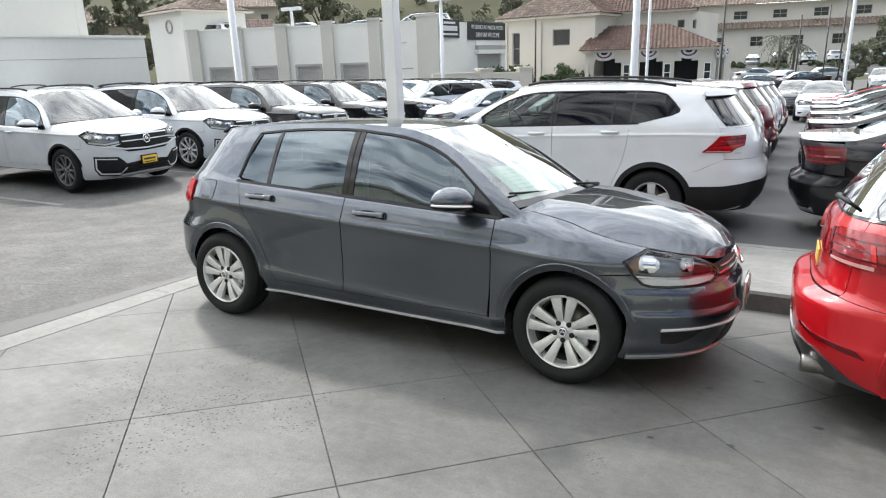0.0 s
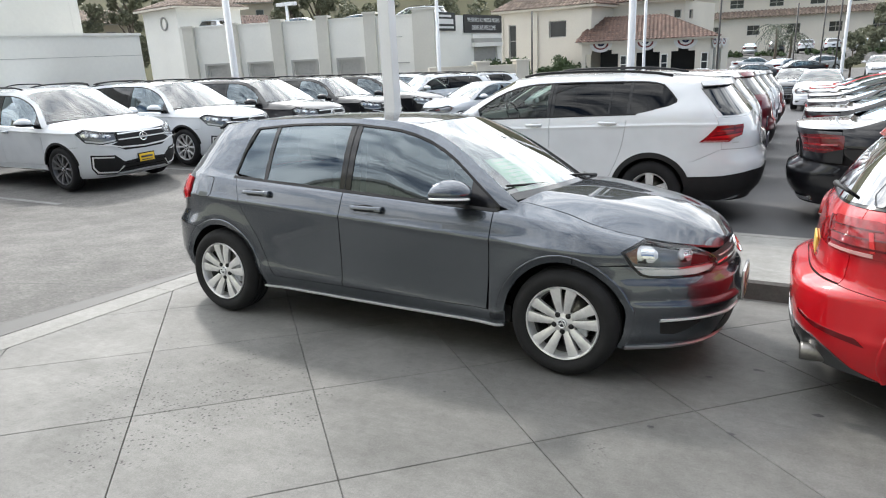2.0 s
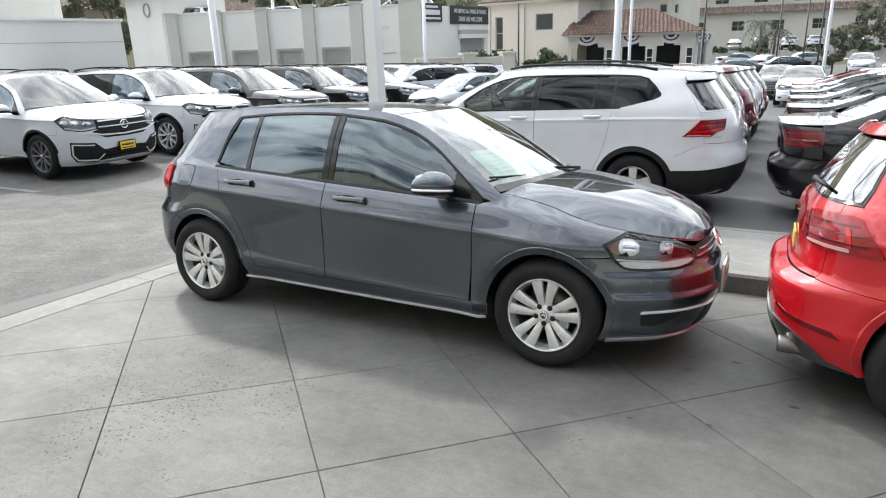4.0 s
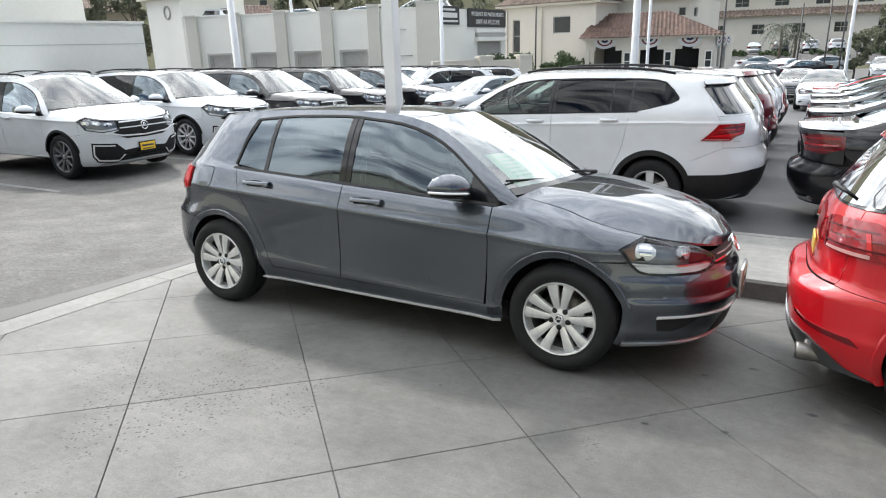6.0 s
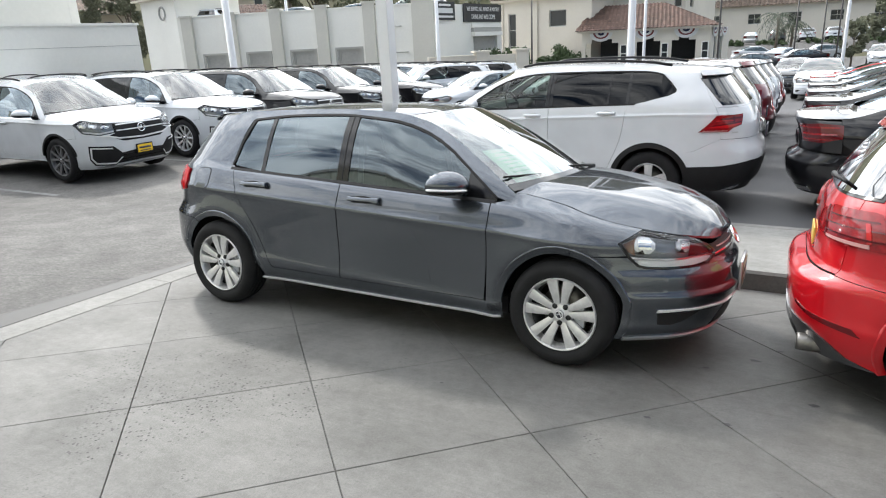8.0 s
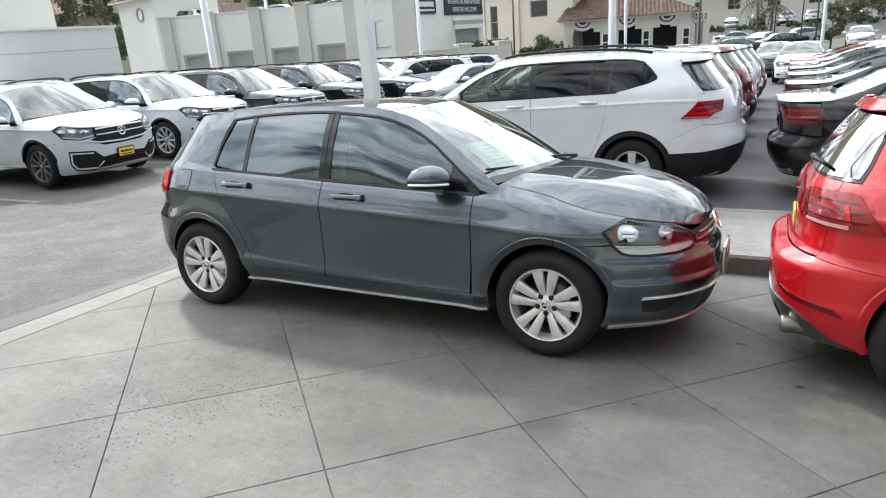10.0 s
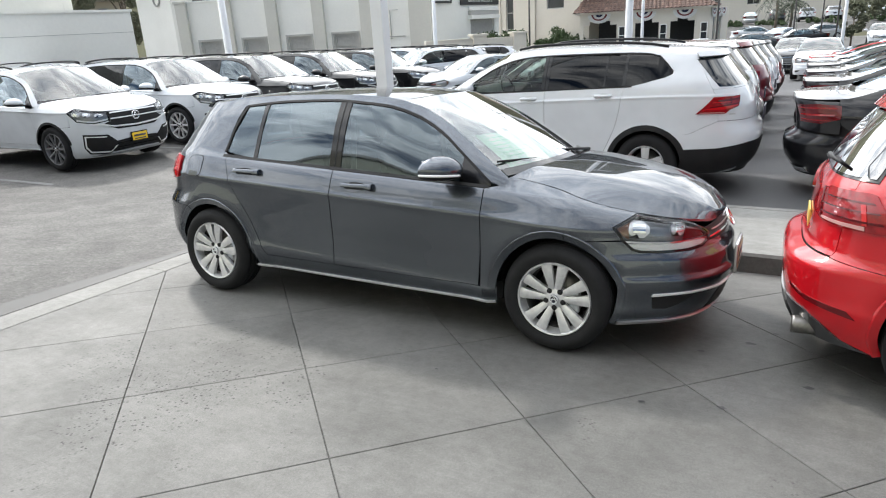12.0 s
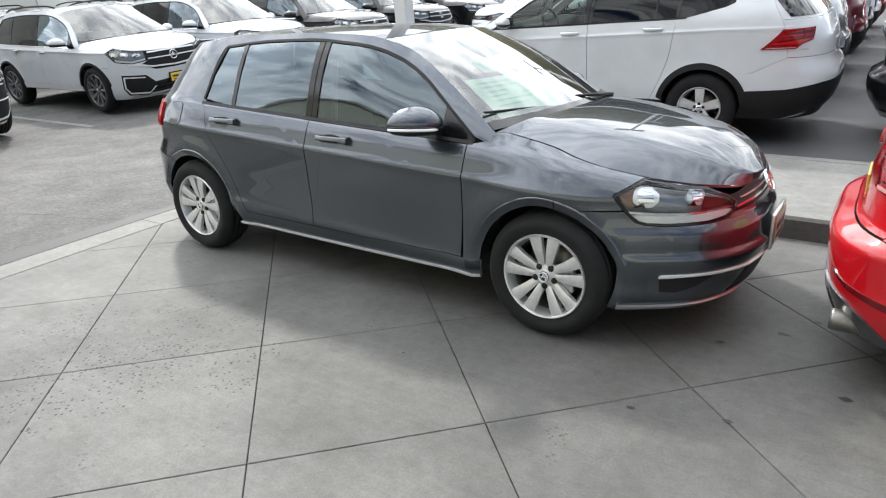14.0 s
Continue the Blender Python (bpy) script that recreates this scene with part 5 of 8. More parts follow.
# ---- ground materials ----
def concrete(name, base):
    """Broom-finished concrete with stains, pale and dark clouds, and patches of small pits."""
    m, n, l, b = nodes_of(name)
    co = n.new("ShaderNodeTexCoord")

    def noise_(scale, detail=5.0, rough=0.6):
        t = n.new("ShaderNodeTexNoise")
        t.inputs["Scale"].default_value, t.inputs["Detail"].default_value, t.inputs["Roughness"].default_value = scale, detail, rough
        l.new(co.outputs["Object"], t.inputs["Vector"])
        return t.outputs["Fac"]

    def ramp_(src, p0, p1, c0, c1):
        r = n.new("ShaderNodeValToRGB")
        r.color_ramp.elements[0].position, r.color_ramp.elements[1].position = p0, p1
        r.color_ramp.elements[0].color, r.color_ramp.elements[1].color = (*c0, 1), (*c1, 1)
        l.new(src, r.inputs["Fac"])
        return r.outputs["Color"]

    def times(a, c):
        mx = n.new("ShaderNodeMixRGB")
        mx.blend_type, mx.inputs[0].default_value = "MULTIPLY", 1.0
        l.new(a, mx.inputs[1])
        l.new(c, mx.inputs[2])
        return mx.outputs["Color"]

    one = (1, 1, 1)
    cloud = ramp_(noise_(0.9, 6, 0.62), 0.34, 0.68, tuple(c * 0.74 for c in base), tuple(min(1, c * 1.22) for c in base))
    stain = ramp_(noise_(2.3, 7, 0.7), 0.30, 0.52, (0.80, 0.80, 0.79), one)
    grain = ramp_(noise_(90, 4, 0.7), 0.3, 0.7, (0.80, 0.80, 0.80), (1.14, 1.14, 1.14))
    mottle = ramp_(noise_(15, 6, 0.72), 0.33, 0.66, (0.84, 0.84, 0.83), (1.09, 1.09, 1.09))
    turn = n.new("ShaderNodeMapping")
    turn.inputs["Rotation"].default_value = (0, 0, 0.6)
    turn.inputs["Scale"].default_value = (1.4, 22.0, 1.0)
    l.new(co.outputs["Object"], turn.inputs["Vector"])
    scuff = n.new("ShaderNodeTexNoise")
    scuff.inputs["Scale"].default_value, scuff.inputs["Detail"].default_value = 1.6, 6.0
    l.new(turn.outputs["Vector"], scuff.inputs["Vector"])
    mottle = times(mottle, ramp_(scuff.outputs["Fac"], 0.36, 0.62, (0.95, 0.95, 0.945), (1.02, 1.02, 1.02)))
    # grime where cars stand and drip, with soft shade painted into the same darkening
    bay = n.new("ShaderNodeVectorMath")
    bay.operation = "DISTANCE"
    l.new(co.outputs["Object"], bay.inputs[0])
    bay.inputs[1].default_value = (2.3, -1.1, 0)
    grime_shade = n.new("ShaderNodeMapRange")
    grime_shade.inputs["From Min"].default_value, grime_shade.inputs["From Max"].default_value = 0.9, 3.0
    grime_shade.inputs["To Min"].default_value, grime_shade.inputs["To Max"].default_value = 0.74, 1.0
    l.new(bay.outputs["Value"], grime_shade.inputs["Value"])
    mottle = times(mottle, grime_shade.outputs["Result"])
    vor = n.new("ShaderNodeTexVoronoi")
    vor.inputs["Scale"].default_value = 38.0
    vor.inputs["Randomness"].default_value = 1.0
    l.new(co.outputs["Object"], vor.inputs["Vector"])
    pit = ramp_(vor.outputs["Distance"], 0.16, 0.30, (1, 1, 1), (0, 0, 0))
    # the worn, pitted stretch of the apron
    far_ = n.new("ShaderNodeVectorMath")
    far_.operation = "DISTANCE"
    l.new(co.outputs["Object"], far_.inputs[0])
    far_.inputs[1].default_value = (-0.35, -2.05, 0)
    reach = n.new("ShaderNodeMapRange")
    reach.inputs["From Min"].default_value, reach.inputs["From Max"].default_value = 0.25, 1.15
    reach.inputs["To Min"].default_value, reach.inputs["To Max"].default_value = 0.22, 0.0
    l.new(far_.outputs["Value"], reach.inputs["Value"])
    worn = n.new("ShaderNodeMath")
    l.new(noise_(2.2, 5, 0.7), worn.inputs[0])
    l.new(reach.outputs["Result"], worn.inputs[1])
    where = ramp_(worn.outputs[0], 0.60, 0.70, (0, 0, 0), one)
    both = times(pit, where)
    col = times(times(times(cloud, stain), grain), mottle)
    mx = n.new("ShaderNodeMixRGB")
    l.new(both, mx.inputs[0])
    l.new(col, mx.inputs[1])
    mx.inputs[2].default_value = (base[0] * 0.22, base[1] * 0.22, base[2] * 0.22, 1)
    info = n.new("ShaderNodeObjectInfo")
    mr = n.new("ShaderNodeMapRange")
    mr.inputs["To Min"].default_value, mr.inputs["To Max"].default_value = 0.93, 1.07
    l.new(info.outputs["Random"], mr.inputs["Value"])
    l.new(times(mx.outputs["Color"], mr.outputs["Result"]), b.inputs["Base Color"])
    rr = n.new("ShaderNodeMapRange")
    rr.inputs["To Min"].default_value, rr.inputs["To Max"].default_value = 0.50, 0.78
    l.new(noise_(3.1, 6, 0.6), rr.inputs["Value"])
    l.new(rr.outputs["Result"], b.inputs["Roughness"])
    b.inputs["Specular IOR Level"].default_value = 0.4
    inv = n.new("ShaderNodeMath")
    inv.operation = "MULTIPLY_ADD"
    l.new(both, inv.inputs[0])
    inv.inputs[1].default_value = -0.9
    l.new(noise_(150, 4, 0.7), inv.inputs[2])
    bp = n.new("ShaderNodeBump")
    bp.inputs["Strength"].default_value, bp.inputs["Distance"].default_value = 0.35, 0.006
    l.new(inv.outputs[0], bp.inputs["Height"])
    l.new(bp.outputs["Normal"], b.inputs["Normal"])
    return m


CONCRETE = concrete("broomed_concrete", (0.160, 0.1575, 0.150))
KERBSTONE = concrete("kerb_concrete", (0.25, 0.247, 0.235))
EDGE_CONCRETE = concrete("old_edge_concrete", (0.205, 0.202, 0.192))
KERB_FACE = surface("dark_kerb_face", (0.085, 0.082, 0.076), 0.8, var=0.4, scale=3.0, fine=40, bump=0.3)


def asphalt(name, base):
    """Worn asphalt: pale and dark stone chips in the binder, with patchy wear."""
    m, n, l, b = nodes_of(name)
    co = n.new("ShaderNodeTexCoord")
    vor = n.new("ShaderNodeTexVoronoi")
    vor.inputs["Scale"].default_value = 46.0
    l.new(co.outputs["Object"], vor.inputs["Vector"])
    chip = n.new("ShaderNodeSeparateColor")
    l.new(vor.outputs["Color"], chip.inputs["Color"])
    col = None
    for src, lo, hi, p0, p1 in ((chip.outputs[0], 0.82, 1.17, 0.1, 0.95), (26.0, 0.84, 1.12, 0.32, 0.66), (2.2, 0.74, 1.16, 0.34, 0.66), (0.45, 0.82, 1.12, 0.35, 0.65)):
        if isinstance(src, float):
            t = n.new("ShaderNodeTexNoise")
            t.inputs["Scale"].default_value, t.inputs["Detail"].default_value, t.inputs["Roughness"].default_value = src, 6.0, 0.66
            l.new(co.outputs["Object"], t.inputs["Vector"])
            src = t.outputs["Fac"]
        r = n.new("ShaderNodeMapRange")
        r.inputs["From Min"].default_value, r.inputs["From Max"].default_value = p0, p1
        r.inputs["To Min"].default_value, r.inputs["To Max"].default_value = lo, hi
        l.new(src, r.inputs["Value"])
        mx = n.new("ShaderNodeMixRGB")
        mx.blend_type, mx.inputs[0].default_value = "MULTIPLY", 1.0
        mx.inputs[1].default_value = (*base, 1)
        if col:
            l.new(col, mx.inputs[1])
        l.new(r.outputs["Result"], mx.inputs[2])
        col = mx.outputs["Color"]
    l.new(col, b.inputs["Base Color"])
    b.inputs["Roughness"].default_value = 0.85
    bp = n.new("ShaderNodeBump")
    bp.inputs["Strength"].default_value, bp.inputs["Distance"].default_value = 0.6, 0.006
    l.new(vor.outputs["Distance"], bp.inputs["Height"])
    l.new(bp.outputs["Normal"], b.inputs["Normal"])
    return m


ASPHALT = asphalt("worn_asphalt", (0.124, 0.120, 0.114))
SEALED = surface("sealed_asphalt", (0.075, 0.075, 0.078), 0.7, var=0.25, scale=0.6, fine=120, bump=0.5, bump_scale=170)
TAR = surface("dark_tar", (0.03, 0.03, 0.03), 0.6, var=0.2)
LINE_PAINT = surface("worn_white_line", (0.21, 0.21, 0.205), 0.7, var=0.3, scale=8, fine=50)
STUCCO_WHITE = surface("white_stucco", (0.86, 0.845, 0.79), 0.9, var=0.05, scale=0.35, fine=9, bump=0.25, bump_scale=30)
STUCCO_CREAM = surface("cream_stucco", (0.74, 0.685, 0.595), 0.9, var=0.07, scale=0.3, fine=8, bump=0.25, bump_scale=30)
STUCCO_GREIGE = surface("grey_beige_stucco", (0.63, 0.61, 0.55), 0.9, var=0.07, scale=0.3, fine=8, bump=0.25, bump_scale=30)
STUCCO_TAN = surface("tan_stucco", (0.52, 0.46, 0.36), 0.9, var=0.07, scale=0.3, fine=8, bump=0.25, bump_scale=30)
STUCCO_BACK = surface("olive_grey_stucco", (0.53, 0.53, 0.43), 0.9, var=0.07, scale=0.3, fine=8, bump=0.25, bump_scale=30)
TRIM_GREY = surface("grey_trim", (0.44, 0.43, 0.40), 0.8, var=0.1, scale=1.0)
WINDOW_FAR = surface("dark_window_glass", (0.03, 0.034, 0.036), 0.1, var=0.3, scale=0.6)
SHUTTER = surface("grey_shutter_door", (0.42, 0.41, 0.385), 0.5, var=0.12)
TILE = surface("clay_roof_tile", (0.125, 0.074, 0.057), 0.85, var=0.3, scale=1.0, fine=25, bump=0.2, island=0.38)
TILE_PALE = surface("weathered_roof_tile", (0.235, 0.18, 0.145), 0.85, var=0.25, scale=1.0, fine=25, bump=0.2, island=0.32)
POLE_WHITE = surface("white_enamel_pole", (0.74, 0.75, 0.77), 0.35, var=0.04, scale=3, coat=0.3)
POLE_DARK = surface("dark_bronze_pole", (0.035, 0.03, 0.028), 0.5, var=0.2)
GRASS = surface("dry_green_hillside", (0.068, 0.068, 0.038), 0.95, var=0.5, scale=0.09, fine=0.9, tint=(0.082, 0.076, 0.052), spec=0.1)
LEAF = surface("grey_green_leaves", (0.17, 0.175, 0.11), 0.6, var=0.35, scale=1.0, fine=12)
LEAF_BRIGHT = surface("hedge_leaves", (0.065, 0.10, 0.035), 0.55, var=0.35, scale=2.0, fine=16)
PALM_LEAF = surface("dusty_palm_leaves", (0.055, 0.07, 0.038), 0.6, var=0.35, scale=2.0, fine=16)
BARK = surface("pale_bark", (0.16, 0.13, 0.10), 0.85, var=0.3, scale=5, bump=0.4, bump_scale=20)
SIGN_PORCH_DARK = surface("dark_sign_and_porch_shade", (0.018, 0.02, 0.022), 0.5, var=0.2)
SIGN_WHITE = surface("white_lettering", (0.75, 0.75, 0.74), 0.5, var=0.03)
BUNT_RED = surface("red_cloth", (0.20, 0.045, 0.045), 0.8, var=0.1)
BUNT_WHITE = surface("white_cloth", (0.75, 0.74, 0.72), 0.8, var=0.05)
BUNT_BLUE = surface("blue_cloth", (0.03, 0.035, 0.075), 0.8, var=0.1)


# ---- the ground ----
def sheet(name, xs, ys, mat, lift, label, category, hole=None):
    bm = bmesh.new()
    grid = [[bm.verts.new((x, y, ground_z(x, y) + lift)) for x in xs] for y in ys]
    for a, b in zip(grid, grid[1:]):
        for i in range(len(xs) - 1):
            bm.faces.new((a[i], a[i + 1], b[i + 1], b[i]))
    return tagged(finish(name, bm, mat, smooth=False), label, category, kind="structure")


sheet("ground", sorted({*range(-60, 61, 6), -900, -500, -250, -150, -100, 100, 150, 250, 500, 900}), sorted({-300, -60, -30, -15, -9, -6, -3, 0, 1.2, 1.9, 3.4, 5, 10, 15, 20, 30, 45, 60, 100, 160, 400, 900}), ASPHALT, -0.03, "worn grey asphalt drive and car park sloping gently away", "ground")
sheet("road", [-4.5, 0, 5, 12, 30], [3.36, 5, 10, 15, 20, 30, 45, 60], SEALED, -0.026, "dark sealed asphalt of the parking aisle behind the kerb island", "asphalt")


def clip_half(poly, a, b, c):
    """The part of a polygon where a x + b y + c >= 0."""
    out = []
    for i, p in enumerate(poly):
        q = poly[(i + 1) % len(poly)]
        dp, dq = a * p[0] + b * p[1] + c, a * q[0] + b * q[1] + c
        if dp >= 0:
            out.append(p)
        if dp * dq < 0:
            t = dp / (dp - dq)
            out.append((p[0] + (q[0] - p[0]) * t, p[1] + (q[1] - p[1]) * t))
    return out


def inset(poly, d):
    """A convex polygon drawn in by d."""
    out = list(poly)
    n = len(poly)
    area = sum(poly[i][0] * poly[(i + 1) % n][1] - poly[(i + 1) % n][0] * poly[i][1] for i in range(n))
    sg = 1 if area > 0 else -1
    for i in range(n):
        (x0, y0), (x1, y1) = poly[i], poly[(i + 1) % n]
        le = math.hypot(x1 - x0, y1 - y0)
        if le < 1e-6:
            continue
        nx, ny = -(y1 - y0) / le * sg, (x1 - x0) / le * sg
        out = clip_half(out, nx, ny, -(nx * x0 + ny * y0) - d)
        if len(out) < 3:
            return []
    return out


def slab_mesh(poly, joint, z_top, deep, edge=0.004):
    outer, inner = inset(poly, joint), inset(poly, joint + edge)
    if len(outer) < 3 or len(inner) != len(outer):
        inner = outer
    if len(outer) < 3:
        return None
    bm = bmesh.new()
    lo = [bm.verts.new((x, y, z_top - deep)) for x, y in outer]
    mid = [bm.verts.new((x, y, z_top - edge * 0.8)) for x, y in outer]
    hi = [bm.verts.new((x, y, z_top)) for x, y in inner]
    n = len(outer)
    for i in range(n):
        j = (i + 1) % n
        bm.faces.new((lo[i], lo[j], mid[j], mid[i]))
        bm.faces.new((mid[i], mid[j], hi[j], hi[i]))
    bm.faces.new(hi)
    bmesh.ops.recalc_face_normals(bm, faces=bm.faces[:])
    return bm


def line_x(y, off):
    return -2.0 - 0.1 * (y + 2.136) + off


def build_island():
    """A raised kerb island with the lamp post in it, behind the parked hatchbacks."""
    root = thing("kerb", "pale concrete kerb island with a dark face", "kerb", kind="structure")
    x0, z1 = -2.4, 0.15
    k = 0
    while x0 < 12:
        x1 = x0 + 1.83
        prof = [(1.27, -0.08), (1.285, z1 - 0.025), (1.31, z1 - 0.004), (1.345, z1), (1.43, z1), (1.43, -0.08)]
        bm = bmesh.new()
        a = [bm.verts.new((x0 + 0.004, y, z)) for y, z in prof]
        b = [bm.verts.new((x1 - 0.004, y, z)) for y, z in prof]
        for i in range(len(prof)):
            j = (i + 1) % len(prof)
            bm.faces.new((a[i], a[j], b[j], b[i]))
        bm.faces.new(a[::-1])
        bm.faces.new(b)
        bmesh.ops.recalc_face_normals(bm, faces=bm.faces[:])
        # faces turned towards -y take the darker, uneven second colour
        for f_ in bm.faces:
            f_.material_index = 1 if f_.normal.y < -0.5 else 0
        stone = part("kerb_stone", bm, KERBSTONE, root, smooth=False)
        stone.data.materials.append(KERB_FACE)
        bm = slab_mesh([(x0, 1.434), (x1, 1.434), (x1, 3.18), (x0, 3.18)], 0.003, z1 - 0.003, 0.2)
        part("paving_slab", bm, KERBSTONE, root, smooth=False)
        part("kerb_stone", box(x0 + 0.004, x1 - 0.004, 3.184, 3.33, -0.14, z1, 0.015), KERBSTONE, root, smooth=False)
        x0 = x1
        k += 1
    root.matrix_basis = APRON


build_island()


# ---- buildings ----
def wall_box(p, q, thick, z0, z1, back=True):
    """An upright slab from plan point p to q; its face lies on that line, its thickness behind it (to the left of the way)."""
    p, q = Vector((*p, 0)), Vector((*q, 0))
    u = (q - p).normalized()
    n = Vector((-u.y, u.x, 0)) * thick
    bm = bmesh.new()
    lo = [bm.verts.new(v + Vector((0, 0, z0))) for v in (p, q, q + n, p + n)]
    hi = [bm.verts.new(v + Vector((0, 0, z1))) for v in (p, q, q + n, p + n)]
    for i in range(4):
        bm.faces.new((lo[i], lo[(i + 1) % 4], hi[(i + 1) % 4], hi[i]))
    bm.faces.new(lo[::-1])
    bm.faces.new(hi)
    return bm


def along(p, q, d, out=0.0):
    p, q = Vector(p), Vector(q)
    u = (q - p).normalized()
    n = Vector((u.y, -u.x))
    r = p + u * d + n * out
    return (r.x, r.y)


def pierced(root, p, q, thick, z0, z1, holes, mat, name="wall"):
    """A wall with real openings: (start, end, low, high) along it."""
    length = math.dist(p, q)
    last = 0.0
    for a, b, lo, hi in sorted(holes):
        if a > last:
            part(name, wall_box(along(p, q, last), along(p, q, a), thick, z0, z1), mat, root, smooth=False)
        if hi < z1:
            part(name, wall_box(along(p, q, a), along(p, q, b), thick, hi, z1), mat, root, smooth=False)
        if lo > z0:
            part(name, wall_box(along(p, q, a), along(p, q, b), thick, z0, lo), mat, root, smooth=False)
        last = b
    if last < length:
        part(name, wall_box(along(p, q, last), q, thick, z0, z1), mat, root, smooth=False)


def window_in(root, p, q, a, b, lo, hi, pane_mat=None, bars=(0, 0), deep=0.14, name="window", frame_mat=None, frame_w=0.07):
    """A framed window set back in its opening."""
    fm = frame_mat or TRIM_GREY
    w = part(name, wall_box(along(p, q, a + 0.01, -deep - 0.02), along(p, q, b - 0.01, -deep - 0.02), 0.03, lo + 0.01, hi - 0.01), pane_mat or WINDOW_FAR, root, smooth=False)
    fw = frame_w
    for x0, x1, y0, y1 in ((a, b, lo, lo + fw), (a, b, hi - fw, hi), (a, a + fw, lo + fw, hi - fw), (b - fw, b, lo + fw, hi - fw)):
        part("frame", wall_box(along(p, q, x0, -deep + 0.03), along(p, q, x1, -deep + 0.03), 0.06, y0, y1), fm, w, smooth=False)
    for i in range(bars[0]):
        x = a + (b - a) * (i + 1) / (bars[0] + 1)
        part("bar", wall_box(along(p, q, x - 0.025, -deep + 0.02), along(p, q, x + 0.025, -deep + 0.02), 0.05, lo + fw, hi - fw), fm, w, smooth=False)
    for i in range(bars[1]):
        z = lo + (hi - lo) * (i + 1) / (bars[1] + 1)
        part("bar", wall_box(along(p, q, a + fw, -deep + 0.02), along(p, q, b - fw, -deep + 0.02), 0.05, z - 0.03, z + 0.03), fm, w, smooth=False)
    return w


def tile_slope(root, a, b, c, d, mat, pitch=0.30, name="tile_course"):
    """A roof slope with eave a-b and ridge d-c, laid with rows of half-round tiles running up the slope; one mesh per run is a course part."""
    a, b, c, d = (Vector(p) for p in (a, b, c, d))
    bm = bmesh.new()
    bm.faces.new([bm.verts.new(p) for p in (a, b, c, d)])
    n = (b - a).cross(d - a).normalized()
    n = n if n.z > 0 else -n
    roof = part("roof", bm, mat, root, smooth=False)
    width = (b - a).length
    count = max(2, int(width / pitch))
    u = (b - a).normalized()
    lift = n * 0.055
    bm = bmesh.new()
    for i in range(count):
        t = (i + 0.5) / count
        lo = a.lerp(b, t)
        # where the line straight up the slope leaves the quad
        up = (d - a) - u * (d - a).dot(u)
        L = up.length
        up.normalize()
        s0, s1 = (d - a).dot(u), (c - a).dot(u)
        x = t * width
        k = 1.0
        if s0 > 0 and x < s0:
            k = x / s0
        elif s1 < width and x > s1:
            k = (width - x) / (width - s1)
        top = lo + up * L * max(0.02, k)
        steps = max(1, int((top - lo).length / 0.42))
        for j in range(steps):
            p0, p1 = lo.lerp(top, j / steps), lo.lerp(top, (j + 1) / steps)
            ring = []
            for p, r in ((p0, pitch * 0.36), (p1, pitch * 0.29)):
                ring.append([bm.verts.new(p + u * (r * math.cos(g)) + n * (r * 0.75 * math.sin(g) + (0.02 if p is p0 else 0.0))) for g in (0, 0.8, 1.57, 2.34, 3.14)])
            for g in range(4):
                bm.faces.new((ring[0][g], ring[0][g + 1], ring[1][g + 1], ring[1][g]))
            bm.faces.new(ring[0][::-1])
    bmesh.ops.recalc_face_normals(bm, faces=bm.faces[:])
    ob = part("roof_tile", bm, mat, roof, smooth=False)
    ob["kind"] = "stuff"
    return roof


def lettering(text, at_, u, size, parent, mat, squeeze=1.0):
    cu = bpy.data.curves.new("lettering", "FONT")
    cu.body, cu.size, cu.extrude, cu.align_x, cu.align_y = text, size, 0.01, "CENTER", "CENTER"
    cu.materials.append(mat)
    ob = new("lettering", cu)
    u = Vector(u).normalized()
    z = Vector((0, 0, 1))
    ob.parent = parent
    ob.matrix_basis = Matrix.Translation(at_) @ Matrix((u, z, u.cross(z))).transposed().to_4x4() @ Matrix.Diagonal((squeeze, 1, 1, 1))
    return ob


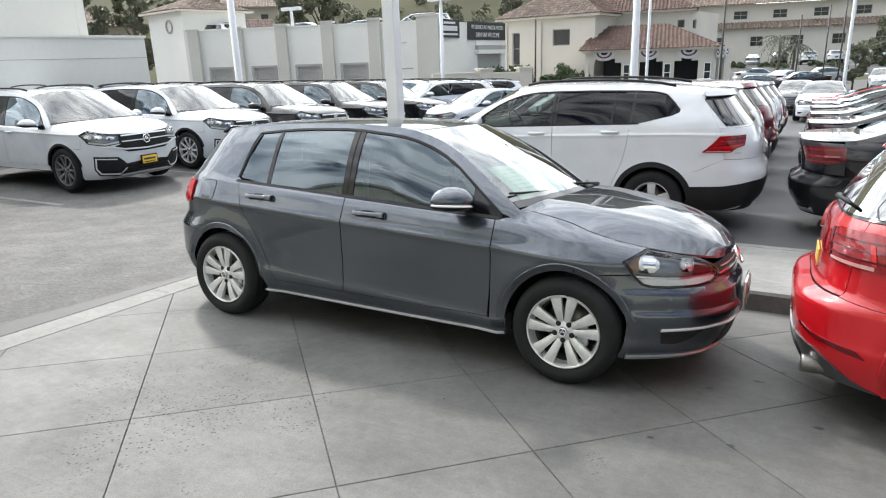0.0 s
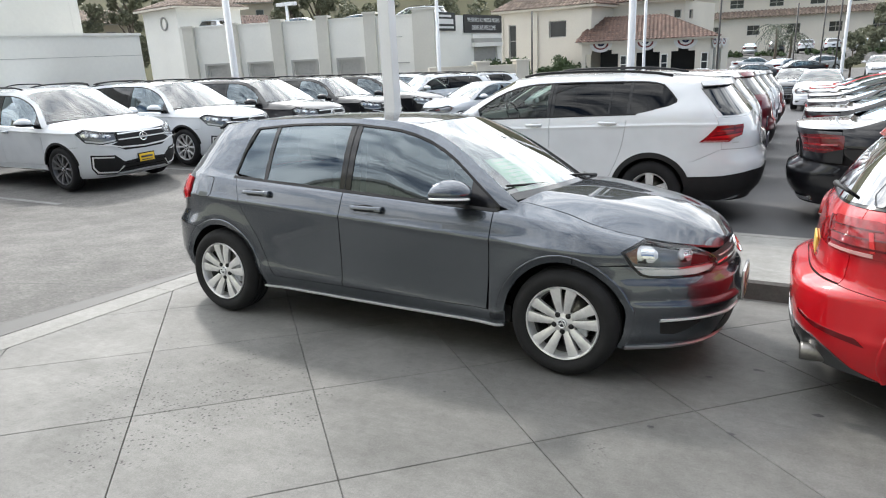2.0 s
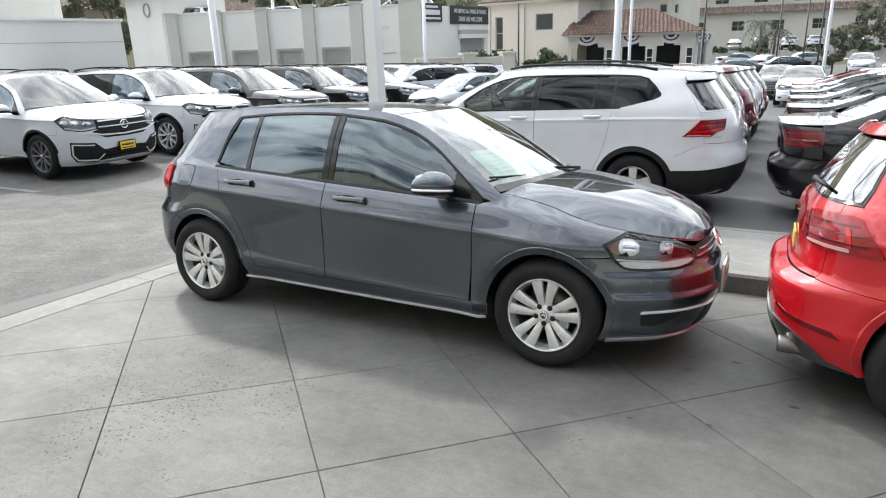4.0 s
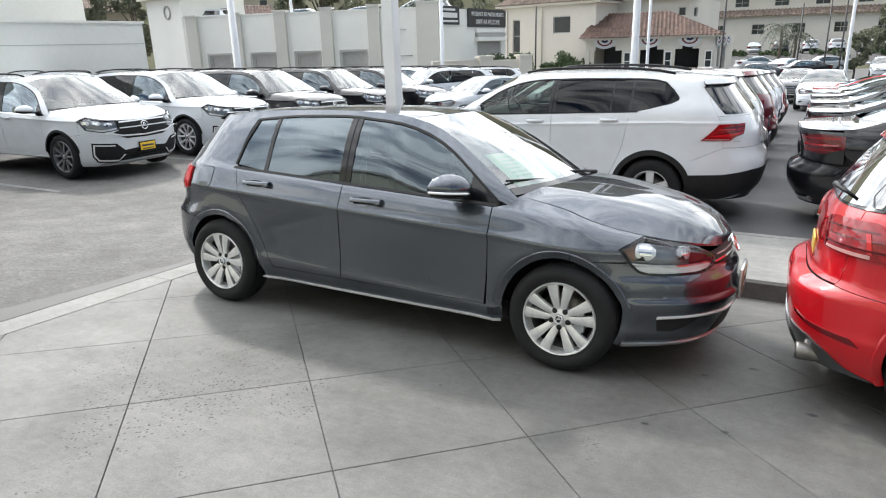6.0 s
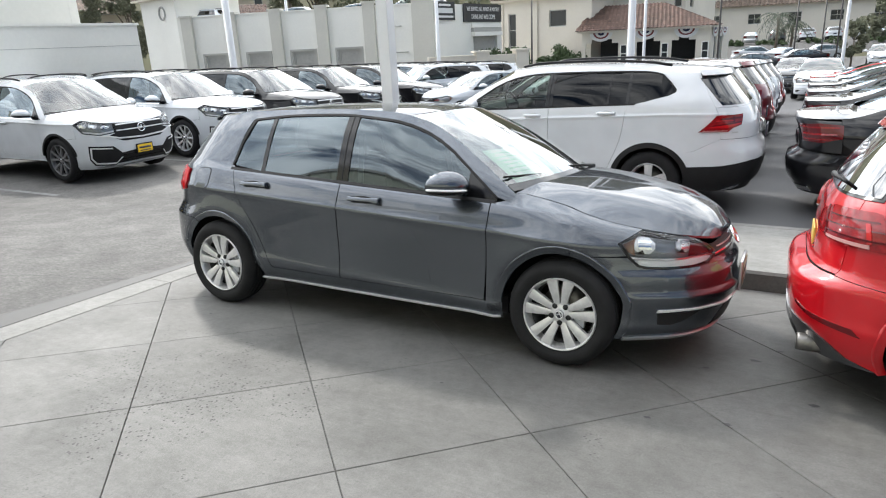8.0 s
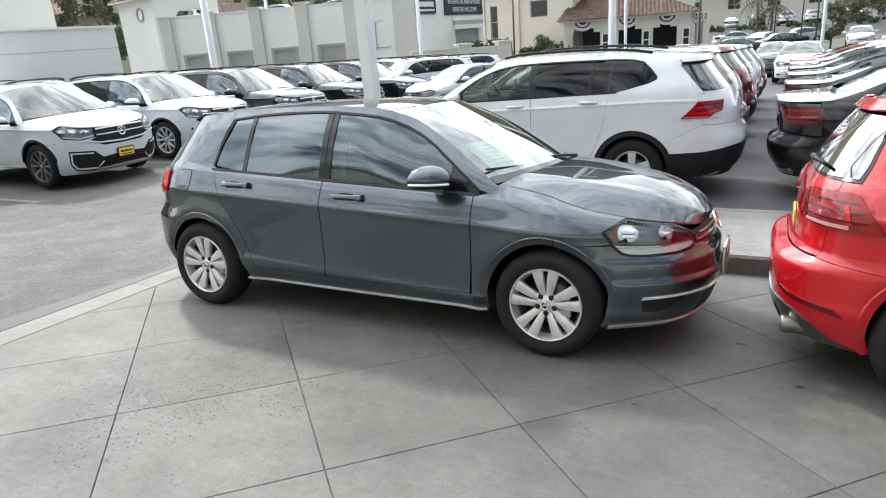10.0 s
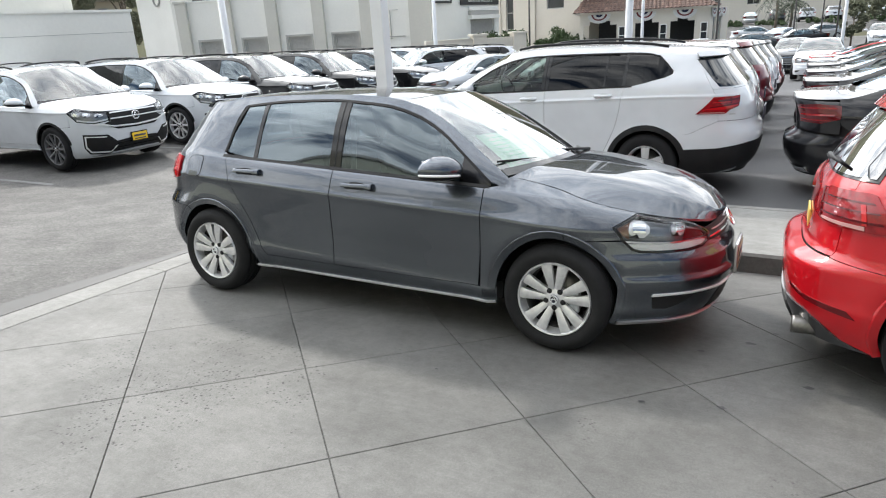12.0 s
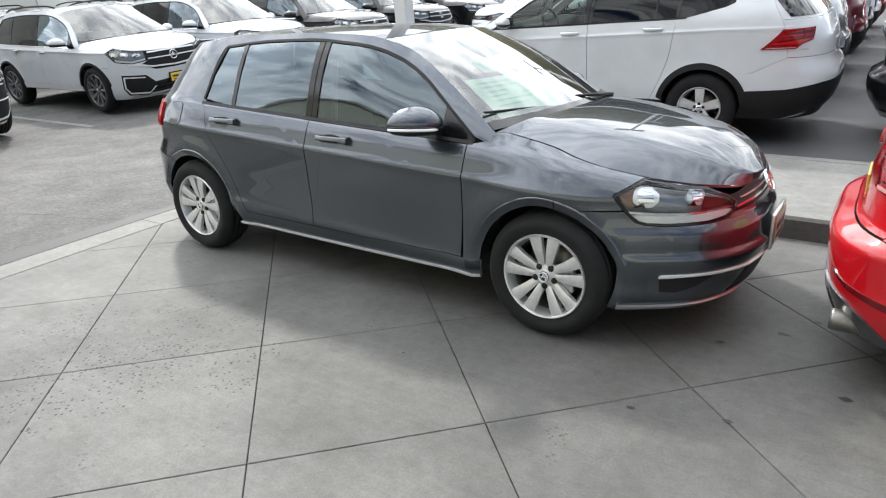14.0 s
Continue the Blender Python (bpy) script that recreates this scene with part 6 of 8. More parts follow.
def build_service():
    root = thing("service_building", "long cream stucco service building with pilasters and small shuttered windows", "building")
    p, q, r = (-36.9, 30.05), (-19.17, 35.40), (-18.43, 44.7)
    z0, z1 = -1.6, 4.30
    holes = [(1.82 + 3.30 * i, 3.42 + 3.32 * i, 0.20, 1.70) for i in range(4)]
    pierced(root, p, q, 0.3, z0, z1, holes, STUCCO_WHITE)
    for a, b, lo, hi in holes:
        w = window_in(root, p, q, a, b, lo, hi, SHUTTER, (0, 3), 0.12, "window", TRIM_GREY, 0.16)
        for x0, x1, y0, y1 in ((a - 0.16, b + 0.16, hi, hi + 0.14), (a - 0.16, a, lo, hi), (b, b + 0.16, lo, hi)):
            part("surround", wall_box(along(p, q, x0, 0.05), along(p, q, x1, 0.05), 0.05, y0, y1), TRIM_GREY, w, smooth=False)
    for i in range(6):
        x = 0.42 + 3.33 * i
        wide = 0.80 if i < 5 else 1.45
        if i == 5:
            x = math.dist(p, q) - 1.45
        up = 0.055 * i
        part("pilaster", wall_box(along(p, q, x, 0.28), along(p, q, x + wide, 0.28), 0.28, z0, z1 + up), STUCCO_GREIGE, root, smooth=False)
        part("pilaster_cap", wall_box(along(p, q, x - 0.06, 0.34), along(p, q, x + wide + 0.06, 0.34), 0.7, z1 + up, z1 + up + 0.13), STUCCO_GREIGE, root, smooth=False)
    part("parapet_cap", wall_box(along(p, q, 0, 0.06), along(p, q, math.dist(p, q), 0.06), 0.42, z1, z1 + 0.08), STUCCO_WHITE, root, smooth=False)
    # the gable side with signs and the roller door
    gl = math.dist(q, r)
    door = (5.0, 8.6, z0, 2.15)
    pierced(root, q, r, 0.3, z0, z1 - 0.02, [door], STUCCO_WHITE)
    part("roller_door", wall_box(along(q, r, 5.0, -0.2), along(q, r, 8.6, -0.2), 0.05, z0, 2.15), SHUTTER, root, smooth=False)
    for k in range(9):
        part("slat", wall_box(along(q, r, 5.02, -0.17), along(q, r, 8.58, -0.17), 0.03, z0 + 0.1 + k * 0.4, z0 + 0.42 + k * 0.4), SHUTTER, root, smooth=False)
    for k, (zz, oo) in enumerate(((2.15, 0.30), (2.45, 0.22), (2.75, 0.12))):
        part("door_head", wall_box(along(q, r, 4.7, oo), along(q, r, 8.95, oo), oo, zz, zz + 0.28), TRIM_GREY if k == 1 else STUCCO_WHITE, root, smooth=False)
    part("wall", wall_box(r, (r[0] - 18.0, r[1] + 1.0), 0.3, z0, z1), STUCCO_WHITE, root, smooth=False)
    part("flat_roof", wall_box((p[0] + 0.3, p[1] + 0.4), (q[0] - 0.5, q[1] + 0.3), 9.0, z1 - 1.15, z1 - 1.0), TRIM_GREY, root, smooth=False)
    # conduit on the wall
    bm = bmesh.new()
    e0, e1 = along(p, q, 15.75, 0.06), along(p, q, 16.3, 0.06)
    add_tube(bm, [(*e0, 1.2), (*e0, 3.0), (*e1, 3.0)], 0.03, 6)
    add_tube(bm, [(*along(p, q, 15.2, 0.06), 1.35), (*along(p, q, 16.7, 0.06), 1.35)], 0.03, 6)
    part("conduit", bm, TRIM_GREY, root)
    # signs
    u = (Vector(r) - Vector(q)).normalized()
    s1 = thing("sign", "dark sign board with pale unreadable lines", "sign")
    part("board", wall_box(along(q, r, 0.05, 0.09), along(q, r, 2.45, 0.09), 0.06, 3.25, 4.42), SIGN_PORCH_DARK, s1, smooth=False)
    for a, b, z, h in ((0.45, 1.9, 4.12, 0.14), (0.35, 2.15, 3.68, 0.32), (0.35, 2.2, 3.40, 0.13)):
        part("bar", wall_box(along(q, r, a, 0.11), along(q, r, b, 0.11), 0.02, z, z + h), SIGN_WHITE, s1, smooth=False)
    s2 = thing("sign", "long dark sign board with white capital lettering", "sign")
    part("board", wall_box(along(q, r, 3.6, 0.09), along(q, r, 9.2, 0.09), 0.06, 3.12, 4.34), SIGN_PORCH_DARK, s2, smooth=False)
    for text, z, size in (("WE SERVICE ALL MAKES & MODELS", 3.98, 0.40), ("DRIVE-INS WELCOME", 3.45, 0.46)):
        c = along(q, r, 6.4, 0.115)
        lettering(text, (*c, z), (u.x, u.y, 0), size, s2, SIGN_WHITE, 0.76 if len(text) > 20 else 0.80)
    # tower with a hip roof and a ring ornament
    tw = thing("tower", "cream stucco tower with a low tiled hip roof", "building")
    a, b = (-43.3, 32.38), (-38.2, 31.2)
    part("wall", wall_box(a, b, 5.3, -1.6, 5.9), STUCCO_WHITE, tw, smooth=False)
    v = Vector((b[0] - a[0], b[1] - a[1])).normalized()
    nn = Vector((-v.y, v.x))
    o = 0.5
    c4 = [Vector(a) - v * o - nn * o, Vector(b) + v * o - nn * o, Vector(b) + v * o + nn * (5.3 + o), Vector(a) - v * o + nn * (5.3 + o)]
    peak = (c4[0] + c4[2]) / 2
    for i in range(4):
        e0, e1 = c4[i], c4[(i + 1) % 4]
        tile_slope(tw, (e0.x, e0.y, 5.95), (e1.x, e1.y, 5.95), (peak.x, peak.y, 7.1), (peak.x + 0.01, peak.y, 7.1), TILE_PALE)
    part("eave", wall_box((c4[0].x, c4[0].y), (c4[1].x, c4[1].y), 6.3, 5.82, 5.94), STUCCO_CREAM, tw, smooth=False)
    bm = lathe([(0.50, 0.02), (0.50, 0.09), (0.38, 0.09), (0.38, 0.02)], 36, "y")
    ring = part("ring_ornament", bm, TRIM_GREY, tw)
    c = along(a, b, 3.25, 0.0)
    ring.matrix_basis = Matrix.Translation((*c, 4.85)) @ pose(0, 0, 0, 0, 0, math.degrees(math.atan2(v.y, v.x)) + 180)


build_service()


def build_slope_house(p, q, deep, z1, ridge, wall_mat, tile_mat, label):
    """A small house on the slope: walls, one window row and a tiled gable roof."""
    root = thing("house", label, "house")
    L = math.dist(p, q)
    holes = [(L * k - 0.45, L * k + 0.45, z1 - 1.5, z1 - 0.6) for k in (0.25, 0.7)]
    pierced(root, p, q, 0.25, -1.6, z1, holes, wall_mat)
    for h in holes:
        window_in(root, p, q, *h)
    for e0, e1 in ((q, along(p, q, L, -deep)), (along(p, q, L, -deep), along(p, q, 0, -deep)), (along(p, q, 0, -deep), p)):
        part("wall", wall_box(e0, e1, 0.25, -1.6, z1), wall_mat, root, smooth=False)
    part("eave", wall_box(along(p, q, -0.3, 0.4), along(p, q, L + 0.3, 0.4), 0.3, z1, z1 + 0.1), TRIM_GREY, root, smooth=False)
    a, b = along(p, q, -0.4, 0.5), along(p, q, L + 0.4, 0.5)
    c, d = along(p, q, L + 0.4, -deep / 2), along(p, q, -0.4, -deep / 2)
    e, f = along(p, q, L + 0.4, -deep - 0.5), along(p, q, -0.4, -deep - 0.5)
    tile_slope(root, (*a, z1 + 0.1), (*b, z1 + 0.1), (*c, ridge), (*d, ridge), tile_mat)
    tile_slope(root, (*e, z1 + 0.1), (*f, z1 + 0.1), (*d, ridge), (*c, ridge), tile_mat)


build_slope_house((-60.4, 36.8), (-57.2, 41.8), 6.0, 5.9, 7.5, STUCCO_TAN, TILE_PALE, "brown house with a weathered tile roof")
build_slope_house((-46.2, 43.2), (-43.4, 46.2), 5.0, 5.0, 6.2, STUCCO_WHITE, TILE, "white house with a dark tile roof")
build_slope_house((-55.0, 51.8), (-50.6, 56.0), 6.0, 8.0, 9.3, STUCCO_TAN, TILE_PALE, "tan house on the slope with a tile roof")


def build_white_hall():
    root = thing("showroom_building", "plain white stucco building with a taller tier behind", "building")
    p, q = (-19.6, -2.0), (-18.09, 11.95)
    pp, qq = (-21.6, -2.0), (-20.0, 11.2)
    part("wall", wall_box(p, q, 0.3, -1.2, 2.92), STUCCO_WHITE, root, smooth=False)
    part("wall", wall_box(q, (q[0] - 12, q[1] + 1.2), 0.3, -1.2, 2.92), STUCCO_WHITE, root, smooth=False)
    part("parapet_cap", wall_box(along(p, q, 0, 0.05), along(p, q, math.dist(p, q) + 0.05, 0.05), 0.4, 2.92, 3.0), STUCCO_WHITE, root, smooth=False)
    part("roof", wall_box(along(p, q, 0, -0.15), along(p, q, math.dist(p, q) - 0.2, -0.15), 9.0, 2.4, 2.5), TRIM_GREY, root, smooth=False)
    part("upper_wall", wall_box(pp, qq, 0.3, 2.5, 7.2), STUCCO_WHITE, root, smooth=False)
    part("upper_wall", wall_box(qq, (qq[0] - 10, qq[1] + 1.0), 0.3, 2.5, 7.2), STUCCO_WHITE, root, smooth=False)
    for d in (3.4, 8.9):
        part("joint_strip", wall_box(along(p, q, d, 0.012), along(p, q, d + 0.03, 0.012), 0.02, -1.2, 2.9), TRIM_GREY, root, smooth=False)
    part("joint_strip", wall_box(along(p, q, 0, 0.008), along(p, q, math.dist(p, q), 0.008), 0.02, 2.26, 2.275), TRIM_GREY, root, smooth=False)


build_white_hall()


def build_bunting():
    """A half-round pleated fan of red, white and blue cloth."""
    root = thing("bunting", "half-round red, white and blue pleated bunting", "bunting", "bunting on the porch")
    for r0, r1, mat in ((0.06, 0.26, BUNT_BLUE), (0.26, 0.46, BUNT_WHITE), (0.46, 0.60, BUNT_RED), (0.60, 0.88, BUNT_WHITE)):
        bm = bmesh.new()
        prev = None
        for i in range(33):
            t = math.pi + math.pi * i / 32
            o = 0.03 * (i % 2)
            row = [bm.verts.new((r * math.cos(t), -0.03 - o * r, r * math.sin(t) * 0.75)) for r in (r0, r1)]
            if prev:
                bm.faces.new((prev[0], row[0], row[1], prev[1]))
            prev = row
        part("cloth", bm, mat, root, smooth=False)
    return root


def build_clubhouse():
    root = thing("clubhouse", "cream stucco building with red clay tile roofs and an arcaded porch", "building")
    z0 = -1.6
    # left block
    p, q = (-22.2, 53.0), (-13.35, 51.75)
    L = math.dist(p, q)
    holes = [(1.0, 1.75, -0.2, 3.9), (5.0, 6.6, 2.65, 4.0)]
    pierced(root, p, q, 0.3, z0, 5.05, holes, STUCCO_CREAM)
    window_in(root, p, q, *holes[0], None, (0, 2), 0.18)
    window_in(root, p, q, *holes[1], None, (0, 0), 0.18)
    part("wall", wall_box(q, (-12.3, 59.0), 0.3, z0, 5.05), STUCCO_CREAM, root, smooth=False)
    for d, w in ((0.0, 0.5), (3.4, 0.55), (L - 1.5, 1.5)):
        part("pilaster", wall_box(along(p, q, d, 0.15), along(p, q, d + w, 0.15), 0.15, z0, 4.75), STUCCO_CREAM, root, smooth=False)
    part("eave", wall_box(along(p, q, -0.5, 0.5), along(p, q, L + 0.5, 0.5), 8.5, 4.92, 5.08), STUCCO_CREAM, root, smooth=False)
    e = [along(p, q, -0.6, 0.6), along(p, q, L + 0.6, 0.6), along(p, q, L + 0.6, -8.2), along(p, q, -0.6, -8.2)]
    r0, r1 = along(p, q, 3.6, -3.8), along(p, q, L - 3.6, -3.8)
    tile_slope(root, (*e[0], 5.1), (*e[1], 5.1), (*r1, 7.6), (*r0, 7.6), TILE_PALE)
    tile_slope(root, (*e[1], 5.1), (*e[2], 5.1), (*r1, 7.6), (*r1, 7.61), TILE)
    tile_slope(root, (*e[3], 5.1), (*e[0], 5.1), (*r0, 7.6), (*r0, 7.61), TILE_PALE)
    # upper right block
    p2, q2 = (-13.3, 56.0), (-6.9, 57.0)
    L2 = math.dist(p2, q2)
    pierced(root, p2, q2, 0.3, z0, 5.15, [(L2 - 0.9, L2 - 0.3, 3.75, 4.45)], STUCCO_CREAM)
    window_in(root, p2, q2, L2 - 0.9, L2 - 0.3, 3.75, 4.45)
    pierced(root, q2, (-5.6, 66.0), 0.3, z0, 5.15, [(1.2, 2.2, 3.7, 4.45)], STUCCO_CREAM)
    window_in(root, q2, (-5.6, 66.0), 1.2, 2.2, 3.7, 4.45)
    part("eave", wall_box(along(p2, q2, 0, 0.5), along(p2, q2, L2 + 0.6, 0.5), 9.5, 5.12, 5.25), STUCCO_CREAM, root, smooth=False)
    e = [along(p2, q2, -0.5, 0.6), along(p2, q2, L2 + 0.7, 0.6), along(p2, q2, L2 + 0.7, -9.4), along(p2, q2, -0.5, -9.4)]
    r0, r1 = along(p2, q2, -0.5, -4.4), along(p2, q2, L2 - 3.4, -4.4)
    tile_slope(root, (*e[0], 5.27), (*e[1], 5.27), (*r1, 7.7), (*r0, 7.7), TILE)
    tile_slope(root, (*e[1], 5.27), (*e[2], 5.27), (*r1, 7.7), (*r1, 7.71), TILE)
    # porch wing
    a, b = (-13.55, 49.6), (-4.06, 51.4)
    L3 = math.dist(a, b)
    holes = [(0.3, 2.85, z0, 1.45), (4.25, 6.0, z0, 1.45), (6.85, 8.6, z0, 1.45)]
    pierced(root, a, b, 0.35, z0, 2.0, holes, STUCCO_CREAM)
    for h in holes:
        for s in (0, 1):
            x = h[0] + 0.25 if s == 0 else h[1] - 0.25
            part("arch_corner", wall_box(along(a, b, x - 0.25, -0.02), along(a, b, x + 0.25, -0.02), 0.3, 1.15, 1.46), STUCCO_CREAM, root, smooth=False)
    for d in (3.0, 6.07, 9.0):
        window_in(root, a, b, d, d + 0.53, -0.4, 1.0, None, (0, 1), -0.10, "panel_window", STUCCO_WHITE)
    # back wall coloured near-black to give the porch its deep shade
    part("wall", wall_box((a[0] + 0.4, a[1] + 4.0), (b[0] - 0.3, b[1] + 3.6), 0.2, z0, 2.0), SIGN_PORCH_DARK, root, smooth=False)
    pierced(root, b, (-3.35, 57.3), 0.35, z0, 2.0, [(1.0, 1.8, -0.6, 1.3), (2.8, 3.6, -0.6, 1.3)], STUCCO_CREAM)
    for d in (1.0, 2.8):
        window_in(root, b, (-3.35, 57.3), d, d + 0.8, -0.6, 1.3)
    part("eave", wall_box(along(a, b, -0.3, 0.5), along(a, b, L3 + 0.5, 0.5), 6.0, 1.98, 2.1), STUCCO_CREAM, root, smooth=False)
    e = [along(a, b, -0.5, 0.65), along(a, b, L3 + 0.65, 0.65), along(a, b, L3 + 0.65, -6.2)]
    r0, r1 = along(a, b, 0.6, -4.6), along(a, b, L3 - 3.55, -4.6)
    tile_slope(root, (*e[0], 2.12), (*e[1], 2.12), (*r1, 4.1), (*r0, 4.1), TILE)
    tile_slope(root, (*e[1], 2.12), (*e[2], 2.12), (*r1, 4.1), (*r1, 4.11), TILE)
    first = build_bunting()
    yaw = math.degrees(math.atan2(b[1] - a[1], b[0] - a[0]))
    spots = [(1.5, a, b, yaw), (4.9, a, b, yaw), (7.85, a, b, yaw)]
    for i, (d, s, t, w) in enumerate(spots):
        m = Matrix.Translation((*along(s, t, d, 0.05), 1.95)) @ pose(0, 0, 0, 0, 0, w)
        if i == 0:
            first.matrix_basis = m
        else:
            copy_thing(first, m)
    for d in (0.9, 2.4, 3.9):
        copy_thing(first, Matrix.Translation((*along(b, (-3.35, 57.3), d, 0.05), 1.95)) @ pose(0, 0, 0, 0, 0, 83))


build_clubhouse()


def build_long_block():
    root = thing("office_building", "long pale two-storey building with tiled roof bands", "building")
    p, q = (-30.0, 103.5), (40.0, 112.0)
    z0 = -1.6
    lo = [(14 + 5.3 * i, 15.7 + 5.3 * i, 2.2, 3.6) for i in range(9)]
    hi = [(12.5 + 5.3 * i, 14.4 + 5.3 * i, 6.1, 7.3) for i in range(9)]
    pierced(root, p, q, 0.4, z0, 4.7, lo, STUCCO_CREAM)
    for h in lo:
        window_in(root, p, q, *h, None, (1, 1), 0.2)
    tile_slope(root, (*along(p, q, -1, 0.7), 4.7), (*along(p, q, 72, 0.7), 4.7), (*along(p, q, 72, -1.6), 5.7), (*along(p, q, -1, -1.6), 5.7), TILE_PALE, 0.5)
    p2, q2 = along(p, q, -1, -1.5), along(p, q, 72, -1.5)
    pierced(root, p2, q2, 0.4, 4.7, 8.2, hi, STUCCO_CREAM)
    for h in hi:
        window_in(root, p2, q2, *h, None, (1, 1), 0.2)
    tile_slope(root, (*along(p2, q2, -1, 0.9), 8.2), (*along(p2, q2, 74, 0.9), 8.2), (*along(p2, q2, 74, -4.0), 10.6), (*along(p2, q2, -1, -4.0), 10.6), TILE_PALE, 0.5)


build_long_block()


def build_low_wall():
    root = thing("garden_wall", "low cream stucco wall with capped piers", "wall")
    p, q = (-17.6, 31.6), (-13.3, 37.1)
    part("wall", wall_box(p, q, 0.25, -1.6, 0.95), STUCCO_CREAM, root, smooth=False)
    L = math.dist(p, q)
    for d in (L * 0.58, L - 0.1):
        part("pier", wall_box(along(p, q, d - 0.9, 0.15), along(p, q, d, 0.15), 0.55, -1.6, 1.12), STUCCO_CREAM, root, smooth=False)
        part("cap", wall_box(along(p, q, d - 1.0, 0.22), along(p, q, d + 0.1, 0.22), 0.7, 1.12, 1.24), STUCCO_CREAM, root, smooth=False)
    part("cap", wall_box(along(p, q, 0, 0.04), along(p, q, L * 0.58 - 1.0, 0.04), 0.33, 0.95, 1.02), STUCCO_CREAM, root, smooth=False)


build_low_wall()


def build_back_wall():
    """The plain tan building across the drive behind the camera, which the car windows mirror."""
    root = thing("neighbour_building", "plain tan stucco building across the drive", "building")
    part("wall", wall_box((16.0, -9.6), (-34.0, -9.9), 0.3, -0.5, 7.3), STUCCO_BACK, root, smooth=False)
    part("parapet_cap", wall_box((16.0, -9.53), (-34.0, -9.83), 0.45, 7.3, 7.5), TRIM_GREY, root, smooth=False)


build_back_wall()


# ---- posts ----
def square_post(x, y, w, h):
    root = thing("lamp_post", "white square steel lamp post with twin flat heads", "lamp post")
    z = ground_z(x, y)
    part("base", box(x - 0.3, x + 0.3, y - 0.3, y + 0.3, z - 0.2, z + 0.35, 0.03), KERBSTONE, root, smooth=False)
    part("pole", box(x - w / 2, x + w / 2, y - w / 2, y + w / 2, z + 0.35, z + h, 0.008), POLE_WHITE, root, smooth=False)
    for s in (-1, 1):
        head = part("lamp_head", box(*sorted((x + s * 0.15, x + s * 0.95)), y - 0.2, y + 0.2, z + h - 0.02, z + h + 0.12, 0.03), POLE_WHITE, root, smooth=False)
    return root


def round_post(x, y, r, h, head=True, mat=None):
    root = thing("lamp_post", "white round steel lamp post" if mat is None else "slim dark metal pole", "lamp post" if mat is None else "pole")
    z = ground_z(x, y) - 0.1
    part("pole", lathe([(0.0, z), (r, z), (r, z + 0.01), (r * 0.8, z + h), (0.0, z + h)], 14, "z"), mat or POLE_WHITE, root)
    for o in root.children:
        o.location = (x, y, 0)
    if head:
        for s in (-1, 1):
            part("lamp_head", box(*sorted((x + s * 0.08, x + s * 0.8)), y - 0.16, y + 0.16, z + h - 0.1, z + h + 0.12, 0.02), POLE_WHITE, root, smooth=False)


square_post(-1.50, 1.96, 0.135, 7.6)
for x, y, r, h in ((-18.9, 17.0, 0.16, 8.5), (-2.85, 19.3, 0.135, 8.5), (-4.45, 29.2, 0.075, 9.0), (4.08, 35.9, 0.085, 9.5)):
    round_post(x, y, r, h, True)
for x, y, h in ((-29.4, 33.0, 6.7), (-16.6, 31.0, 6.3)):
    round_post(x, y, 0.12, h, True)
for x, y, h in ((-15.2, 42.7, 5.9), (-2.9, 45.6, 8.5), (1.5, 60.0, 6.0), (3.6, 66.0, 7.0), (4.6, 60.0, 8.5)):
    round_post(x, y, 0.07, h, False, POLE_DARK)


# ---- plants ----
def leaf_cloud(centres, per, size, seed, stretch=1.0):
    """Many small bent leaves scattered round the given clump centres (x, y, z, radius)."""
    rnd = random.Random(seed)
    verts, faces = [], []
    for cx, cy, cz, r in centres:
        for _ in range(per):
            d = Vector((rnd.gauss(0, 1), rnd.gauss(0, 1), rnd.gauss(0, 1))).normalized() * r * rnd.uniform(0.45, 1.0)
            p = Vector((cx + d.x, cy + d.y, cz + d.z * stretch))
            a = Vector((rnd.uniform(-1, 1), rnd.uniform(-1, 1), rnd.uniform(-1, 1))).normalized()
            b = a.orthogonal().normalized()
            s = size * rnd.uniform(0.6, 1.4)
            k = len(verts)
            n = a.cross(b) * s * 0.25
            verts += [p - a * s, p - b * s * 0.45 + n, p + a * s, p + b * s * 0.45 + n]
            faces += [(k, k + 1, k + 2), (k, k + 2, k + 3)]
    me = bpy.data.meshes.new("leaves")
    me.from_pydata([tuple(v) for v in verts], [], faces)
    return me


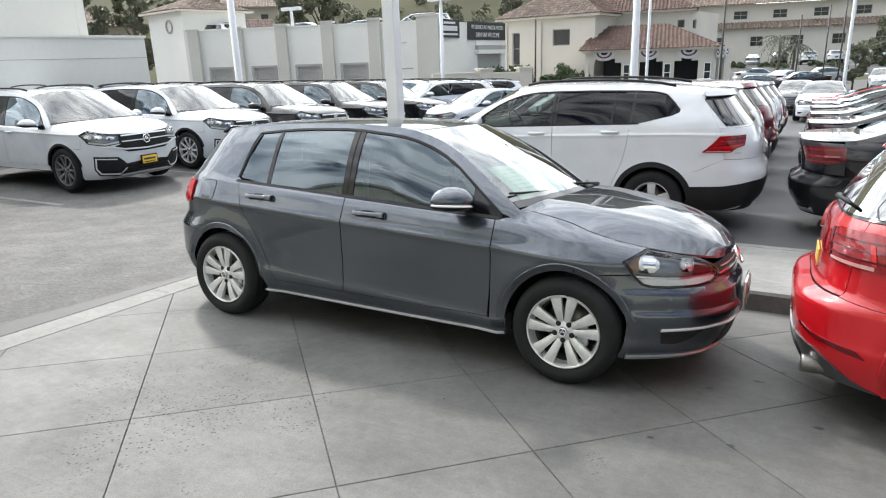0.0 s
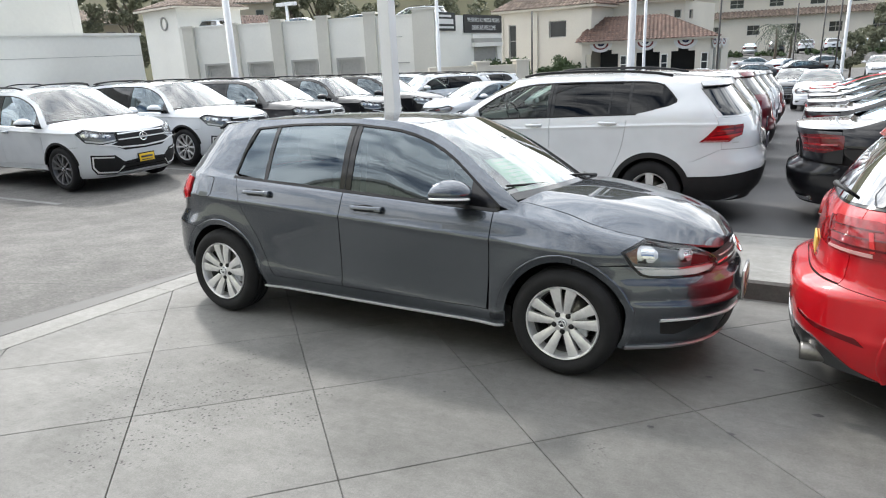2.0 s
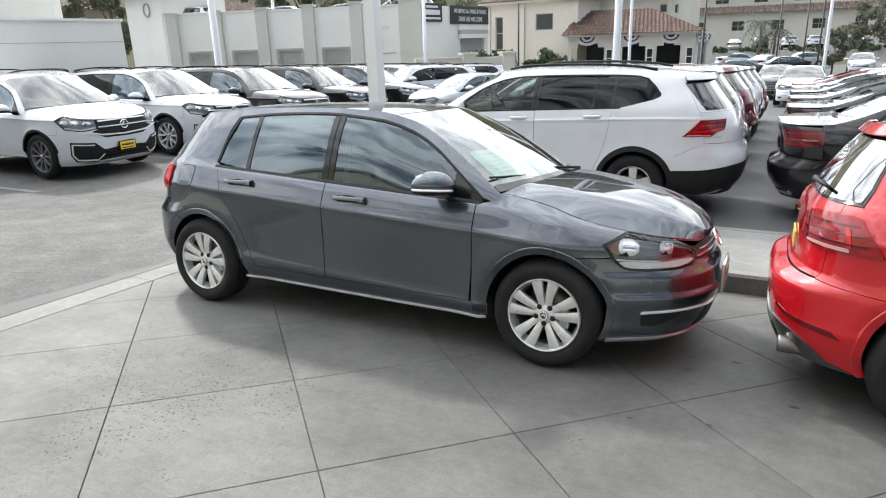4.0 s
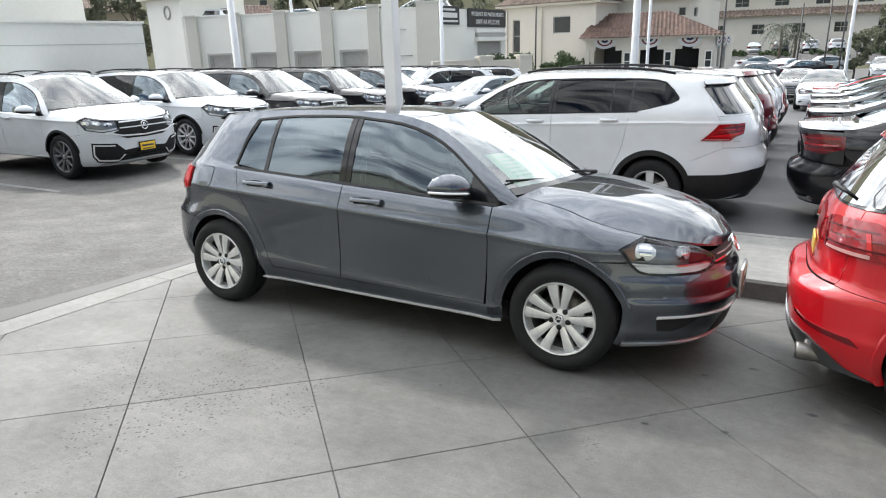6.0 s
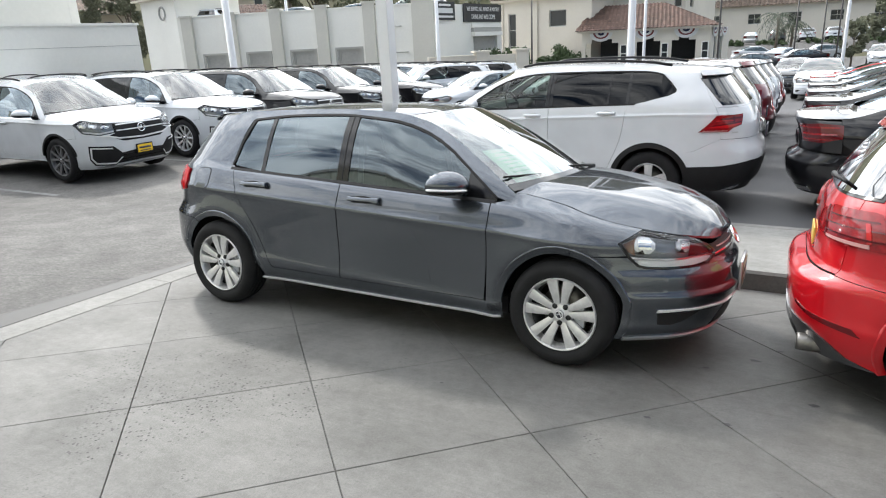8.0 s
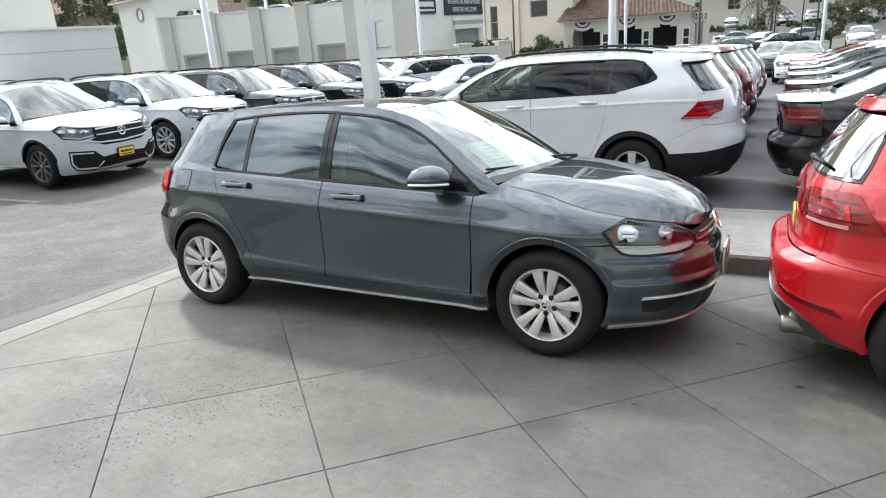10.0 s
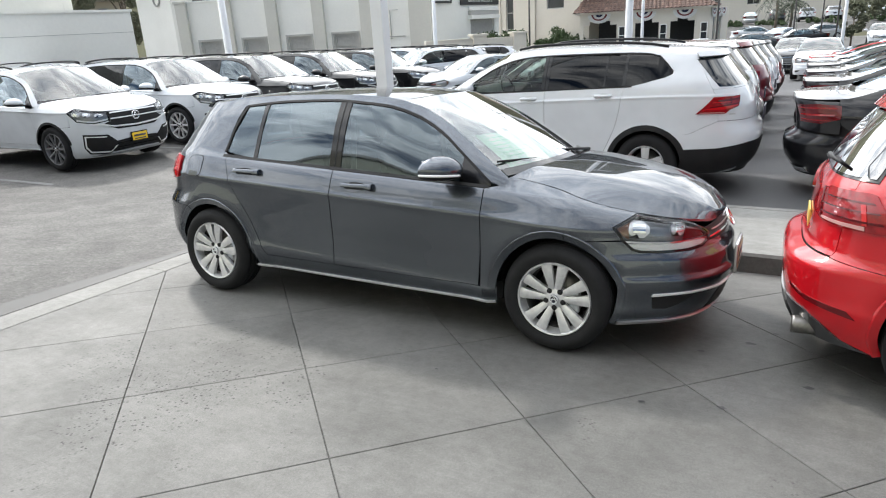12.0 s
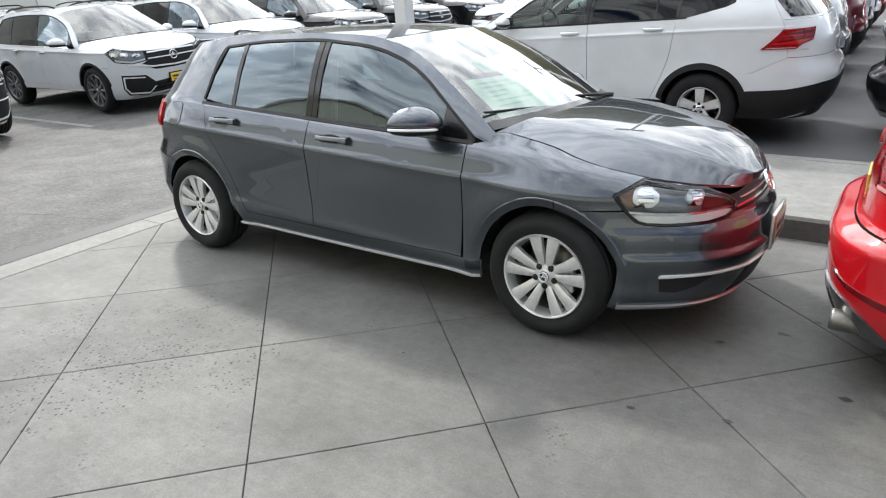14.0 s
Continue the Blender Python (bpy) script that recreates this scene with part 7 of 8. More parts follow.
def tree(x, y, h, spread, seed, mat=LEAF, base=None, bushy=26):
    rnd = random.Random(seed)
    root = thing("tree", "tall grey-green tree with a loose uneven crown", "tree")
    z = ground_z(x, y) if base is None else base
    bm = bmesh.new()
    lean = rnd.uniform(-0.4, 0.4)
    top = Vector((x + lean, y, z + h * 0.7))
    add_tube(bm, [(x, y, z - 0.3), (x + lean * 0.3, y, z + h * 0.3), tuple(top)], [h * 0.026, h * 0.02, h * 0.008], 8)
    clumps = []
    for i in range(bushy):
        t = rnd.uniform(0.28, 1.0)
        a = rnd.uniform(0, 6.28)
        rr = spread * (0.35 + 0.65 * math.sin(math.pi * min(1, (t - 0.2) / 0.85))) * rnd.uniform(0.4, 1.0)
        c = Vector((x + lean * t + rr * math.cos(a), y + rr * math.sin(a), z + h * t))
        if i % 2 == 0:
            s = Vector((x + lean * t * 0.5, y, z + h * max(0.15, t - 0.22)))
            add_tube(bm, [tuple(s), tuple(s.lerp(c, 0.55) + Vector((0, 0, 0.15))), tuple(c)], [h * 0.01, h * 0.006, h * 0.002], 6)
        clumps.append((*c, spread * rnd.uniform(0.22, 0.42)))
    part("trunk", bm, BARK, root)
    me = leaf_cloud(clumps, 170, 0.19, seed + 5)
    me.materials.append(mat)
    crown = new("crown", me)
    crown.parent = root


def bush(x, y, w, h, seed, base=None, mat=LEAF_BRIGHT, label="clipped green hedge bush", deep=None):
    rnd = random.Random(seed)
    z = ground_z(x, y) if base is None else base
    cl = [(x + rnd.uniform(-w, w) * 0.42, y + rnd.uniform(-1, 1) * (deep or w) * 0.4, z + h * rnd.uniform(0.2, 0.78), min(w, h) * rnd.uniform(0.2, 0.34)) for _ in range(16)]
    me = leaf_cloud(cl, 120, 0.10 + 0.02 * h, seed)
    me.materials.append(mat)
    root = thing("bush", label, "bush")
    ob = new("foliage", me)
    ob.parent = root
    part("stem", tube([(x, y, z - 0.1), (x, y, z + h * 0.6)], 0.05, 6), BARK, root)


for i, (x, y, h, s) in enumerate(((-55.6, 34.6, 13, 2.4), (-53.2, 38.9, 12, 1.9), (-58, 29, 13, 3.0), (-43.8, 50.2, 11, 1.9), (-42.0, 52.0, 11, 2.0), (-38.6, 53.0, 8.2, 2.6), (-36.2, 55.0, 7.8, 2.6), (-30.5, 58, 8.6, 2.2), (-24.5, 61, 8.8, 2.0))):
    tree(x, y, h, s, 20 + i)
for i, (x, y, w, h) in enumerate(((-15.1, 50.3, 2.4, 2.6), (-16.9, 49.8, 1.4, 2.2), (-14.6, 38.6, 1.6, 2.9), (-16.2, 38.6, 2.0, 2.6), (-17.8, 40.0, 1.8, 2.6))):
    bush(x, y, w, h, 60 + i)


def palm(x, y, h, seed):
    rnd = random.Random(seed)
    z = ground_z(x, y)
    root = thing("palm_tree", "small palm with arching green fronds", "palm")
    part("trunk", tube([(x, y, z - 0.2), (x + 0.1, y, z + h * 0.6), (x + 0.05, y, z + h)], [0.16, 0.13, 0.15], 10), BARK, root)
    for i in range(26):
        a = i * 2.4 + rnd.uniform(-0.2, 0.2)
        up = rnd.uniform(-0.3, 1.2)
        bm = bmesh.new()
        pts = []
        for k in range(8):
            t = k / 7
            rr = 2.1 * t
            pts.append(Vector((x + rr * math.cos(a), y + rr * math.sin(a), z + h + up * 1.5 * t - 1.9 * t * t)))
        side_ = Vector((-math.sin(a), math.cos(a), 0))
        for k in range(1, 8):
            for s in (-1, 1):
                w = 0.42 * math.sin(math.pi * min(1, k / 7.5)) + 0.08
                p = pts[k]
                d = (pts[k] - pts[k - 1]).normalized()
                v0, v1 = bm.verts.new(p - d * 0.06), bm.verts.new(p + d * 0.06)
                v2 = bm.verts.new(p + side_ * s * w + d * 0.25 - Vector((0, 0, 0.22)))
                bm.faces.new((v0, v1, v2))
        add_tube(bm, [tuple(p) for p in pts], 0.02, 5)
        part("frond", bm, PALM_LEAF, root, smooth=False)


palm(-0.6, 78, 4.3, 3)
palm(0.8, 80, 3.4, 4)
for i, (x, y, h, s) in enumerate(((9.5, 88, 6.0, 1.8), (13, 92, 6.5, 2.6), (17, 95, 6.0, 2.8), (21, 96, 6.5, 3.0), (5.6, 58.0, 3.2, 0.9))):
    tree(x, y, h, s, 90 + i, LEAF, bushy=16)


def hillside():
    """A rough green slope behind the buildings."""
    bm = bmesh.new()
    xs = [-330 + 12 * i for i in range(45)]
    ys = [66 + 12 * j for j in range(26)]
    grid = []
    for y in ys:
        row = []
        for x in xs:
            t = max(0.0, (y - 66) / 200)
            edge = min(1.0, max(0.0, (-14 - x) / 40))
            z = -1.9 + 70 * t ** 0.9 * edge + 5 * t * noise.noise(Vector((x * 0.02, y * 0.02, 0))) + 1.6 * noise.noise(Vector((x * 0.09, y * 0.09, 3))) * min(1, t * 8)
            row.append(bm.verts.new((x, y, z)))
        grid.append(row)
    for a, b in zip(grid, grid[1:]):
        for i in range(len(xs) - 1):
            bm.faces.new((a[i], a[i + 1], b[i + 1], b[i]))
    tagged(finish("hillside", bm, GRASS), "dry green hillside with scattered scrub", "hill", kind="structure")
    rnd = random.Random(8)
    cl = []
    for _ in range(420):
        y = rnd.uniform(80, 230)
        x = rnd.uniform(-220, -30)
        t = (y - 66) / 200
        edge = min(1.0, max(0.0, (-14 - x) / 40))
        z = -1.9 + 70 * t ** 0.9 * edge
        r = rnd.uniform(0.6, 2.0)
        cl.append((x, y, z + r * 0.4, r))
    me = leaf_cloud(cl, 46, 0.42, 9)
    me.materials.append(LEAF)
    tagged(new("scrub", me), "grey-green scrub bushes on the hillside", "scrub", kind="stuff")


hillside()


# ---- cars ----
def recolour(root, old, fresh, label):
    for o in root.children_recursive:
        for slot in o.material_slots:
            if slot.material is old:
                slot.link = "OBJECT"
                slot.material = fresh
    root["label"] = label
    return root


SMALL = ("bolt", "hub_cap", "handle_recess", "seat", "headrest", "seat_belt", "steering_wheel", "reflector", "light_strip", "mirror_arm", "mirror_glass", "indicator", "dashboard", "inner_shell", "wheel_well", "pillar_trim", "exhaust_trim", "skid_strip", "lamp_strip", "window_divider", "mirror_sail", "window_seal", "lens", "handle", "wiper", "emblem", "plate_print", "fuel_flap", "flap_gap", "mirror_base", "lamp_shade", "bulb", "lamp_border", "corner_filler")


def far_copy(src, m):
    """A copy for the distance, without the parts too small to make out there."""
    o = copy_thing(src, m)
    for c in [c for c in o.children_recursive if c.name.split(".")[0] in SMALL]:
        bpy.data.objects.remove(c)
    return o


grey_spec = golf_spec(GREY)
grey_spec["step"] = 0.04
golf, golf_shell = build_car("hatchback", grey_spec, "dark metallic grey five-door hatchback parked on concrete")
golf.matrix_basis = APRON


def price_sheets(root, shell):
    """Paper sheets behind the lower windscreen."""
    d = shell.d
    for v0, v1, t0, t1 in ((-0.84, -0.10, 0.08, 0.43), (-0.55, -0.05, 0.48, 0.64)):
        bm = bmesh.new()
        grid = []
        for i in range(7):
            t = t0 + (t1 - t0) * i / 6
            xe = (d["a_base"] - 0.01) + (d["a_top"] - d["a_base"] + 0.01) * t
            e = shell.side(xe, shell.rail(xe))
            cx = d["cowl"][0] + (d["screen_top"][0] - d["cowl"][0]) * t
            cz = d["cowl"][1] + (d["screen_top"][1] - d["cowl"][1]) * t + 0.02 * math.sin(math.pi * t)
            row = []
            for j in range(7):
                v = v0 + (v1 - v0) * j / 6
                row.append(bm.verts.new((e.x + (cx - e.x) * (1 - v * v) - 0.012, abs(e.y) * v, e.z + (cz - e.z) * (1 - v * v) - 0.016)))
            grid.append(row)
        for p, q in zip(grid, grid[1:]):
            for j in range(6):
                bm.faces.new((p[j], p[j + 1], q[j + 1], q[j]))
        sheet_ = part("price_sheet", bm, PAPER, root, "pale printed sheet behind the windscreen")
        for k in range(7):
            ta, va, vb = t0 + (t1 - t0) * (0.14 + 0.115 * k), v0 + (v1 - v0) * 0.1, v0 + (v1 - v0) * (0.9, 0.55, 0.8, 0.85, 0.4, 0.78, 0.62)[k]
            bar = bmesh.new()
            quad = []
            for v, t in ((va, ta), (vb, ta), (vb, ta + 0.014), (va, ta + 0.014)):
                xe = (d["a_base"] - 0.01) + (d["a_top"] - d["a_base"] + 0.01) * t
                e = shell.side(xe, shell.rail(xe))
                cx = d["cowl"][0] + (d["screen_top"][0] - d["cowl"][0]) * t
                cz = d["cowl"][1] + (d["screen_top"][1] - d["cowl"][1]) * t + 0.02 * math.sin(math.pi * t)
                quad.append(bar.verts.new((e.x + (cx - e.x) * (1 - v * v) - 0.008, abs(e.y) * v, e.z + (cz - e.z) * (1 - v * v) - 0.012)))
            bar.faces.new(quad)
            part("print_bar", bar, SHEET_PRINT, sheet_, smooth=False)


price_sheets(golf, golf_shell)

red_spec = golf_spec(RED)
red_spec["rear_bits"] += [
    ("reflector_slot", [(-1.765, 0.412), (-1.97, 0.440), (-3.55, 0.472), (-3.55, 0.490), (-1.99, 0.466), (-1.80, 0.445)], DARKRED, 0.004),
    ("valance", [(-1.72, 0.243), (-1.833, 0.276), (-1.914, 0.345), (-1.984, 0.388), (-3.49, 0.405), (-3.0, 0.405), (-3.0, 0.243)], CHARCOAL, 0.008),
    ("diffuser", [(-3.52, 0.246), (-3.0, 0.246), (-3.0, 0.36), (-3.46, 0.35)], PLASTIC, 0.014),
]
red_glass = [(-1.885, 1.048), (-1.874, 1.11), (-1.882, 1.20), (-1.90, 1.325), (-3.0, 1.325), (-3.0, 1.048)]
red_spec["rear_bits"] = [(a, red_glass if a == "rear_window" else b, GLASS_BRIGHT if a == "rear_window" else c, 0.006 if a == "rear_window" else o) for a, b, c, o in red_spec["rear_bits"]]
red_spec["rear_bits"].append(("window_border", [(-1.868, 1.036), (-1.858, 1.11), (-1.868, 1.20), (-1.885, 1.33), (-3.0, 1.33), (-3.0, 1.036)], GLOSSBLACK, 0.003))
red_spec["tail_lamp_shape"] = [(-1.70, 0.825), (-1.76, 0.90), (-1.842, 0.985), (-1.87, 0.99), (-3.536, 0.985), (-3.36, 0.940), (-3.30, 0.87), (-3.42, 0.84), (-3.574, 0.828), (-1.95, 0.822)]
red_spec["tail"] = [(0.2, -1.98), (0.35, -2.05), (0.55, -2.08), (0.61, -2.082), (0.628, -2.072), (0.68, -1.990), (0.705, -1.972), (0.76, -1.965), (0.95, -1.94), (1.03, -1.90), (1.2, -1.80), (1.35, -1.68), (1.42, -1.62)]
red_spec["tail_mat"] = DEEPRED
red_spec["tail_bits"] = [
    ([(-1.85, 0.832), (-3.55, 0.836), (-3.55, 0.848), (-1.855, 0.850)], PINKLENS),
    ([(-1.78, 0.868), (-3.53, 0.868), (-3.53, 0.874), (-1.785, 0.875)], DARKRED),
    ([(-1.80, 0.905), (-3.52, 0.905), (-3.52, 0.911), (-1.805, 0.912)], DARKRED),
    ([(-1.83, 0.945), (-3.50, 0.945), (-3.50, 0.951), (-1.835, 0.952)], DARKRED),
    ([(-1.845, 0.855), (-1.865, 0.855), (-1.89, 0.94), (-1.87, 0.94)], REDLENS),
    ([(-3.55, 0.835), (-3.535, 0.835), (-3.47, 0.975), (-3.485, 0.975)], DARKRED),
]
red, red_shell = build_car("hatchback", red_spec, "bright red hatchback with chrome exhaust tips parked nose away")
for y in (-0.60, 0.60):
    bm = lathe([(0.036, -2.00), (0.043, -2.004), (0.045, -1.99), (0.044, -1.75), (0.036, -1.76), (0.036, -2.00)], 24, "x")
    bmesh.ops.translate(bm, verts=bm.verts[:], vec=(0, y, 0.285))
    part("exhaust_tip", bm, STEEL, red, "chrome exhaust tip")
part("rear_wiper", tube([(-1.90, 0.02, 1.085), (-1.905, -0.2, 1.10), (-1.87, -0.48, 1.10)], [0.018, 0.012, 0.008], 8), PLASTIC, red)
part("plate", box(-1.973, -1.962, -0.15, 0.15, 0.70, 0.80, 0.004), DULLYELLOW, red, "yellow plate")
red.matrix_basis = APRON @ pose(2.43 + 2.08, -0.02, 0)

tig_spec = suv_base(WHITE)
tig_spec["tail"] = [(z, x - 0.14 if x < -2.2 else x - 0.12) for z, x in tig_spec["tail"]]
tig_spec.update(belt=(1.205, -0.035), beltline=PLASTIC, rear_glass=GLASS_DARK, x_divider=-1.117, x_pane=-0.89, cowl=(1.28, 1.195), screen_top=(0.52, 1.65), mirror=(0.80, 1.255))
tig_spec["width"] = [(0.22, 0.83), (0.35, 0.875), (0.5, 0.898), (0.7, 0.908), (0.9, 0.913), (1.055, 0.914), (1.070, 0.923), (1.077, 0.923), (1.095, 0.911), (1.15, 0.902), (1.205, 0.888)]
tig_spec["creases"] = (1.035, 1.055, 1.070, 1.077, 1.086, 1.095, 1.12)
tig_spec["rail"] = [(-1.95, 1.578), (-1.5, 1.625), (-0.8, 1.65), (0.0, 1.645), (0.3, 1.615), (0.6, 1.50), (0.9, 1.34), (1.15, 1.19)]
tig_spec["fender"] = [(1.14, 1.19), (1.5, 1.12), (1.8, 1.04), (2.2, 0.95), (2.75, 0.88)]
tig_spec["roof"] = [(-2.05, 1.59), (-1.6, 1.645), (-0.8, 1.683), (0.0, 1.687), (0.5, 1.65)]
tig_spec["bonnet"] = [(1.0, 1.225), (1.28, 1.215), (1.7, 1.15), (2.0, 1.05), (2.12, 0.96), (2.19, 0.87)]
tig_spec["dlo_top"] = curve([(-1.76, 1.40), (-1.56, 1.560), (-1.417, 1.582), (-1.167, 1.60), (-0.6, 1.604), (0.0, 1.592), (0.3, 1.552), (0.55, 1.462), (0.8, 1.305), (1.03, 1.15)])
tig_spec["dlo_rear"] = [(-1.20, 1.25), (-1.45, 1.305), (-1.62, 1.335), (-1.735, 1.372), (-1.748, 1.40), (-1.67, 1.485), (-1.56, 1.558)]
tig_spec["door_rear"] = [(-0.87, 0.43), (-0.98, 0.66), (-1.06, 0.90), (-1.11, 1.24)]
tig_spec["tail_lamp_shape"] = [(-1.957, 0.94), (-2.181, 1.12), (-2.455, 1.125), (-2.41, 1.01), (-2.325, 0.98), (-2.273, 0.94)]
tig_spec["tail_mat"] = DEEPRED
tig_spec["tail_bits"] = [([(-2.04, 0.985), (-2.27, 0.985), (-2.40, 1.02), (-2.41, 1.032), (-2.09, 0.998)], REDLENS), ([(-2.15, 1.055), (-2.34, 1.058), (-2.34, 1.066), (-2.17, 1.066)], REDLENS), ([(-2.10, 1.00), (-2.41, 1.035), (-2.42, 1.05), (-2.12, 1.015)], DARKRED), ([(-2.20, 1.068), (-2.43, 1.08), (-2.44, 1.098), (-2.22, 1.085)], DARKRED), ([(-2.0, 0.948), (-2.26, 0.948), (-2.27, 0.957), (-2.01, 0.957)], PINKLENS), ([(-2.33, 1.045), (-2.345, 1.045), (-2.365, 1.118), (-2.35, 1.118)], DARKRED)]
tig_spec["rear_bits"] = [
    ("tailgate", [(-2.203, 0.862), (-2.203, 1.202), (-3.0, 1.202), (-3.0, 0.862)], WHITE, 0.0),
    ("window_surround", [(-2.203, 1.205), (-2.203, 1.515), (-3.0, 1.515), (-3.0, 1.205)], WHITE, 0.0),
    ("rear_window", [(-2.29, 1.225), (-2.235, 1.38), (-2.17, 1.512), (-3.0, 1.512), (-3.0, 1.225)], GLASS_REAR, 0.005),
    ("spoiler", [(-2.19, 1.518), (-2.17, 1.578), (-3.0, 1.578), (-3.0, 1.518)], WHITE, 0.045),
    ("rear_bumper", arch_line(-1.395, 0.355, 0.405, 154, 121) + [(-1.86, 0.717), (-2.20, 0.857), (-3.0, 0.859), (-3.0, 0.630), (-2.46, 0.612), (-2.17, 0.560), (-1.775, 0.540)], WHITE, 0.0),
    ("bumper_cladding", arch_line(-1.395, 0.355, 0.405, 155, 200) + [(-1.80, 0.26), (-3.0, 0.26), (-3.0, 0.625), (-2.46, 0.607), (-2.17, 0.555), (-1.775, 0.535)], PLASTIC, 0.002),
    ("exhaust_trim", [(-2.25, 0.262), (-2.40, 0.285), (-2.44, 0.325), (-2.38, 0.312)], CHROME, 0.012),
]
tiguan, tig_shell = build_car("suv", tig_spec, "white SUV with black lower cladding and roof rails", "SUV", "SUVs parked tail to the aisle")
tiguan.matrix_basis = stand(-0.485, 4.54, 180)
tig_S = tig_shell.s_of
part("model_script", patch(tig_shell.side, [(tig_S(a), b) for a, b in ((-2.315, 0.923), (-2.315, 0.938), (-2.38, 0.938), (-2.38, 0.923))], 0.05, 0.003, 0.002, -1), SILVER, tiguan, "small silver lettering bar")
part("rear_plate", box(-2.578, -2.562, -0.17, 0.17, 0.80, 0.95, 0.004), INK, tiguan, "dark plate in the tailgate")
for i, (y, col, text) in enumerate(((7.0, SILVER, "silver grey SUV"), (9.4, MAROON, "dark red SUV"), (11.9, WHITE, "white SUV"), (14.4, WHITE, "white SUV"), (17.0, CHARCOAL, "charcoal SUV"))):
    near = copy_thing(tiguan, stand(-0.56 + (-0.04, 0.02, -0.02, 0.0, 0.02)[i], y, 180 + (0.6, -0.8, 0.4, -0.5, 0.3)[i], -0.02 * i))
    for rail in [o for o in near.children if o.name.startswith("roof_rail")]:
        bpy.data.objects.remove(rail)
    recolour(near, WHITE, col, text + " parked tail to the aisle")

atlas, _ = build_car("suv", atlas_spec(WHITE), "white SUV with chrome grille bars and dark twin-spoke wheels", "SUV", "SUVs parked nose out")
atlas.matrix_basis = stand(-10.34, 3.65, 0)
for y, dx, col, text in ((0.02, 0.2, BLACK, "black SUV with chrome grille bars"), (6.4, -0.1, WHITE, "white SUV with a clear windscreen"), (9.0, 0.1, BLACK, "black SUV with a pale bonnet shine"), (11.9, 0.0, BLACK, "black SUV with roof rails"), (14.6, 0.1, BLACK, "black SUV"), (17.4, 0.0, WHITE, "white SUV"), (20.2, 0.1, SILVER, "silver SUV")):
    other = recolour(copy_thing(atlas, stand(-10.34 + dx, y, 0)), WHITE, col, text + " parked nose out")
    if y > 1:
        recolour(other, RIMDARK, RIMSILVER, other["label"])
for x, y, rz, col in ((-16.4, 1.6, 0, WHITE), (-16.6, 4.7, 0, CHARCOAL), (-16.3, 7.6, 0, WHITE), (-16.5, 10.5, 0, CHARCOAL), (-16.4, 13.6, 0, WHITE)):
    recolour(far_copy(atlas, stand(x, y, rz)), WHITE, col, "SUV in the second row with roof rails")

sedan, _ = build_car("sedan", sedan_spec(BLACK), "black sedan with dark red tail lamps", "sedan", "sedans parked tail to the aisle")
sedan.matrix_basis = stand(2.32 + 2.46, 4.75, 0)
for i, (y, col, text) in enumerate(((7.3, BLACK, "black sedan"), (9.8, CHARCOAL, "charcoal sedan"), (12.3, BLACK, "black sedan"), (14.8, SILVER, "silver sedan"), (17.2, RED, "red sedan"))):
    recolour(copy_thing(sedan, stand(2.40 + 2.46 + 0.03 * i, y, 0)), BLACK, col, text + " parked tail to the aisle")

FAR = [
    (tiguan, WHITE, -9.3, 16.9, 238, WHITE, "white SUV"), (tiguan, WHITE, -11.4, 24.8, 238, WHITE, "white SUV"), (sedan, BLACK, -6.4, 15.0, 238, WHITE, "white sedan"),
    (tiguan, WHITE, -12.8, 21.5, 238, SILVER, "silver SUV"), (tiguan, WHITE, -15.6, 23.4, 238, WHITE, "white SUV"), (sedan, BLACK, -8.6, 26.0, 238, WHITE, "white sedan"),
    (sedan, BLACK, 3.0, 25.5, 268, WHITE, "white sedan"), (sedan, BLACK, 2.0, 30.5, 268, CHARCOAL, "charcoal sedan"), (sedan, BLACK, 6.6, 30.0, 268, SILVER, "silver sedan"),
    (sedan, BLACK, -1.4, 52.0, 188, CHARCOAL, "dark grey coupe"), (sedan, BLACK, 1.8, 58.0, 200, BLACK, "black sedan"), (sedan, BLACK, 0.8, 64.0, 60, WHITE, "white sedan"),
    (tiguan, WHITE, 7.4, 56.0, 265, WHITE, "white truck"), (sedan, BLACK, -4.2, 46.5, 180, WHITE, "white sedan"), (sedan, BLACK, -9.0, 46.0, 180, WHITE, "white sedan"),
    (tiguan, WHITE, -8.0, 44.0, 185, CHARCOAL, "dark pickup"), (sedan, BLACK, -2.0, 72.0, 20, WHITE, "white sedan"), (sedan, BLACK, 3.5, 70.0, 200, SILVER, "silver sedan"),
]
for src, old, x, y, rz, col, text in FAR:
    recolour(far_copy(src, stand(x, y, rz)), old, col, text + " standing in the far car park")


for src, old, x, y, rz, col, text in ((tiguan, WHITE, -37.9, 35.2, 105, WHITE, "white SUV"), (sedan, BLACK, -30.6, 36.2, 20, WHITE, "white sedan"), (sedan, BLACK, -26.2, 37.8, 15, SILVER, "silver sedan"), (tiguan, WHITE, -22.4, 38.4, 195, WHITE, "white SUV")):
    recolour(far_copy(src, pose(x, y, 3.36, 0, 0, rz)), old, col, text + " parked on the flat roof deck")


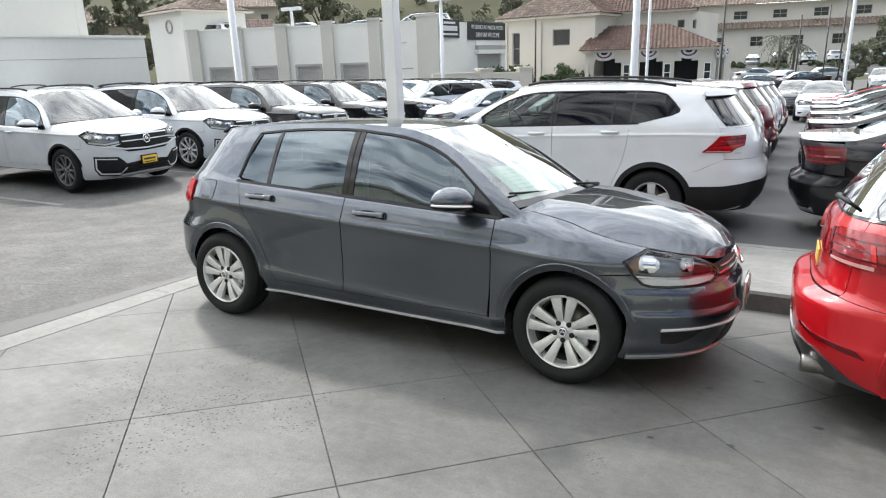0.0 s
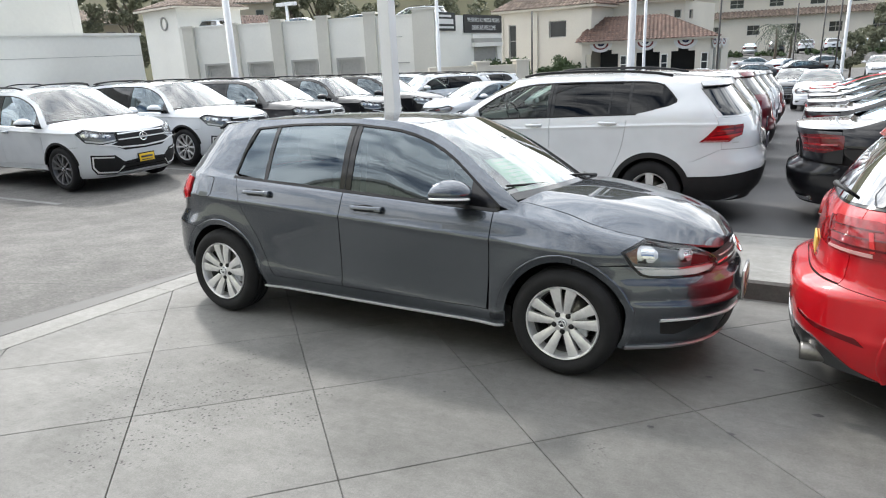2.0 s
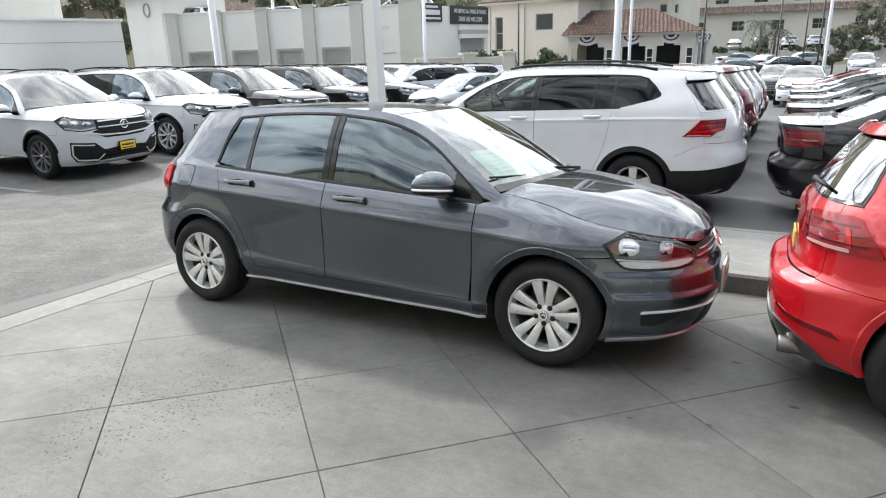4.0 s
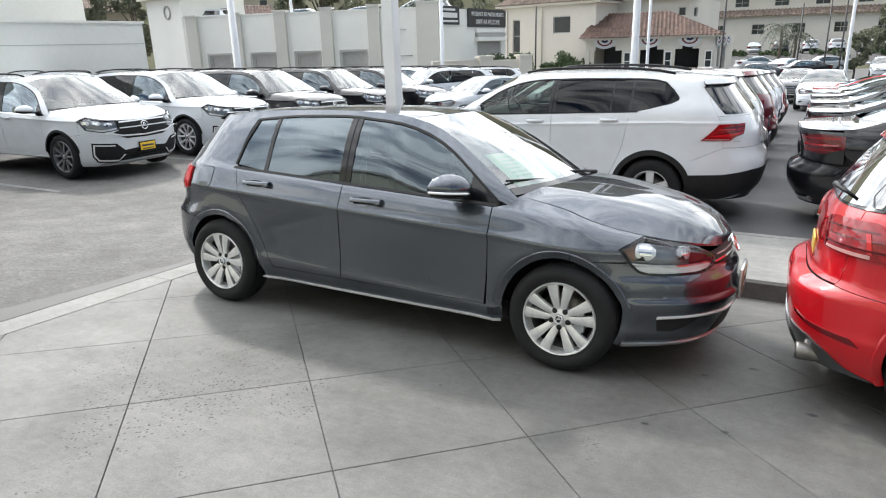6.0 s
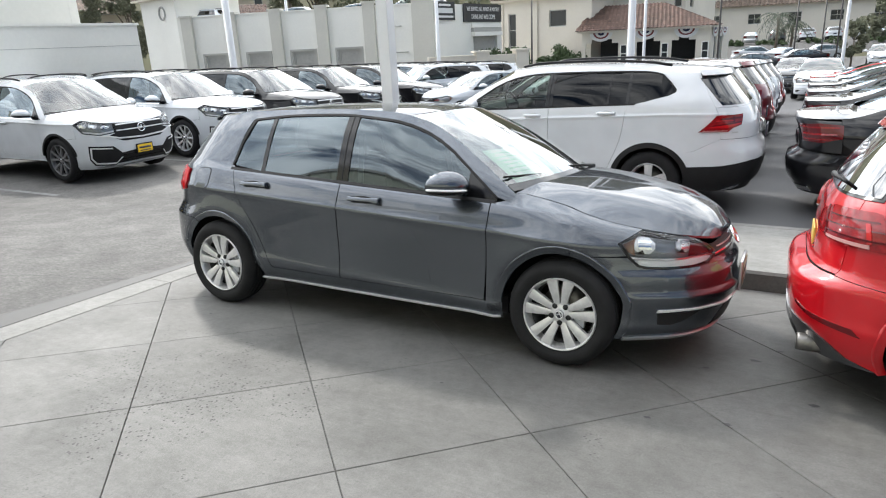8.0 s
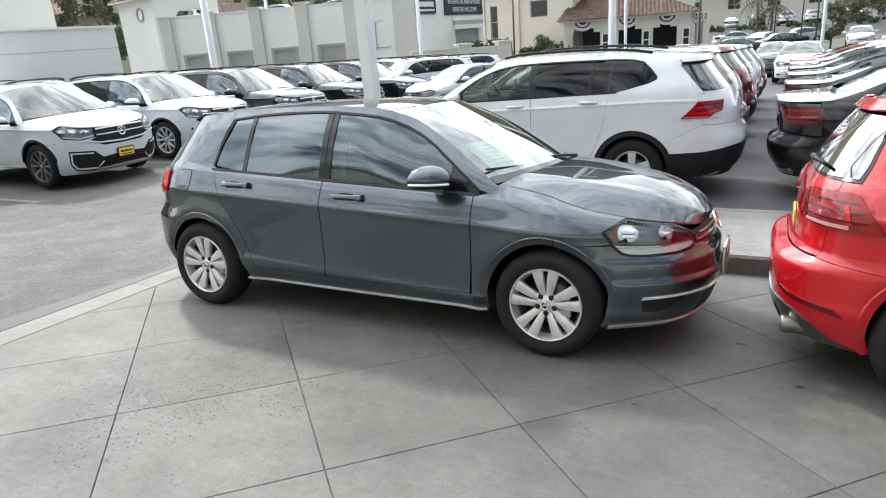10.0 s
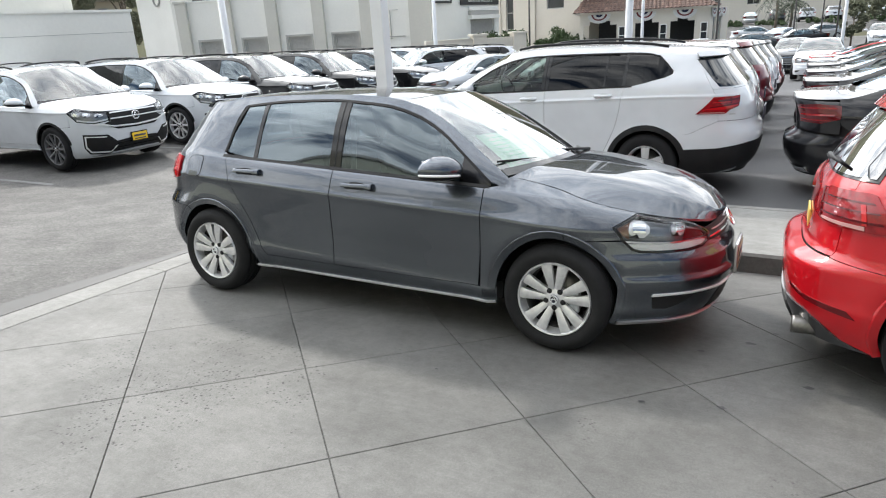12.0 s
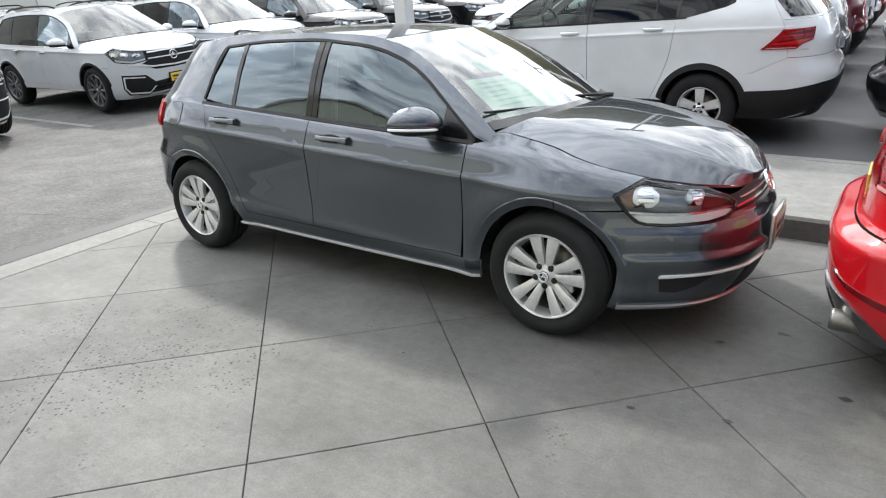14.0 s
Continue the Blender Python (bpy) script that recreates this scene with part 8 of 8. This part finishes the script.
def terrace():
    """The upper car park beyond, held by a low planted bank."""
    root = thing("terrace", "upper asphalt car park on a low bank", "terrace", kind="structure")
    bm = bmesh.new()
    ring = [(-8, 84), (40, 88), (40, 102), (-8, 98)]
    lo = [bm.verts.new((x, y, -1.6)) for x, y in ((-10, 80), (44, 84), (44, 103.2), (-10, 99.4))]
    hi = [bm.verts.new((x, y, -0.25)) for x, y in ring]
    for i in range(4):
        bm.faces.new((lo[i], lo[(i + 1) % 4], hi[(i + 1) % 4], hi[i]))
    bm.faces.new(hi)
    part("bank", bm, ASPHALT, root, smooth=False)


terrace()
for i, (x, y, rz, src, old, col) in enumerate(((-4.0, 91, 95, sedan, BLACK, SILVER), (-1.0, 91.5, 95, tiguan, WHITE, CHARCOAL), (2.2, 91.5, 95, tiguan, WHITE, WHITE), (5.0, 92, 95, tiguan, WHITE, WHITE), (9.0, 92, 150, sedan, BLACK, WHITE), (13.0, 92, 95, sedan, BLACK, SILVER))):
    o = far_copy(src, Matrix.Translation((x, y, -0.25)) @ pose(0, 0, 0, 0, 0, rz))
    recolour(o, old, col, "car standing on the upper car park")
for i in range(6):
    bush(-6 + 5.2 * i, 84.6 + 0.3 * i, 4.6, 1.0, 140 + i, -0.6, LEAF_BRIGHT, "low hedge along the upper car park", 1.2)

# ---- paving pieces of the concrete apron ----
def build_apron():
    root = thing("pavement", "grey broomed concrete apron cut into diagonal squares", "pavement", kind="structure")
    n1, n2 = (math.cos(radians(45.5)), math.sin(radians(45.5))), (-math.sin(radians(47.5)), math.cos(radians(47.5)))
    det = n1[0] * n2[1] - n1[1] * n2[0]
    g1, g2, o1, o2 = 0.912, 0.928, -0.157, -0.325
    for i in range(-14, 16):
        for j in range(-16, 16):
            quad = []
            for a, b in ((0, 0), (1, 0), (1, 1), (0, 1)):
                u, v = o1 + (i + a) * g1, o2 + (j + b) * g2
                quad.append(((u * n2[1] - v * n1[1]) / det, (n1[0] * v - n2[0] * u) / det))
            poly = clip_half(quad, 1, 0.1, 2.0 + 0.2136)       # edge strip
            poly = clip_half(poly, 0, -1, 0.92) if poly else poly
            poly = clip_half(poly, 0, 1, 8.5) if poly else poly
            poly = clip_half(poly, -1, 0, 9.0) if poly else poly
            if len(poly) < 3:
                continue
            bm = slab_mesh(poly, 0.0019, 0.0, 0.05, 0.003)
            if bm:
                part("slab", bm, CONCRETE, root, smooth=False)
    for k in range(9):
        y0, y1 = -8.9 + k * 1.83 - 0.93, -8.9 + (k + 1) * 1.83 - 0.93
        y1 = min(y1, 0.92)
        if y1 - y0 < 0.1:
            continue
        bm = slab_mesh([(line_x(y0, -0.262), y0), (line_x(y0, 0), y0), (line_x(y1, 0), y1), (line_x(y1, -0.262), y1)], 0.0022, 0.002, 0.05)
        if bm:
            part("edge_strip", bm, EDGE_CONCRETE, root, smooth=False)
    part("edge_joint", slab_mesh([(line_x(-8.9, -0.280), -8.9), (line_x(-8.9, -0.264), -8.9), (line_x(0.9, -0.264), 0.9), (line_x(0.9, -0.280), 0.9)], 0.0, 0.003, 0.05, 0.001), TAR, root, smooth=False)
    x = -2.3
    while x < 9:
        bm = slab_mesh([(x, 0.92), (x + 1.83, 0.92), (x + 1.83, 1.275), (x, 1.275)], 0.0022, -0.004, 0.05)
        part("gutter_slab", bm, CONCRETE, root, smooth=False)
        x += 1.83
    part("bedding", box(-2.6, 9.2, -8.9, 1.3, -0.06, -0.012), TAR, root, smooth=False)
    root.matrix_basis = APRON


build_apron()


def spot(x, y, r, seed):
    rnd = random.Random(seed)
    bm = bmesh.new()
    ring = [bm.verts.new((x + r * rnd.uniform(0.6, 1.2) * math.cos(t), y + 0.6 * r * rnd.uniform(0.6, 1.2) * math.sin(t), 0.003)) for t in (2 * math.pi * i / 11 for i in range(11))]
    bm.faces.new(ring)
    o = tagged(finish("stain", bm, TAR, smooth=False), "small dark oil spot on the concrete", "stain", kind="structure")
    o.matrix_basis = APRON


for i, (x, y, r) in enumerate(((2.32, -0.27, 0.035), (2.08, -0.50, 0.028), (2.45, -0.05, 0.02), (1.9, -1.25, 0.02), (2.25, -1.15, 0.022), (0.83, -1.365, 0.012), (2.62, -0.75, 0.03))):
    spot(x, y, r, 70 + i)


def crack(points, width, seed):
    rnd = random.Random(seed)
    bm = bmesh.new()
    last = None
    fine = []
    for a, b in zip(points, points[1:]):
        n = max(2, int(math.dist(a, b) / 0.07))
        fine += [(a[0] + (b[0] - a[0]) * k / n + rnd.uniform(-0.012, 0.012), a[1] + (b[1] - a[1]) * k / n + rnd.uniform(-0.012, 0.012)) for k in range(n)]
    for i, (x, y) in enumerate(fine):
        w = width * rnd.uniform(0.3, 1.0)
        z = ground_z(x, y) - 0.03 + 0.004
        row = [bm.verts.new((x, y - w, z)), bm.verts.new((x, y + w, z))]
        if last:
            bm.faces.new((last[0], row[0], row[1], last[1]))
        last = row
    tagged(finish("crack", bm, TAR, smooth=False), "thin jagged crack in the worn asphalt", "crack", kind="structure")


def stripe(x0, y0, x1, y1, w=0.1):
    bm = bmesh.new()
    n = 12
    rows = []
    for i in range(n + 1):
        t = i / n
        x, y = x0 + (x1 - x0) * t, y0 + (y1 - y0) * t
        rows.append([bm.verts.new((x, y - w / 2, ground_z(x, y - w / 2) - 0.025)), bm.verts.new((x, y + w / 2, ground_z(x, y + w / 2) - 0.025))])
    for p, q in zip(rows, rows[1:]):
        bm.faces.new((p[0], q[0], q[1], p[1]))
    tagged(finish("parking_line", bm, LINE_PAINT, smooth=False), "worn white parking line on asphalt", "line", kind="structure")


crack([(-5.6, -1.9), (-4.6, -1.5), (-3.83, -1.16), (-3.35, -0.91), (-3.19, -0.925), (-2.93, -0.84), (-2.40, -0.61)], 0.008, 4)
crack([(-6.2, -0.3), (-5.2, -0.55), (-4.2, -0.35), (-3.4, -0.2), (-2.5, 0.2)], 0.005, 6)
for y in (2.0, 5.1, 7.8, 10.5):
    stripe(-13.5, y, -8.0, y)
